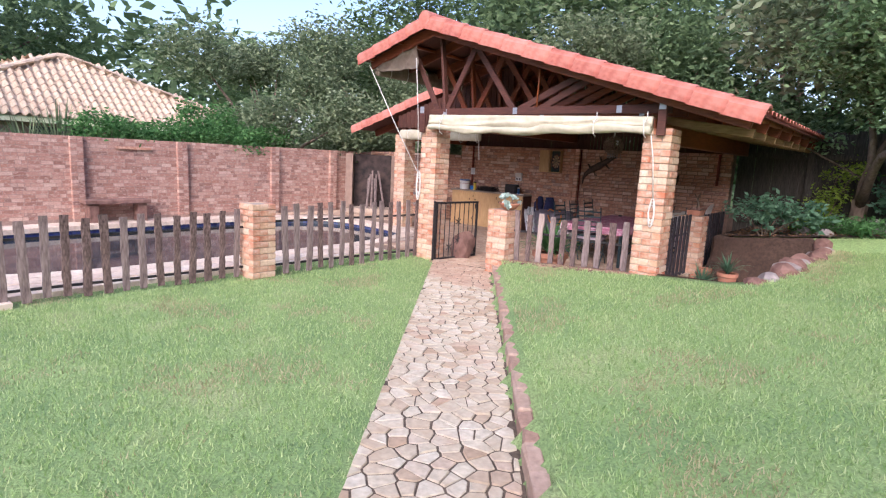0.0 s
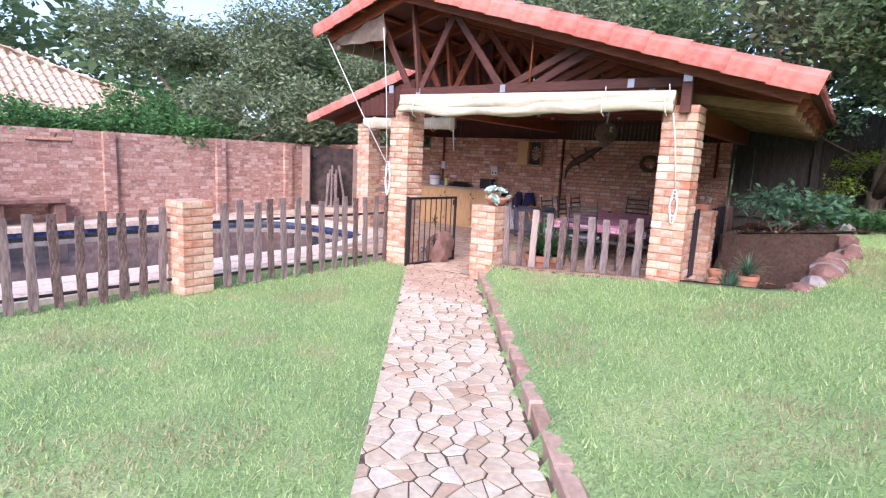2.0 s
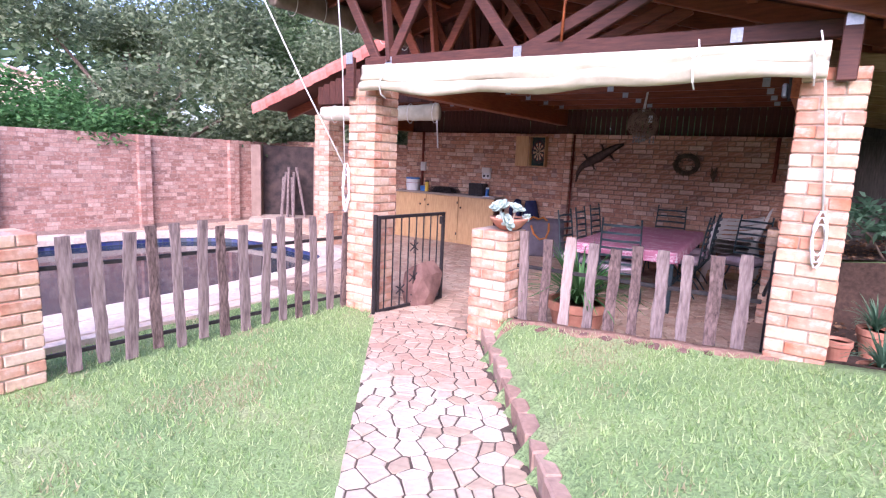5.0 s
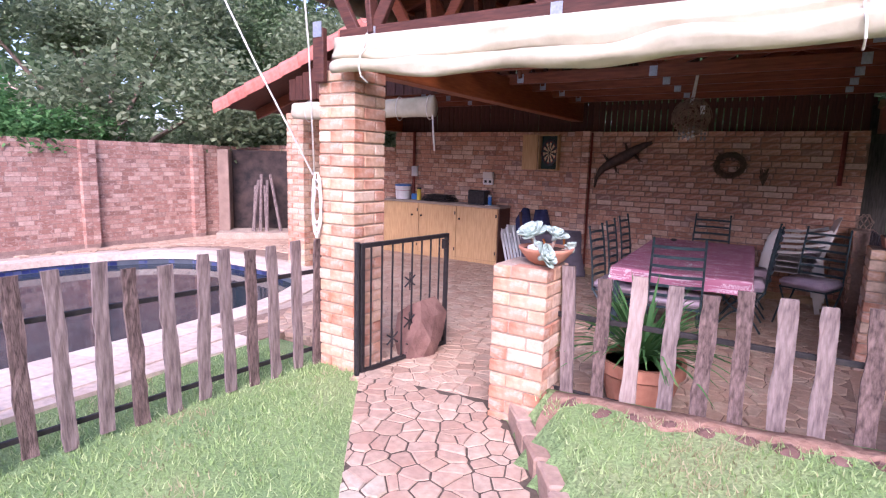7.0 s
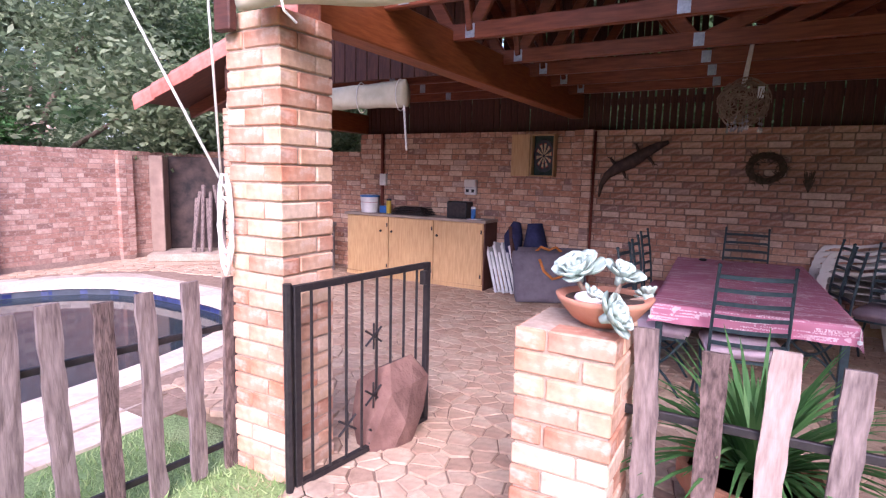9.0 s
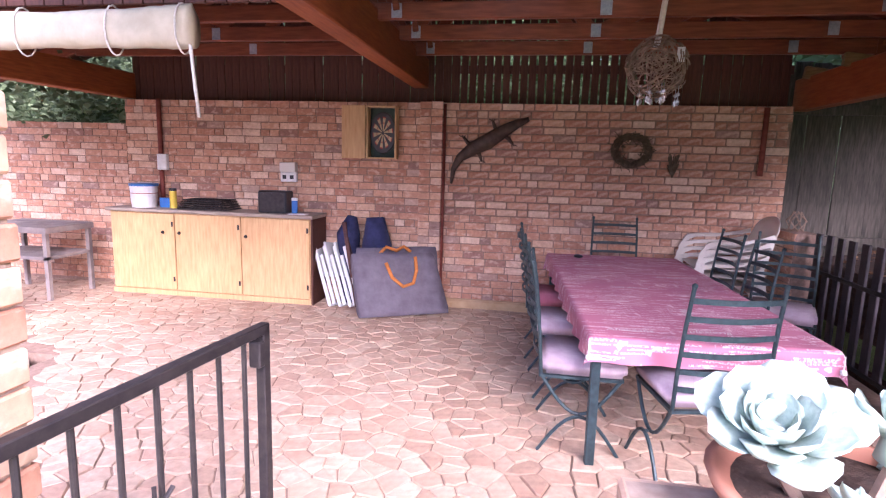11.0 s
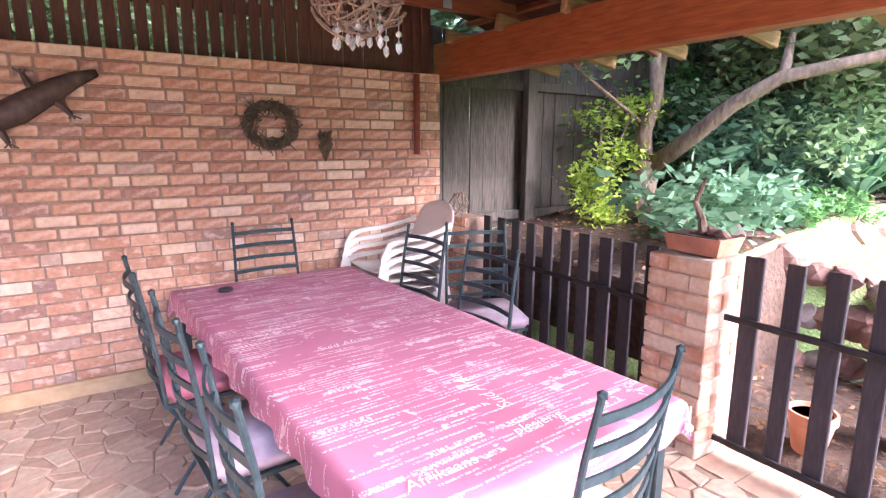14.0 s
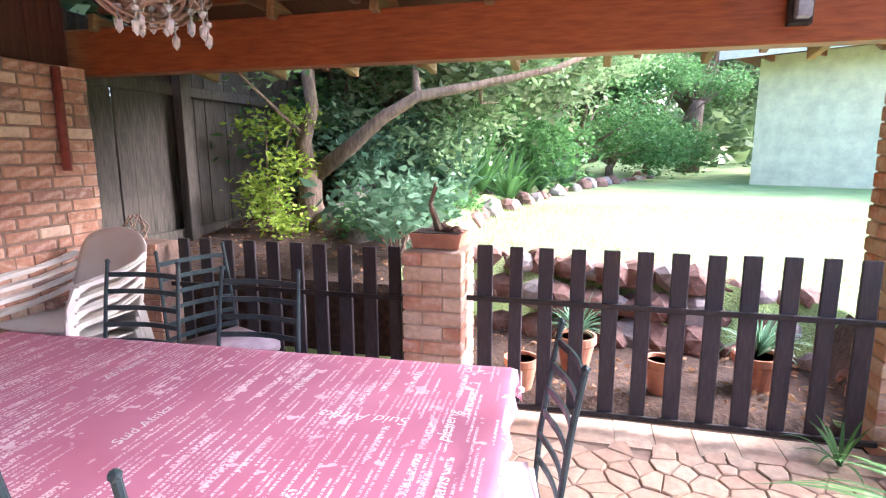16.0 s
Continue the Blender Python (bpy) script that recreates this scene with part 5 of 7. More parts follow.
for x, z, w in ((-1.55, 1.2, 0.17), (-2.98, 1.28, 0.11)):
    so = thing("socket_box", "white electrical box on the brick wall", "socket", (x, WY - 0.006, z), group="electrical boxes")
    part("box", abox(-w / 2, -0.05, 0, w / 2, 0.0, 0.1 if w > 0.15 else 0.17, bev=0.006), m_white_paint, so)
    if w > 0.15:
        part("cover", abox(-w / 2, -0.07, 0.102, w / 2, 0.0, 0.2, bev=0.006), m_plastic, so)
        for q in (-0.04, 0.04):
            part("socket", abox(q - 0.02, -0.053, 0.03, q + 0.02, -0.05, 0.07), m_black, so)
for x, z0, z1 in ((-3.0, 1.45, 2.02), (-3.0, 0.9, 1.28), (2.95, 1.4, 2.0), (0.06, 0.0, 2.0)):
    bm = bmesh.new()
    tube(bm, [(x, WY - 0.03, z0), (x, WY - 0.03, z1)], 0.025 if x != 0.06 else 0.018, 8)
    p_ = part("conduit_pipe", bm, m_redpipe, smooth=True)
    tagged(p_, "red-brown pipe fixed upright to the brick wall", "pipe", group="wall pipes")

# ---- dartboard ----
dart = thing("dartboard_cabinet", "open wooden dartboard cabinet hung on the wall", "dartboard", (-0.7, WY - 0.12, 1.46))
for b in ((0, 0, 0, 0.3, 0.115, 0.015), (0, 0, 0.495, 0.3, 0.115, 0.51), (0, 0, 0.015, 0.015, 0.115, 0.495), (0.285, 0, 0.015, 0.3, 0.115, 0.495)):
    part("frame", abox(*b, bev=0.002), m_pine, dart)
part("back", abox(0.015, 0.1, 0.015, 0.285, 0.112, 0.495), m_green_board, dart)
part("door", abox(-0.245, -0.02, 0, -0.005, 0.0, 0.51, bev=0.003), m_pine, dart)
bd = part("board", lathe(bmesh.new(), [(0.2, 0), (0.2, 0.03), (0.19, 0.035)], 40), m_black, dart)
bd.matrix_basis = pose(0.15, 0.1, 0.255, 90, 0, 0) @ Matrix.Diagonal((0.66, 1, 1, 1))
bm = bmesh.new()
bm2 = bmesh.new()
for k in range(20):
    a0, a1 = 2 * math.pi * k / 20, 2 * math.pi * (k + 1) / 20
    if k % 2 == 0:
        for lo, hi, b_m in ((0.02, 0.09, bm), (0.1, 0.145, bm), (0.09, 0.1, bm2), (0.145, 0.157, bm2)):
            b_m.faces.new([b_m.verts.new((q * math.cos(a), q * math.sin(a), 0.037)) for q, a in ((lo, a0), (hi, a0), (hi, a1), (lo, a1))])
for nm, bb, mt in (("cream_segments", bm, m_cream), ("red_segments", bm2, m_red)):
    o = part(nm, bb, mt, bd)
# ---- wall ornaments ----
croc = thing("crocodile_carving", "dark carved crocodile ornament hung on the brick wall", "ornament", (0.5, WY - 0.03, 1.58))
bm = bmesh.new()
tube(bm, [(-0.36, 0, -0.34), (-0.34, 0, -0.2), (-0.28, 0, -0.09), (-0.16, 0, 0.0), (-0.02, 0, 0.07), (0.1, 0, 0.15), (0.18, 0, 0.2), (0.27, 0, 0.25), (0.37, 0, 0.29)], [0.012, 0.026, 0.042, 0.066, 0.076, 0.066, 0.056, 0.042, 0.02], 10)
part("body", bm, m_croc, croc, smooth=True)
for x, z, dx, dz in ((-0.16, 0.02, -0.1, 0.1), (-0.12, 0.0, 0.06, -0.12), (0.08, 0.16, -0.06, 0.12), (0.14, 0.14, 0.1, -0.1)):
    bm = bmesh.new()
    dx, dz = dx * 0.85, dz * 0.85
    tube(bm, [(x, 0, z), (x + dx * 0.6, -0.01, z + dz * 0.5), (x + dx, 0, z + dz)], [0.026, 0.02, 0.014], 6)
    for q in (-0.03, 0, 0.03):
        tube(bm, [(x + dx, 0, z + dz), (x + dx * 1.2 + q, 0, z + dz * 1.25)], 0.006, 4)
    part("leg", bm, m_croc, croc)
wre = thing("wreath", "dark dried twig wreath hung on the brick wall", "wreath", (1.82, WY - 0.05, 1.6))
r = random.Random(6)
bm = bmesh.new()
for k in range(24):
    ph = r.uniform(0, 6)
    tube(bm, [((0.15 + 0.035 * math.sin(5 * a + ph)) * math.cos(a), 0.025 * math.cos(4 * a + ph), (0.13 + 0.03 * math.sin(5 * a + ph)) * math.sin(a)) for a in np.linspace(0, 6.28, 30)], 0.006, 4)
for k in range(160):
    a, q = r.uniform(0, 6.28), r.uniform(0.1, 0.19)
    p = Vector((q * math.cos(a), r.uniform(-0.04, 0.03), q * 0.9 * math.sin(a)))
    tube(bm, [p, p + Vector((r.uniform(-1, 1), r.uniform(-0.6, 0.2), r.uniform(-1, 1))) * 0.05], 0.004, 3)
part("twig_ring", bm, m_twig_dark, wre)
sm = thing("dried_posy", "small dried flower posy on the brick wall", "ornament", (2.2, WY - 0.03, 1.46))
bm = bmesh.new()
for k in range(40):
    tube(bm, [(0, 0, -0.1), (r.uniform(-0.05, 0.05), r.uniform(-0.03, 0), r.uniform(0.0, 0.12))], 0.005, 4)
part("dried_stems", bm, m_twig_dark, sm)
# ---- hanging twig lamp with crystals ----
nest = thing("twig_pendant", "round twig pendant hung with glass drops", "pendant", (1.62, 3.0, 2.03))
r = random.Random(8)
bm = bmesh.new()
for k in range(250):
    u = Vector((r.gauss(0, 1), r.gauss(0, 1), r.gauss(0, 1))).normalized()
    w = u.cross(Vector((r.gauss(0, 1), r.gauss(0, 1), r.gauss(0, 1)))).normalized()
    q = 0.17 + r.uniform(-0.03, 0.015)
    s0 = r.uniform(0, 6)
    tube(bm, [(u * math.cos(a) + w * math.sin(a)) * q for a in np.linspace(s0, s0 + r.uniform(0.5, 1.1), 5)], 0.0042, 4)
part("twig_ball", bm, m_twig, nest)
bm = bmesh.new()
tube(bm, [(0, 0, 0.12), (0.03, 0, 0.45)], 0.012, 6)
tube(bm, [(-0.02, 0, 0.12), (0.02, 0.02, 0.45)], 0.006, 6)
part("cord", bm, m_rope, nest)
part("tag", abox(0.09, -0.1, 0.02, 0.13, -0.09, 0.1), m_white_paint, nest)
for k in range(11):
    a, q = k * 2.4, 0.04 + 0.1 * (k % 3) / 2
    x, y, z = q * math.cos(a), q * math.sin(a), -0.14 - 0.05 * r.random()
    bm = bmesh.new()
    tube(bm, [(x, y, z + 0.08), (x, y, z)], 0.0025, 4)
    bmesh.ops.create_icosphere(bm, subdivisions=1, radius=0.013, matrix=Matrix.Translation((x, y, z + 0.03)))
    bmesh.ops.create_icosphere(bm, subdivisions=1, radius=0.016, matrix=Matrix.Translation((x, y, z - 0.015)) @ Matrix.Diagonal((0.8, 0.8, 1.5, 1)))
    part("glass_drop", bm, m_crystal, nest)

# ---- bags and folding chairs by the cabinet ----
for k in range(4):
    fc = thing("folding_chair", "white folding chair leaning against the wall", "chair", (-0.98 + 0.1 * k, 4.5 + 0.015 * k, 0.02), group="folded white chairs")
    lean = -11
    m = pose(0, 0, 0, lean, -20, 0)
    for dx in (0.0, 0.035):
        bm = box(bmesh.new(), -0.018 + dx, 0.0 + dx, 0.0, 0.018 + dx, 0.022 + dx, 0.62 - 3 * dx, 0.006, m)
        part("leg_bar", bm, m_white_paint, fc)
    bm = bmesh.new()
    tube(bm, [m @ Vector(p) for p in ((0, 0.0, 0.0), (0.03, 0.12, -0.0), (0.03, 0.28, 0.02))], 0.012, 6)
    part("foot", bm, m_white_paint, fc)
    part("seat", box(bmesh.new(), -0.012, 0.03, 0.3, 0.012, 0.3, 0.66, 0.004, m), m_white_paint, fc)


def soft_box(name, w, d, h, mat, seed, puff=0.03, cuts=6, amp=0.02):
    bm = abox(-w / 2, -d / 2, 0, w / 2, d / 2, h)
    bmesh.ops.subdivide_edges(bm, edges=list(bm.edges), cuts=cuts, use_grid_fill=True)
    for v in bm.verts:
        x, z = v.co.x / (w / 2), (v.co.z - h / 2) / (h / 2)
        v.co.y += math.copysign(puff * (1 - x * x) * (1 - z * z), v.co.y)
        k = noise.noise(Vector((v.co.x * 7, v.co.z * 7, seed)))
        v.co += Vector((0.4, 1, 0.4)) * amp * k
        if abs(x) > 0.9 and abs(z) > 0.9:
            v.co.x *= 0.97
        v.co.z = max(v.co.z, 0)
    return bm


bag = thing("carry_bag", "large grey nylon carry bag with orange handles, leaning", "bag", (-0.2, 4.4, 0.0), turn=27)
bm = soft_box("bag", 0.88, 0.1, 0.6, m_bag, 3, cuts=9)
for v in bm.verts:
    v.co.x -= 0.13 * v.co.z / 0.6 * (1 if v.co.x > 0 else 0.35)
    v.co.z -= 0.05 * max(0.0, v.co.x) * v.co.z / 0.6
bmesh.ops.transform(bm, matrix=pose(0, 0, 0, -16, 0, 0), verts=bm.verts)
part("body", bm, m_bag, bag, smooth=True)
bm = bmesh.new()
tube(bm, [pose(0, 0, 0, -16, 0, 0) @ Vector(p) for p in ((-0.17, -0.09, 0.5), (-0.12, -0.1, 0.36), (-0.02, -0.11, 0.27), (0.08, -0.1, 0.3), (0.12, -0.09, 0.42), (0.12, -0.07, 0.55))], 0.016, 6)
part("front_handle", bm, m_orange, bag)
bm = bmesh.new()
tube(bm, [pose(0, 0, 0, -16, 0, 0) @ Vector(p) for p in ((-0.2, 0.02, 0.6), (-0.14, 0.0, 0.66), (-0.05, -0.02, 0.62), (0.03, 0.0, 0.66), (0.1, 0.02, 0.61))], 0.016, 6)
part("top_handle", bm, m_orange, bag)
bag2 = thing("carry_bag", "second grey nylon carry bag behind the first", "bag", (-0.3, 4.56, 0.0), turn=24)
bm = soft_box("bag", 0.8, 0.08, 0.62, m_bag, 9)
bmesh.ops.transform(bm, matrix=pose(0, 0, 0, -12, 0, 0), verts=bm.verts)
part("body", bm, m_bag, bag2, smooth=True)
nb = thing("rolled_chair_bag", "navy camping chair bag standing against the wall", "bag", (-0.55, 4.76, 0.0))
bm = bmesh.new()
tube(bm, [(0, 0, 0), (0.0, 0, 0.3), (-0.03, 0.01, 0.6), (-0.05, 0.02, 0.88)], [0.1, 0.13, 0.15, 0.09], 12)
part("body", bm, m_navy, nb, smooth=True)
nb2 = thing("navy_bundle", "navy cloth bundle behind the folded chairs", "bundle", (-0.88, 4.78, 0.0))
bm = bmesh.new()
tube(bm, [(0, 0, 0), (0.0, 0, 0.4), (0.0, 0.0, 0.7), (0.04, 0, 0.88)], [0.08, 0.1, 0.12, 0.05], 12)
part("body", bm, m_navy, nb2, smooth=True)
bd_ = thing("plank", "dark board leaning beside the bags", "plank", (-0.72, 4.62, 0.0))
part("board", box(bmesh.new(), -0.02, -0.06, 0, 0.02, 0.06, 0.85, 0.004, pose(0, 0, 0, -8, -12, 0)), m_darkwood, bd_)

# ---- succulents on the low pillar ----
bowl = thing("succulent_bowl", "shallow terracotta bowl of pale succulents", "plant pot", (1.35, 0.18, 0.962))
part("bowl", lathe(bmesh.new(), [(0.07, 0), (0.11, 0.025), (0.155, 0.08), (0.165, 0.1), (0.15, 0.1), (0.13, 0.085)], 28), m_terra, bowl, smooth=True)
part("soil", lathe(bmesh.new(), [(0.01, 0.084), (0.135, 0.086)], 20), m_soil, bowl)


def fleshy_leaf():
    """One thick, cupped, pointed leaf of unit length along x."""
    bm = bmesh.new()
    rows = []
    for q, wd, th in ((0.0, 0.1, 0.05), (0.25, 0.2, 0.075), (0.5, 0.38, 0.085), (0.72, 0.43, 0.075), (0.88, 0.32, 0.05), (0.96, 0.1, 0.025), (1.0, 0.01, 0.006)):
        lift = 0.12 * q * q
        rows.append([bm.verts.new((q, y * wd, lift + z)) for y, z in ((-1, wd * 0.35), (-0.5, wd * 0.1), (0, 0.0), (0.5, wd * 0.1), (1, wd * 0.35), (0.5, -th * 0.8), (0, -th), (-0.5, -th * 0.8))])
    for u, v in zip(rows, rows[1:]):
        for i in range(8):
            bm.faces.new((u[i], u[(i + 1) % 8], v[(i + 1) % 8], v[i]))
    bmesh.ops.recalc_face_normals(bm, faces=bm.faces)
    return mesh_of("leaf", bm, m_succ, True)


ME_FLESHY = fleshy_leaf()
r = random.Random(77)
for k, (x, y, z, q, tx, ty) in enumerate(((-0.095, 0.0, 0.16, 0.1, 28, -12), (0.05, 0.005, 0.165, 0.075, 24, 12), (0.06, -0.185, 0.07, 0.085, 62, 12), (-0.02, -0.08, 0.1, 0.05, 30, -10), (0.13, 0.07, 0.1, 0.045, 10, 25))):
    o = part("rosette", lathe(bmesh.new(), [(0.012, -0.03), (0.02, 0.0), (0.012, 0.02)], 10), m_succ, bowl, "pale blue-green rosette", smooth=True)
    o.matrix_basis = pose(x, y, z, tx, ty, 40 * k)
    count = 21 if q > 0.08 else 13
    for i in range(count):
        f = i / count
        l = q * (1.0 - 0.62 * f) * r.uniform(0.93, 1.05)
        shared("leaf", ME_FLESHY, o, pose(0, 0, 0.012 * f, 0, 0, i * 137.5) @ pose(0.012, 0, 0, 0, -(12 + 66 * f), 0) @ Matrix.Diagonal((l, l, l, 1)))
    bm = bmesh.new()
    tube(bm, [(x * 0.6, y * 0.6, 0.08), (x * 0.9, y * 0.95, z * 0.6 + 0.03), (x, y, z - 0.015)], 0.009, 6)
    part("stem", bm, m_twig, bowl)
bm = bmesh.new()
bmesh.ops.create_icosphere(bm, subdivisions=2, radius=0.04, matrix=Matrix.Diagonal((1.3, 0.8, 0.6, 1)))
o = part("pebble", bm, m_plastic, bowl, "smooth pale pebble", smooth=True)
o.matrix_basis = pose(-0.03, -0.085, 0.1)

# ---- trough with a small bonsai ----
tr = thing("clay_trough", "brown clay trough with a small bonsai", "plant pot", (3.27, 2.64, 0.973))
bm = abox(-0.105, -0.15, 0, 0.105, 0.15, 0.085)
for v in bm.verts:
    if v.co.z < 0.01:
        v.co.x *= 0.82
        v.co.y *= 0.86
part("tray", bm, m_terra, tr)
part("soil", abox(-0.092, -0.136, 0.083, 0.092, 0.136, 0.09), m_soil, tr)
bm = bmesh.new()
tube(bm, [(0, 0, 0.08), (0.02, 0.03, 0.16), (-0.01, 0.05, 0.24), (0.03, 0.03, 0.36)], [0.028, 0.02, 0.014, 0.006], 7)
tube(bm, [(-0.01, 0.05, 0.24), (-0.05, 0.0, 0.34)], 0.007, 5)
part("trunk", bm, m_bark, tr)
for k in range(3):
    bm = bmesh.new()
    bmesh.ops.create_icosphere(bm, subdivisions=2, radius=0.05)
    for v in bm.verts:
        v.co *= 0.8 + 0.4 * noise.noise(v.co * 15 + Vector((k, 0, 0)))
        v.co.z = max(v.co.z * 0.7, -0.01)
    o = part("stone", bm, m_rock, tr)
    o.matrix_basis = pose(-0.03 + 0.03 * k, -0.11 + 0.05 * k, 0.1)

# ---- rocks ----
def rock(name, label, x, y, z, sx, sy, sz, seed, mat, group="rockery stones"):
    bm = bmesh.new()
    bmesh.ops.create_icosphere(bm, subdivisions=2, radius=1.0)
    r = random.Random(seed)
    planes = [(Vector((r.gauss(0, 1), r.gauss(0, 1), r.gauss(0, 0.8))).normalized(), r.uniform(0.62, 0.88)) for _ in range(9)]
    for v in bm.verts:
        for n_, d in planes:
            e = v.co.dot(n_) - d
            if e > 0:
                v.co -= n_ * e
        v.co *= 1 + 0.1 * noise.noise(v.co * 2 + Vector((seed, 0, 0)))
        v.co = Vector((v.co.x * sx, v.co.y * sy, max(v.co.z, -0.6) * sz))
    o = part(name, bm, mat)
    o.matrix_basis = pose(x, y, z + 0.45 * sz, 0, 0, r.uniform(0, 360))
    return tagged(o, label, "rock", group)


rock("boulder", "brown boulder standing behind the gate", 0.06, 0.74, -0.02, 0.2, 0.3, 0.36, 8, m_rock, "")
r = random.Random(17)
for i in range(58):
    f = i / 58
    row = i % 3
    y = 0.25 + 2.85 * ((i // 3) / 19)
    x = pit_edge(y) - 0.12 + 0.1 * row + r.uniform(-0.06, 0.06) + 0.04 * math.sin(y * 3)
    s_ = r.uniform(0.12, 0.2)
    top = ground_z(5.4, y)
    s_ *= 0.7 if y < 0.9 else 1.0
    rock("rockery_stone", "rough red-brown stone in the rockery wall", x, y, -0.02 + (top - 0.1) * row / 2.0, s_, s_, s_ * 0.8, 100 + i, m_rock if i % 4 else m_rock_grey)
for i in range(5):
    x = 3.95 + 0.12 * i
    rock("rockery_stone", "rough red-brown stone at the lawn edge", x, 0.14 + r.uniform(-0.04, 0.04), 0.03, 0.1, 0.09, 0.1, 200 + i, m_rock)
for i in range(34):
    f = i / 33
    x, y = 4.6 + 12.2 * f, 3.15 - 0.5 * f - 2.6 * f * f + r.uniform(-0.12, 0.12)
    s_ = r.uniform(0.1, 0.2)
    rock("rockery_stone", "pinkish stone bordering the garden bed", x, y, ground_z(x, y - 0.3) - 0.06, s_, s_, s_, 300 + i, m_rock if i % 3 else m_rock_grey)
for i, (x, y, s_) in enumerate(((5.1, 4.1, 0.32), (5.5, 3.9, 0.28), (4.6, 3.7, 0.2), (6.3, 3.9, 0.25), (4.9, 3.45, 0.2), (5.9, 4.3, 0.3))):
    rock("rockery_stone", "large grey stone in the garden bed", x, y, ground_z(x, y) - 0.08, s_, s_ * 0.8, s_ * 0.8, 400 + i, m_rock_grey)
for i in range(10):
    rock("rockery_stone", "flat reddish stone at the foot of the fence", 1.65 + 0.17 * i, 0.0 + r.uniform(-0.08, 0.04), ground_z(1.65 + 0.17 * i, -0.05) - 0.05, r.uniform(0.06, 0.13), 0.07, 0.05, 500 + i, m_rock)

# ---- pots ----
def pot(label, x, y, z, rad, h, name="plant_pot"):
    t = thing(name, label, "plant pot", (x, y, z), group="terracotta pots")
    part("pot", lathe(bmesh.new(), [(rad * 0.62, 0), (rad * 0.9, h * 0.75), (rad, h * 0.8), (rad, h), (rad * 0.88, h), (rad * 0.85, h * 0.9)], 24), m_terra, t, smooth=False)
    part("soil", lathe(bmesh.new(), [(0.01, h * 0.88), (rad * 0.86, h * 0.9)], 16), m_soil, t)
    return t


def straps(parent, n, l, seed, mat, w=0.018, spread=0.8, z0=0.0, droop=0.9, name="leaves"):
    """Long arching strap leaves from one crown, joined."""
    r = random.Random(seed)
    v, f = [], []
    for k in range(n):
        a, ln = r.uniform(0, 6.283), l * r.uniform(0.6, 1.1)
        sp = spread * r.uniform(0.35, 1.1)
        d, s_ = (math.cos(a), math.sin(a)), (-math.sin(a), math.cos(a))
        o = len(v)
        for q in range(7):
            u = q / 6
            rr = ln * sp * u
            z = z0 + ln * (u * (1.15 - 0.3 * sp) - droop * sp * u * u * 0.9)
            ww = w * (1 - u ** 2.5) + 0.001
            for e in (-1, 1):
                v.append((d[0] * rr + s_[0] * ww * e, d[1] * rr + s_[1] * ww * e, z))
        f += [(o + 2 * q, o + 2 * q + 1, o + 2 * q + 3, o + 2 * q + 2) for q in range(6)]
    ob = bulk(name, v, f, mat, parent)
    ob["kind"] = "stuff"
    return ob


p1_ = pot("big terracotta pot of strap-leaved lilies behind the fence", 1.85, 0.62, 0, 0.27, 0.36)
straps(p1_, 190, 0.66, 5, m_leaf_bright, 0.012, 1.05, 0.32, 0.75)
p2_ = pot("terracotta pot of spiky grass beside the fence", 4.02, 1.87, 0.0, 0.14, 0.26)
straps(p2_, 70, 0.4, 6, m_leaf_blue, 0.007, 0.8, 0.24)
p3_ = pot("terracotta pot of spiky grass below the rockery", 3.98, 0.75, 0.0, 0.15, 0.24)
straps(p3_, 90, 0.42, 7, m_leaf_blue, 0.007, 0.8, 0.22)
pot("empty terracotta pot beside the fence", 3.62, 2.2, 0.0, 0.11, 0.22)
pot("small terracotta pot by the rockery", 3.75, 1.35, 0.0, 0.1, 0.24)

# ---- braai corner, bench, trolley ----
br = thing("corner_braai", "sooty brick corner braai with poles leaning inside", "fireplace", (-6.15, 4.2, 0), turn=45)
for nm, b, mt in (("base", (-0.75, -0.45, 0, 0.75, 0.5, 0.12), m_mortar), ("side_wall", (-0.75, -0.1, 0.12, -0.55, 0.5, 1.65), m_braai), ("side_wall", (0.55, -0.1, 0.12, 0.75, 0.5, 1.65), m_braai), ("back_wall", (-0.55, 0.3, 0.12, 0.55, 0.5, 1.65), m_soot)):
    part(nm, abox(*b, bev=0.01), mt, br)
for i in range(6):
    po = thing("pole", "bleached wooden pole leaning in the braai", "pole", (-6.2 + 0.06 * i, 4.02 + 0.06 * i, 0.12), group="leaning poles", turn=45)
    bm = bmesh.new()
    q = -0.13 + 0.06 * i
    tube(bm, [(q * 0.7 * (1 if i % 2 else -0.6), -0.12, 0), (-q * 0.5, 0.2, 0.85 + 0.11 * (i % 3))], 0.03, 7)
    part("pole_shaft", bm, m_pickets, po)
be = thing("stone_bench", "low stone bench against the boundary wall", "bench", (-6.75, -3.0, -0.02))
part("seat", abox(-0.2, 0, 0.4, 0.2, 1.25, 0.48, bev=0.01), m_rock, be)
for y in (0.08, 1.0):
    part("support", abox(-0.15, y, 0, 0.15, y + 0.18, 0.4, bev=0.01), m_rock, be)
bx = thing("wall_vent", "recessed brick frame in the boundary wall", "vent", (-7.0, -1.9, 1.5))
part("frame", abox(-0.01, -0.35, 0, 0.03, 0.35, 0.05), m_brick_old, bx)
tl = thing("braai_trolley", "grey metal braai table with a lower shelf", "table", (-4.05, 4.3, 0))
part("top", abox(-0.45, -0.3, 0.66, 0.42, 0.3, 0.72, bev=0.006), m_rock_grey, tl)
part("shelf", abox(-0.43, -0.28, 0.4, 0.4, 0.28, 0.43), m_rock_grey, tl)
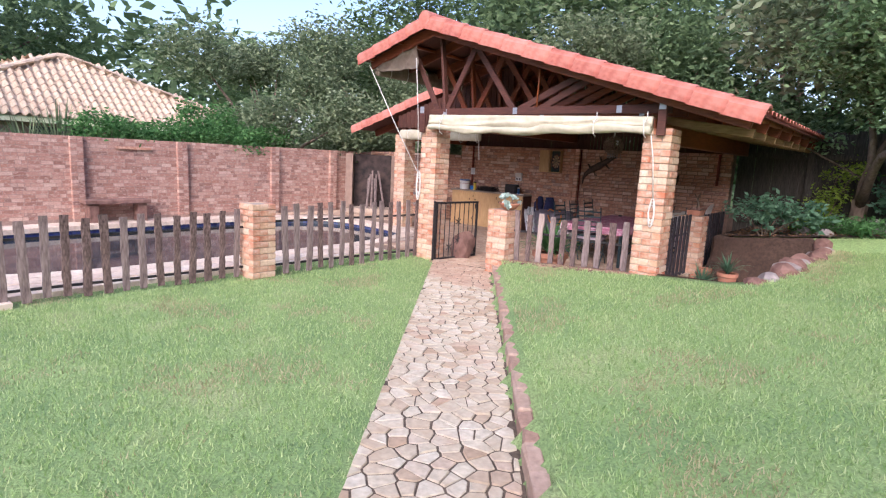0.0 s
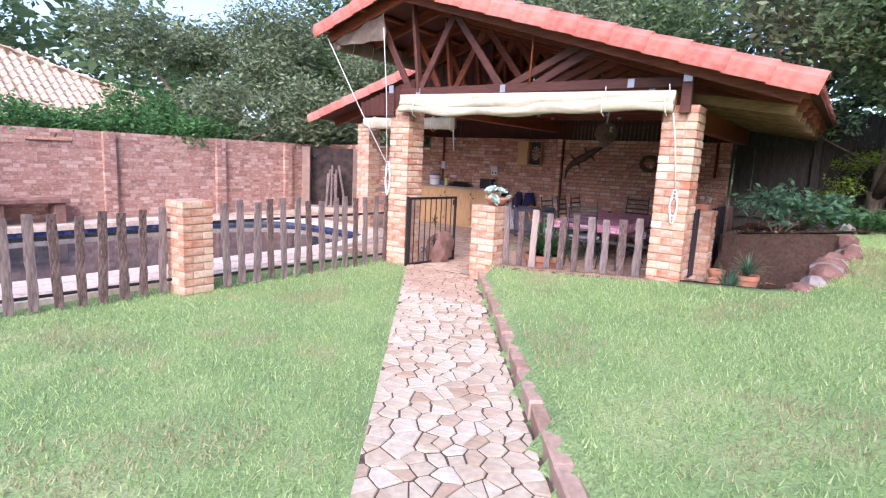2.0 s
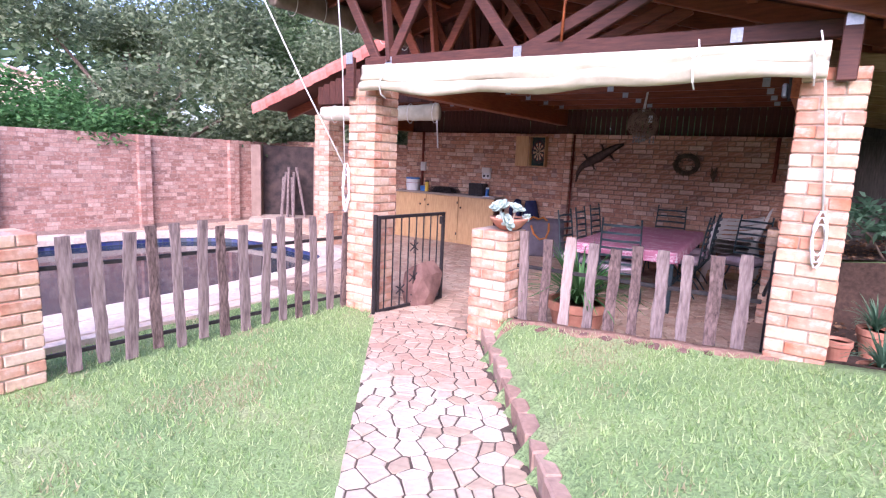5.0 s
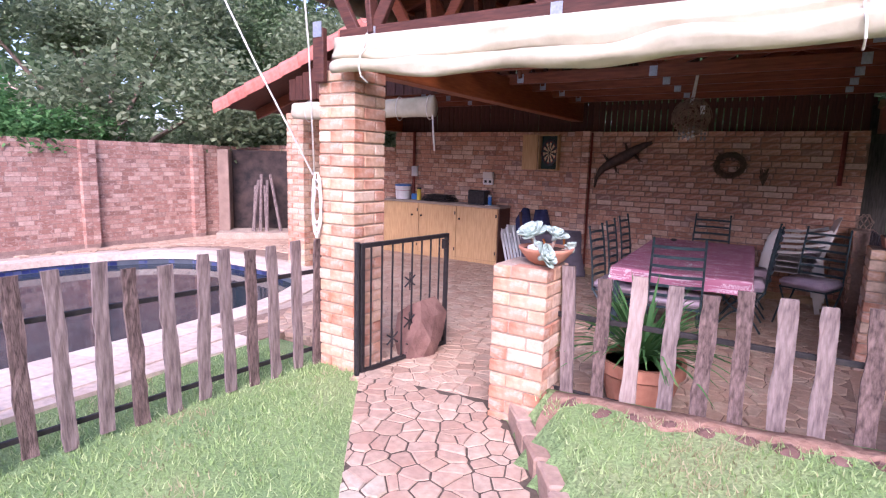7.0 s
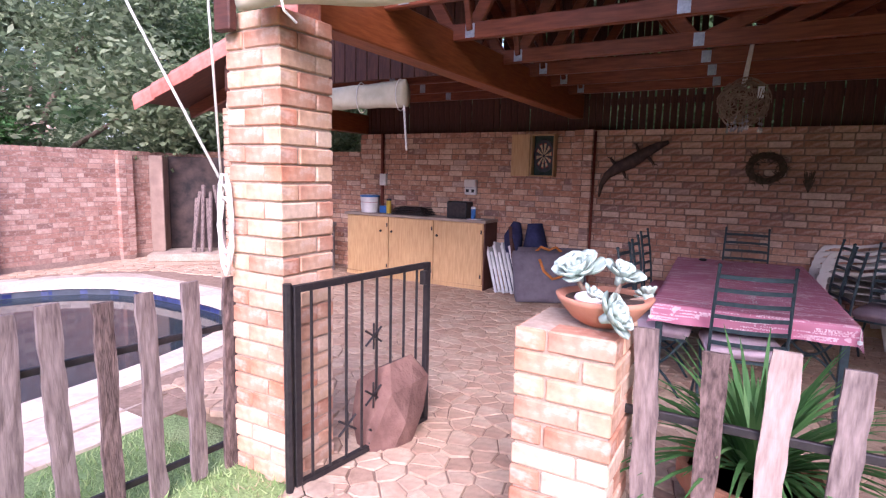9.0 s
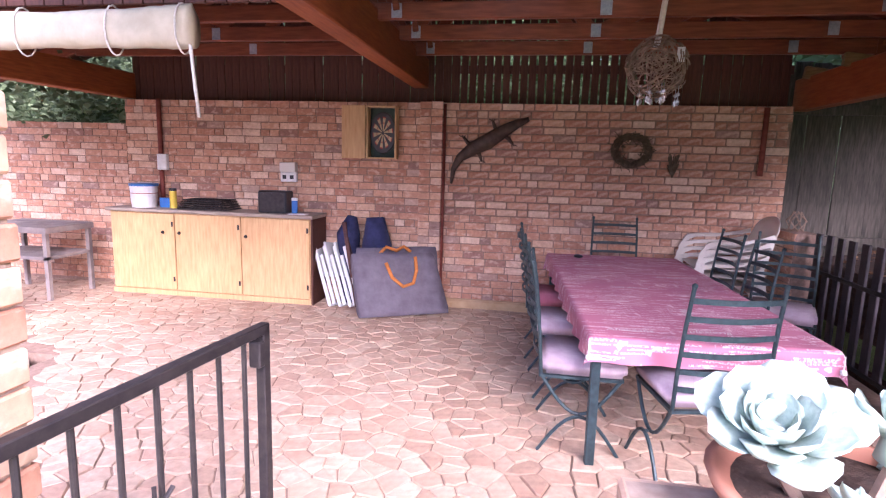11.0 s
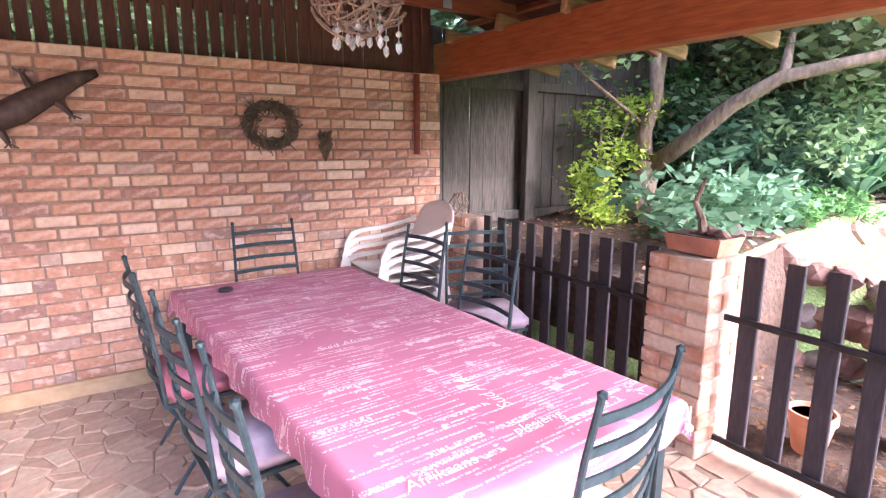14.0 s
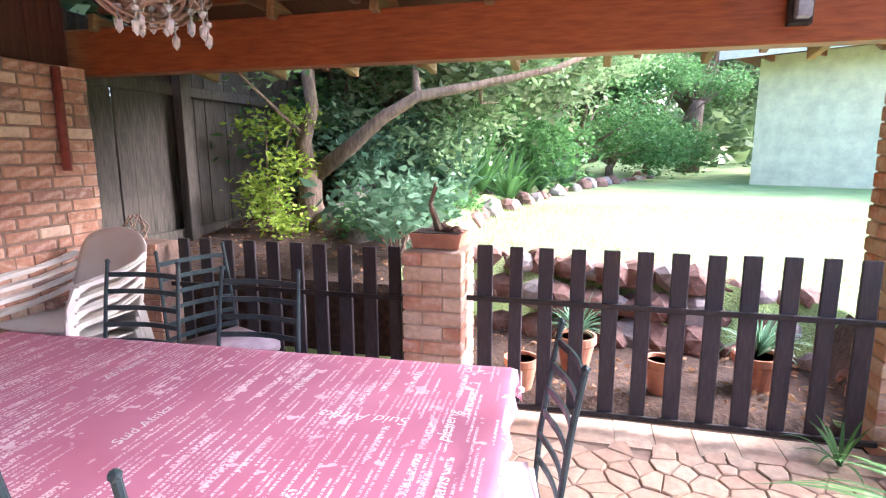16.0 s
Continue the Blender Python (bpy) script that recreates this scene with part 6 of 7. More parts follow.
for x in (-0.41, 0.38):
    for y in (-0.26, 0.26):
        part("leg", abox(x - 0.02, y - 0.02, 0, x + 0.02, y + 0.02, 0.66), m_rock_grey, tl)
lampt = thing("wall_lamp", "small dark lantern fixed to the side beam", "lamp", (3.235, 0.95, 2.06))
part("bracket", abox(-0.05, -0.05, 0.0, 0.0, 0.05, 0.16, bev=0.006), m_iron, lampt)
part("glass", abox(-0.09, -0.035, 0.02, -0.05, 0.035, 0.12, bev=0.01), m_plate, lampt)
# wire plant holder standing on the stub wall; it gives no light
plant_holder = thing("hanging_lantern", "small rusty wire plant holder on the stub wall", "lantern", (3.22, 4.68, 0.937))
bm = bmesh.new()
for k in range(26):
    a = k * 0.9
    tube(bm, [(0.06 * math.cos(a), 0.06 * math.sin(a), 0.0), (0.08 * math.cos(a + 1), 0.08 * math.sin(a + 1), 0.09), (0.03 * math.cos(a + 2), 0.03 * math.sin(a + 2), 0.17)], 0.005, 4)
part("wire_basket", bm, m_twig, plant_holder)
# ---- foliage ----
def leaf_cloud(name, pts, size, mat, parent, seed, long=1.9, flat=0.5):
    """One diamond leaf at each point, turned at random."""
    g = np.random.default_rng(seed)
    pts = np.asarray(pts)
    n = len(pts)
    d = g.normal(size=(n, 3)) * (1, 1, flat)
    d /= np.linalg.norm(d, axis=1)[:, None]
    u = np.cross(d, g.normal(size=(n, 3)))
    u /= np.linalg.norm(u, axis=1)[:, None]
    s = size * g.uniform(0.6, 1.25, n)[:, None]
    fold = np.cross(d, u) * s * 0.12
    v = np.stack([pts, pts + d * s * long * 0.45 + u * s * 0.42 + fold, pts + d * s * long, pts + d * s * long * 0.45 - u * s * 0.42 + fold], 1).reshape(-1, 3)
    f = np.arange(4 * n).reshape(-1, 4)
    ob = bulk(name, v, f, mat, parent, smooth=True)
    ob["kind"] = "stuff"
    return ob


def clumps(blobs, n, seed, clump=0.22, per=26):
    """Points in clumps near the skin of ellipsoids: leaves sit at twig ends, with gaps between."""
    g = np.random.default_rng(seed)
    blobs = np.asarray(blobs, dtype=float)
    k = max(1, n // per)
    w = blobs[:, 3] * blobs[:, 4] + blobs[:, 4] * blobs[:, 5]
    pick = g.choice(len(blobs), k, p=w / w.sum())
    d = g.normal(size=(k, 3))
    d /= np.linalg.norm(d, axis=1)[:, None]
    rad = g.uniform(0.55, 1.08, k)[:, None]
    c = blobs[pick, :3] + d * rad * blobs[pick, 3:]
    p = np.repeat(c, per, 0) + g.normal(size=(k * per, 3)) * clump * (1, 1, 0.7)
    return p


def tree(label, h, seed, n, size, mat, wide=0.42, bare=0.3, name="tree"):
    """Trunk, limbs to each leafy mass, and the crown."""
    r = random.Random(seed)
    t = thing(name, label, "tree", (0, 0, 0), group="garden trees")
    blobs = []
    bm = bmesh.new()
    z1 = h * bare
    tube(bm, [(0, 0, -0.4), (r.uniform(-0.1, 0.1), r.uniform(-0.1, 0.1), z1 * 0.6), (r.uniform(-0.2, 0.2), r.uniform(-0.2, 0.2), z1)], [h * 0.035, h * 0.026, h * 0.022], 8)
    part("trunk", bm, m_bark, t, smooth=True)
    for k in range(11):
        a = k * 2.4 + r.uniform(-0.4, 0.4)
        q = h * wide * r.uniform(0.35, 1.0)
        z = h * r.uniform(bare + 0.05, 0.93)
        q *= 1.15 - 0.5 * abs(z / h - 0.55)
        s = h * r.uniform(0.13, 0.2)
        blobs.append((q * math.cos(a), q * math.sin(a), z, s, s, s * 0.75))
        bm = bmesh.new()
        p = Vector(blobs[-1][:3])
        tube(bm, [(0, 0, z1 * 0.85), (p.x * 0.45, p.y * 0.45, z1 + (z - z1) * 0.55), p], [h * 0.014, h * 0.009, 0.012], 6)
        part("limb", bm, m_bark, t, smooth=True)
    c = leaf_cloud("crown", clumps(blobs, n, seed, 0.045 * h), size, mat, t, seed)
    return t


T1 = tree("broad dark green garden tree", 7.5, 41, 22000, 0.1, m_leaf)
T2 = tree("grey-green olive-like garden tree", 5.5, 42, 29000, 0.075, m_leaf_grey, 0.5, 0.18)
T3 = tree("tall leafy green tree behind the wall", 10.0, 43, 22000, 0.135, m_leaf, 0.4, 0.2)
T4 = tree("bright green leafy shrub tree", 4.2, 44, 15000, 0.065, m_leaf_bright, 0.5, 0.12)
place = {0: (T1, [(-11.5, -8.5), (-10.6, 9.0), (1.5, 9.0), (14, 7.0), (9.6, 5.0), (17.5, 4.5)]),
         1: (T2, [(-9.9, 3.2), (-9.0, 7.0), (7.9, 4.35), (-5.2, 7.6), (-2.2, 7.8), (8.5, 6.6), (-9.4, 9.5)]),
         2: (T3, [(-11.5, 13.5), (-4, 12), (3, 12.5), (8, 10.5), (13, 11), (19, 8), (23, 3), (-27, -3), (-25, -10), (-29, -16), (21, -1.5), (26, 9)]),
         3: (T4, [(-10.5, -9.5), (10.5, 4.6), (12.5, 3.4), (15.0, 2.2), (17.5, 1.2), (19.0, 0.0), (7.3, 5.2), (-8.7, -13)])}
r = random.Random(51)
for base, spots in place.values():
    for i, (x, y) in enumerate(spots):
        s = r.uniform(0.88, 1.12)
        m = pose(x, y, ground_z(x, y) - 0.05, 0, 0, r.uniform(0, 360)) @ Matrix.Diagonal((s, s, s, 1))
        if i == 0:
            base.matrix_basis = m
        else:
            copy_thing(base, m)

# far woods all round, as one mass
g = np.random.default_rng(61)
far = []
for k in range(130):
    a = 2 * math.pi * k / 130
    q = 38 + 9 * math.sin(k * 1.7)
    far.append((q * math.cos(a), q * math.sin(a), g.uniform(1, 7), 4.5, 4.5, 3.8))
fw = leaf_cloud("far_woods", clumps(far, 60000, 62, 0.8, 20), 0.5, m_leaf, None, 63)
tagged(fw, "dense green woods in the distance", "woods", kind="stuff")

# the forked tree in the rockery bed
ft = thing("forked_tree", "pale-barked forked garden tree over the rockery", "tree", (5.23, 4.48, ground_z(5.23, 4.48)))
bm = bmesh.new()
tube(bm, [(0.03, 0.02, -0.2), (0.0, 0, 0.02), (-0.01, 0, 0.18), (0.0, 0, 0.36), (0.0, -0.02, 0.52)], [0.26, 0.17, 0.125, 0.115, 0.12], 12)
part("trunk", bm, m_bark, ft, smooth=True)
limbs = [([(0.0, 0.02, 0.44), (0.0, 0.05, 0.8), (0.06, -0.03, 1.1), (0.02, 0.0, 1.5), (-0.1, 0.1, 2.1), (-0.4, 0.1, 2.9)], 0.095),
         ([(0.0, -0.03, 0.44), (0.06, -0.4, 0.72), (0.13, -0.72, 1.0), (0.22, -1.05, 1.2), (0.5, -1.6, 1.32), (0.9, -2.3, 1.5), (1.4, -3.1, 1.9)], 0.085),
         ([(0.05, -0.03, 1.1), (0.3, 0.1, 1.7), (0.6, 0.1, 2.6), (1.0, 0.2, 3.6)], 0.05),
         ([(0.0, 0.05, 0.85), (-0.35, 0.1, 1.05), (-0.8, 0.15, 1.3), (-1.2, 0.1, 1.5)], 0.022),
         ([(0.22, -1.05, 1.2), (0.6, -0.9, 1.6), (1.2, -0.9, 2.4)], 0.045),
         ([(0.5, -1.6, 1.32), (1.1, -1.5, 1.2), (1.7, -1.6, 1.25)], 0.025)]
for l, q in limbs:
    bm = bmesh.new()
    n = len(l)
    tube(bm, l, [q * (1 - 0.75 * i / (n - 1)) for i in range(n)], 9)
    part("limb", bm, m_bark, ft, smooth=True)
cb_ = [(-0.1, 0.2, 2.7, 0.9, 0.9, 0.6), (1.5, 0.3, 3.4, 1.3, 1.2, 0.9), (2.2, -0.7, 2.6, 1.1, 1.0, 0.7), (3.7, -2.0, 1.9, 1.1, 1.1, 0.6), (2.8, -1.3, 1.6, 0.7, 0.6, 0.3), (0.7, -1.0, 2.8, 1.3, 1.2, 0.6), (-0.1, -1.4, 2.7, 0.9, 1.1, 0.6), (4.0, 0.4, 3.0, 1.5, 1.2, 0.8), (1.4, -0.2, 1.75, 0.6, 0.5, 0.3), (5.0, -1.3, 3.1, 1.4, 1.4, 0.9), (1.7, -2.2, 2.5, 1.3, 1.2, 0.6), (3.3, -2.8, 3.0, 1.5, 1.3, 1.0), (0.7, -0.3, 4.0, 1.6, 1.5, 1.0), (3.0, -0.8, 4.4, 1.8, 1.6, 1.1), (4.8, -2.8, 2.6, 1.3, 1.2, 0.8), (0.5, -2.4, 3.5, 1.1, 1.1, 0.7), (0.3, -0.5, 1.95, 0.8, 0.7, 0.25), (1.0, -1.9, 1.75, 0.7, 0.7, 0.28), (-0.7, 0.1, 1.5, 0.4, 0.3, 0.16), (1.1, -0.9, 0.75, 0.5, 0.4, 0.3), (1.7, -1.2, 1.05, 0.5, 0.5, 0.3), (0.8, -0.2, 0.85, 0.4, 0.35, 0.3), (1.5, 0.1, 1.2, 0.6, 0.4, 0.5), (2.4, -0.6, 1.2, 0.6, 0.5, 0.45)]
leaf_cloud("crown", clumps(cb_, 60000, 71, 0.15), 0.052, m_leaf_mid, ft, 72)


def shrub(label, x, y, blobs, n, size, mat, seed, cl=0.09, z=None, name="shrub"):
    t = thing(name, label, "shrub", (x, y, ground_z(x, y) if z is None else z), group="garden shrubs")
    bm = bmesh.new()
    for b in blobs:
        tube(bm, [(0, 0, -0.05), (b[0] * 0.5, b[1] * 0.5, b[2] * 0.6), b[:3]], [0.014, 0.01, 0.005], 5)
    part("stems", bm, m_bark, t)
    leaf_cloud("foliage", clumps(blobs, n, seed, cl), size, mat, t, seed + 1)
    return t


shrub("lime-green leafy shrub over the fence", 4.75, 4.65, [(0, 0, 0.25, 0.16, 0.2, 0.14), (-0.08, 0, 0.45, 0.2, 0.2, 0.13), (0.05, -0.1, 0.62, 0.2, 0.22, 0.12), (0.1, 0.05, 0.95, 0.24, 0.24, 0.09), (0.35, -0.1, 1.05, 0.2, 0.2, 0.1), (-0.15, -0.25, 0.12, 0.14, 0.14, 0.08)], 1700, 0.036, m_leaf_lime, 81)
shrub("bright green ferny groundcover by the trunk", 5.0, 3.75, [(0, 0, 0.15, 0.3, 0.3, 0.14), (0.35, -0.15, 0.12, 0.3, 0.25, 0.12), (-0.3, -0.1, 0.1, 0.25, 0.25, 0.1)], 3000, 0.028, m_leaf_bright, 82, 0.06)
shrub("blue-green round-leaved shrub in the bed", 6.4, 4.0, [(0, 0, 0.5, 0.5, 0.4, 0.32), (0.5, 0.1, 0.65, 0.5, 0.4, 0.35), (-0.5, 0.1, 0.45, 0.4, 0.35, 0.28), (0.2, -0.3, 0.25, 0.5, 0.3, 0.22)], 2600, 0.06, m_leaf_blue, 83)
shrub("blue-green round-leaved shrub in the bed", 7.7, 3.7, [(0, 0, 0.5, 0.5, 0.4, 0.32), (0.5, 0.1, 0.65, 0.5, 0.4, 0.35), (-0.5, 0.1, 0.45, 0.4, 0.35, 0.28), (0.2, -0.3, 0.2, 0.5, 0.3, 0.2)], 2600, 0.06, m_leaf_blue, 84)
shrub("broad-leaved shrub reaching over the clay trough", 4.15, 3.2, [(0.1, 0, 0.3, 0.25, 0.22, 0.14), (0.3, -0.1, 0.5, 0.28, 0.25, 0.14), (-0.1, 0.15, 0.45, 0.25, 0.22, 0.16), (0.55, -0.05, 0.38, 0.25, 0.22, 0.16), (-0.35, -0.1, 0.4, 0.18, 0.18, 0.1)], 900, 0.058, m_leaf_blue, 85, 0.09)
shrub("low green groundcover in the rockery", 5.5, 3.3, [(0, 0, 0.12, 0.35, 0.25, 0.1), (0.6, -0.1, 0.12, 0.35, 0.25, 0.1)], 1500, 0.035, m_leaf_bright, 86, 0.06)
shrub("dark leafy shrubs beside the timber fence", 6.3, 5.0, [(0, 0, 0.6, 0.6, 0.25, 0.5), (1.0, 0, 0.8, 0.7, 0.3, 0.6), (2.2, 0, 0.9, 0.8, 0.4, 0.7), (3.4, -0.2, 0.9, 0.8, 0.5, 0.8)], 6000, 0.07, m_leaf, 87, 0.12)
shrub("green creeper spilling over the boundary wall", -7.6, -0.2, [(0, y, 1.9, 0.5, 0.5, 0.3) for y in (-2.2, -1.5, -0.7, 0.2, 1.1, 2.0)] + [(0.3, 1.0, 1.75, 0.3, 0.5, 0.25), (-0.4, 0.4, 2.3, 0.5, 0.8, 0.35)], 9000, 0.06, m_leaf_bright, 88, 0.12, z=0.0, name="creeper")


def spiky(label, x, y, n, l, mat, seed, w=0.03, spread=0.7, z=None, group="spiky plants"):
    t = thing("strap_plant", label, "plant", (x, y, ground_z(x, y) if z is None else z), group=group)
    straps(t, n, l, seed, mat, w, spread, 0.0)
    return t


for i, (x, y) in enumerate(((8.9, 3.3), (9.7, 3.2), (10.4, 2.9), (11.2, 2.7), (8.2, 2.95), (12.2, 2.3), (7.2, 3.15), (6.7, 3.3))):
    spiky("clump of broad strap-leaved plants in the bed", x, y, 46, 1.1, m_leaf_blue if i % 2 else m_leaf_bright, 90 + i, 0.035, 0.75)
for i, (x, y, l) in enumerate(((-8.4, -2.9, 1.7), (-8.3, -3.5, 1.4), (-8.7, -4.2, 1.5))):
    spiky("pale yellow-green spiky dracaena behind the wall", x, y, 120, l, m_leaf_grey, 110 + i, 0.022, 0.55, 0.9)
spiky("strap-leaved lily beside the tall pillar", 3.12, 0.6, 14, 0.32, m_leaf_bright, 120, 0.009, 0.9, 0.0)

# ---- soil beds ----
def patch(name, label, x0, x1, y0, y1, lift, mat, step=0.16):
    xs, ys = np.arange(x0, x1 + 1e-6, step), np.arange(y0, y1 + 1e-6, step)
    v = [(x, y, ground_z(x, y) + lift - (max(0.0, -y - 0.02 + 0.16 * noise.noise(Vector((x * 2.6, 0, 5)))) * 0.5 if name == "soil_strip" else 0.0) - (0.3 if name == "soil_pit" and x > pit_edge(y) else 0.0) + 0.02 * noise.noise(Vector((x * 4, y * 4, 3)))) for y in ys for x in xs]
    n = len(xs)
    f = [(j * n + i, j * n + i + 1, (j + 1) * n + i + 1, (j + 1) * n + i) for j in range(len(ys) - 1) for i in range(n - 1)]
    return tagged(bulk(name, v, f, mat, smooth=True), label, "soil", kind="structure")


patch("soil_bed", "brown leaf-strewn soil of the rockery bed", 3.62, 12.0, 3.1, 5.26, 0.03, m_soil)
patch("soil_pit", "bare dark soil beside the lapa", 3.4, 5.0, 0.12, 3.1, 0.015, m_soil)
patch("soil_strip", "bare red soil at the foot of the fence", 1.5, 3.4, -0.26, 0.16, 0.012, m_earth, 0.07)
verge_bed = new("soil_verge", mesh_of("soil_verge", abox(3.33, 2.84, -0.14, 3.5, 5.25, 0.02, bev=0.02), m_soil))
tagged(verge_bed, "dark soil under the side fence", "soil", kind="structure")
bank = new("soil_bank", mesh_of("soil_bank", abox(3.48, 2.92, -0.1, 3.72, 5.25, 0.66, bev=0.05), m_soil))
tagged(bank, "dark soil bank behind the side fence", "soil", kind="structure")
g = np.random.default_rng(131)
lit = np.stack([g.uniform(3.5, 7.5, 2600), g.uniform(0.3, 5.2, 2600), np.zeros(2600)], 1)
lit = np.array([(x, y, ground_z(x, y) + 0.045) for x, y, _ in lit if (y > 3.1 or x < pit_edge(y) - 0.1)])
m_litter = leafy("dry_leaf", (0.12, 0.06, 0.03), (0.2, 0.11, 0.06), (0.32, 0.2, 0.11), 0.8)
tagged(leaf_cloud("leaf_litter", lit, 0.03, m_litter, None, 132, flat=0.1), "dry fallen leaves on the soil", "leaves", kind="stuff")

# ---- timber boundary fence ----
tfn = thing("timber_fence", "tall weathered grey board fence behind the garden bed", "fence", (3.2, 5.32, 0.0), kind="structure")
r = random.Random(141)
boards = [mesh_of("board", abox(-0.0742, -0.011, 0, 0.0742, 0.011, 2.35, bev=0.003), m_grey_fence) for _ in range(2)]
for i, x in enumerate(np.arange(0.05, 11.0, 0.15)):
    shared("board", boards[i % 2], tfn, pose(x, r.uniform(-0.008, 0.008), 0.1 + r.uniform(-0.05, 0.05), 0, r.uniform(-0.22, 0.22), 0))
for z in (0.75, 1.98):
    part("rail", abox(0, -0.075, z, 11.0, -0.012, z + 0.09, bev=0.004), m_grey_fence, tfn)
for x in (1.2, 3.4, 5.6, 7.8, 10.0):
    part("post", abox(x - 0.06, -0.16, 0, x + 0.06, -0.076, 2.5, bev=0.006), m_grey_fence, tfn)

# ---- houses ----
def tiled_roof(name, corners, ridge, mat, parent, wide=0.27, deep=0.36):
    """A hip roof of overlapping barrel tiles over a rectangle of eave corners and a ridge."""
    (x0, y0), (x1, y1), z0 = corners
    (ra, rb, rz) = ridge
    planes = [((x1, y0, z0), (x1, y1, z0), rb, ra), ((x0, y1, z0), (x0, y0, z0), ra, rb), ((x0, y0, z0), (x1, y0, z0), ra, ra), ((x1, y1, z0), (x0, y1, z0), rb, rb)]
    v, f = [], []
    for a, b, c, d in planes:
        a, b, c, d = Vector(a), Vector(b), Vector((*c, rz)), Vector((*d, rz))
        L = (b - a).length
        u = (b - a) / L
        sd, sc = (d - a).dot(u), (c - a).dot(u)
        rise = d - a - u * sd
        up = u.cross(rise).normalized()
        if up.z < 0:
            up.negate()
        H = rise.length
        rise = rise / H
        for j in range(int(H / deep) + 1):
            e0, e1 = j * deep, min((j + 1) * deep + 0.04, H)
            lo, hi = sd * (e0 / H), L + (sc - L) * (e0 / H)
            for i in range(int(L / wide) + 1):
                s0 = i * wide
                if s0 + wide < lo or s0 > hi:
                    continue
                o = len(v)
                for e, lift in ((e0, 0.07), (e1, 0.035)):
                    for k in range(7):
                        q = k / 6
                        v.append(a + u * (s0 + wide * q) + rise * e + up * (lift + 0.065 * math.sin(math.pi * 2 * q)))
                for k in range(7):
                    v.append(v[o + k] - up * 0.03)
                f += [(o + k, o + k + 1, o + 8 + k, o + 7 + k) for k in range(6)] + [(o + 14 + k, o + 15 + k, o + k + 1, o + k) for k in range(6)]
        o = len(v)
        v += [a, b, c + u * 0.01, d]
        f.append((o, o + 1, o + 2, o + 3))
    return bulk(name, v, f, mat, parent, smooth=False)


nh = thing("neighbour_house", "neighbouring house with a cream barrel-tiled hip roof", "house", (0, 0, 0))
part("wall", abox(-21.6, -5.1, 0, -16.4, 6.4, 2.2), m_braai, nh)
tiled_roof("roof", ((-22.0, -5.5), (-16.0, 6.8), 2.3), ((-19.0, 0.0), (-19.0, 0.35), 4.6), m_cream_tile, nh)
part("fascia", abox(-16.12, -5.5, 2.12, -16.04, 6.8, 2.3), m_plaster, nh)
part("fascia", abox(-22.0, 6.72, 2.12, -16.12, 6.8, 2.3), m_plaster, nh)
for y in (-1.6, 1.8):
    w = part("window", abox(-16.42, y, 0.9, -16.35, y + 1.5, 2.0), m_black, nh)
    part("frame", abox(-16.36, y - 0.06, 0.84, -16.32, y + 1.56, 0.9), m_white_paint, w)
bm = bmesh.new()
tube(bm, [(-19, 0.0, 4.65), (-19, 0.35, 4.65)], 0.12, 8)
for y0, y1 in ((0.0, -5.5), (0.35, 6.8)):
    for x in (-16.0, -22.0):
        tube(bm, [(-19, y0, 4.65), (x, y1, 2.38)], 0.11, 8)
part("ridge_tiles", bm, m_cream_tile, nh)

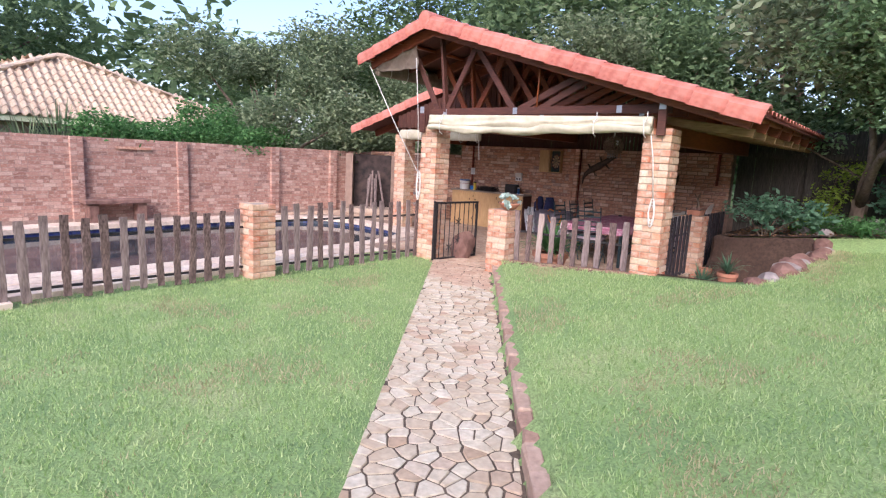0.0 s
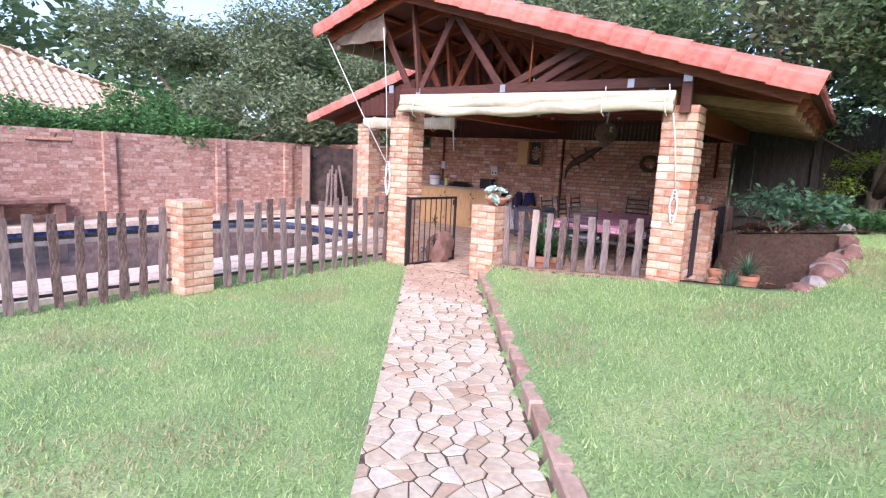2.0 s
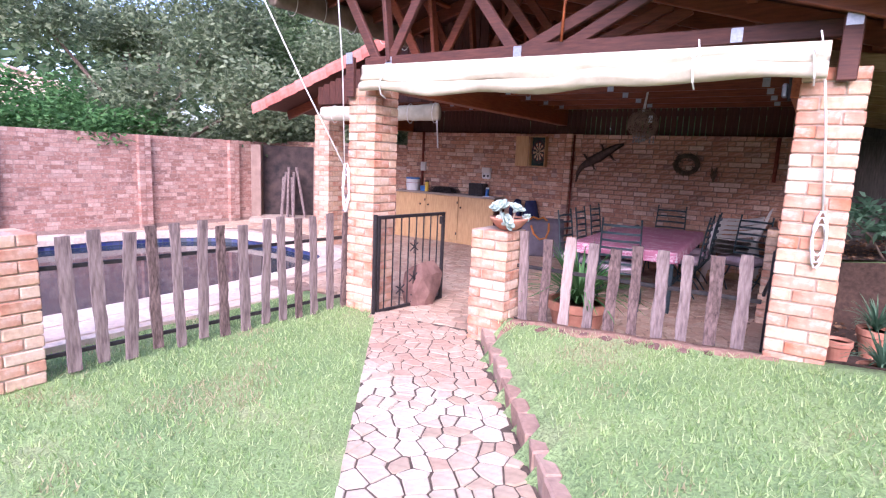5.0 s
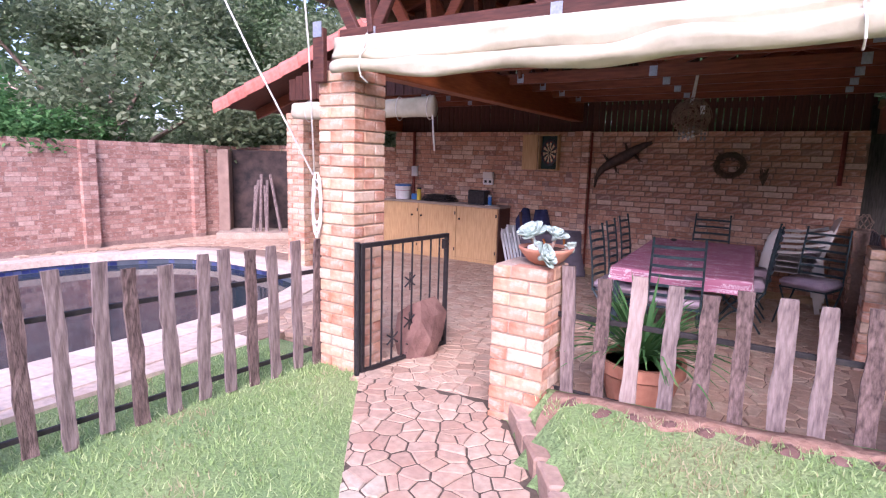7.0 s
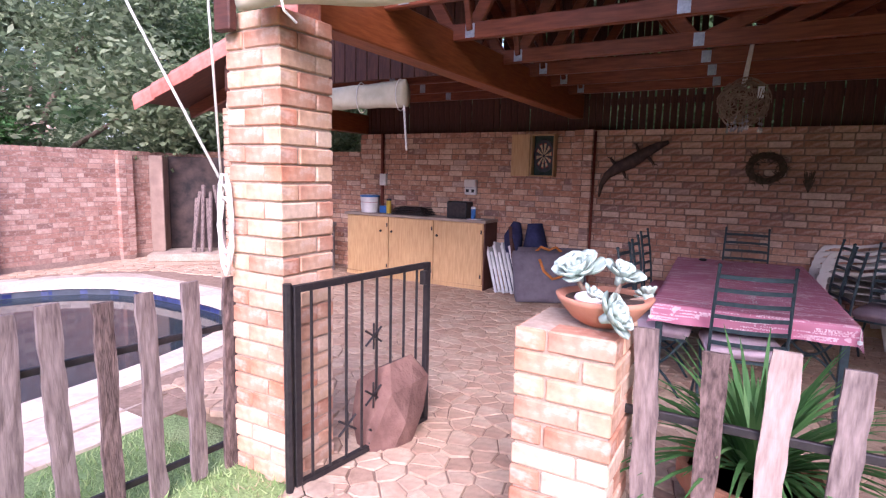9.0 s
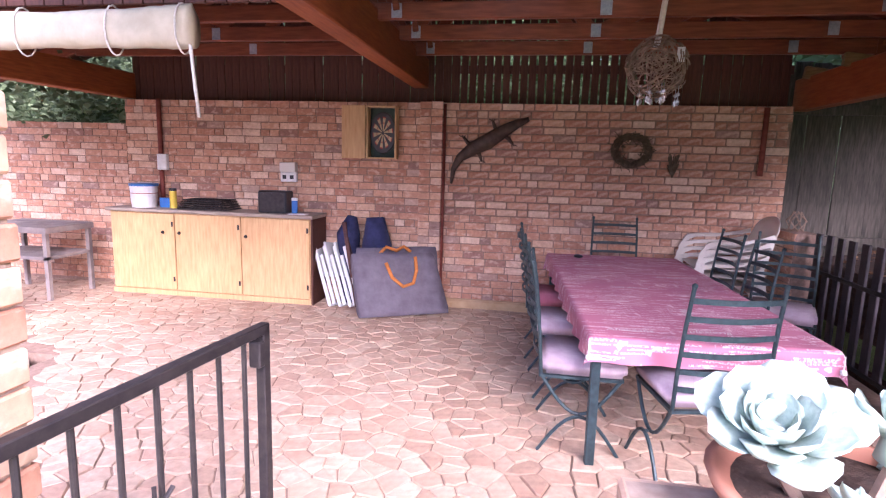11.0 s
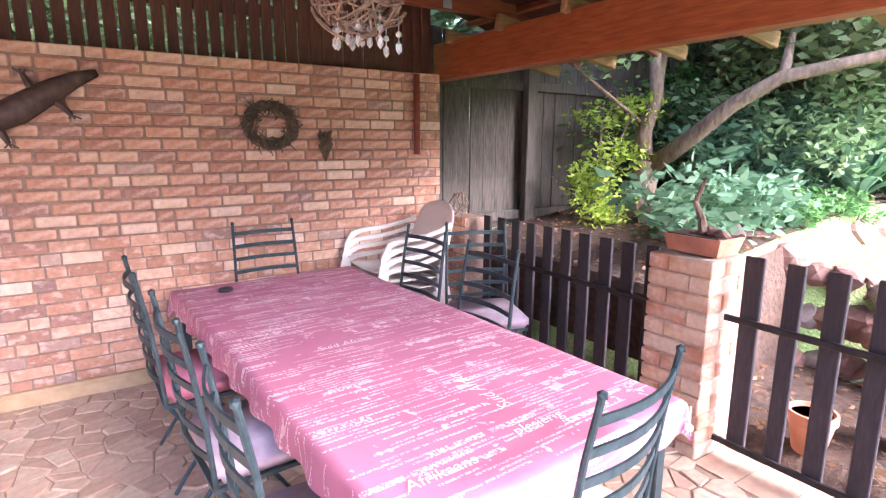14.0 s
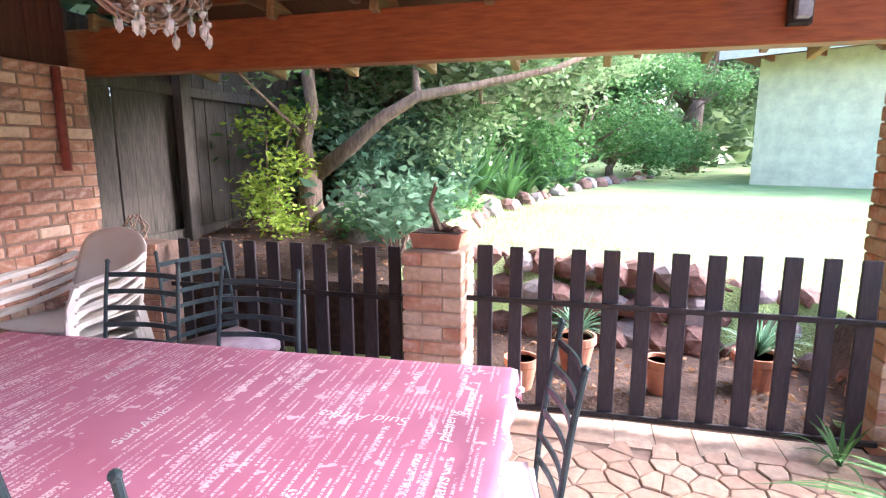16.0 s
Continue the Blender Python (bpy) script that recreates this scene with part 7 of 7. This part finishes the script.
gh = thing("green_house", "house with a pale green plastered wall and timber eaves", "house", (14.2, -1.75, 0.55), turn=-121)
part("wall", abox(0, -0.0, -0.4, 11.0, 8.0, 2.95), m_plaster, gh)
part("plinth", abox(-0.02, -0.025, -0.4, 11.02, 0.0, 0.0), m_mortar, gh)
part("roof", abox(-0.6, -0.75, 2.98, 11.6, 8.6, 3.1), m_roof_i, gh)
part("fascia", abox(-0.6, -0.78, 2.86, 11.6, -0.75, 3.08), m_white, gh)
for i in range(12):
    part("eave_bearer", abox(0.2 + i * 0.95, -0.74, 2.82, 0.27 + i * 0.95, 0.0, 2.95), m_redwood, gh)

# ---- grass blades ----
g = np.random.default_rng(151)
N_G = 210000
xy = np.stack([g.uniform(-1.4, 8.5, N_G), g.uniform(-8.2, 3.3, N_G)], 1)
nn = 0.792 * xy[:, 0] + 0.61 * xy[:, 1]
left = (nn < 0.03) & (xy[:, 1] < 0.05) & (xy[:, 0] > -1.15)
right = (nn > 1.09) & ((xy[:, 1] < -0.02) | ((xy[:, 0] > 4.52 + 0.33 * np.clip(xy[:, 1], 0, 1) + 0.05 * xy[:, 1]) & (xy[:, 1] < 3.0)))
back = (xy[:, 0] > -1.15) & (xy[:, 0] < -0.35) & (xy[:, 1] < 0.05) & (xy[:, 1] > -6)
xy = xy[left | right | back]
keep = np.array([noise.noise(Vector((x * 1.1, y * 1.1, 7))) + 0.55 * noise.noise(Vector((x * 3.7, y * 3.7, 9))) for x, y in xy])
dry = keep > 0.3 + g.normal(0, 0.12, len(keep))
base_z = np.array([ground_z(x, y) + 0.004 for x, y in xy])
m_grass_dry = leafy("dry_grass_blade", (0.24, 0.24, 0.11), (0.4, 0.37, 0.2), (0.54, 0.48, 0.29), 0.8)
for nm, sel, mt, lab in (("grass", ~dry, m_grass, "short green lawn grass"), ("dry_grass", dry, m_grass_dry, "dry straw-coloured grass in the lawn")):
    p = np.concatenate([xy[sel], base_z[sel][:, None]], 1)
    n = len(p)
    a = g.uniform(0, 2 * np.pi, n)
    side = np.stack([np.cos(a), np.sin(a), np.zeros(n)], 1) * g.uniform(0.003, 0.0055, n)[:, None]
    tip = np.stack([g.normal(0, 0.016, n), g.normal(0, 0.016, n), g.uniform(0.018, 0.045, n)], 1)
    v = np.stack([p - side, p + side, p + tip], 1).reshape(-1, 3)
    tagged(bulk(nm, v, np.arange(3 * n).reshape(-1, 3), mt), lab, "grass", kind="stuff")
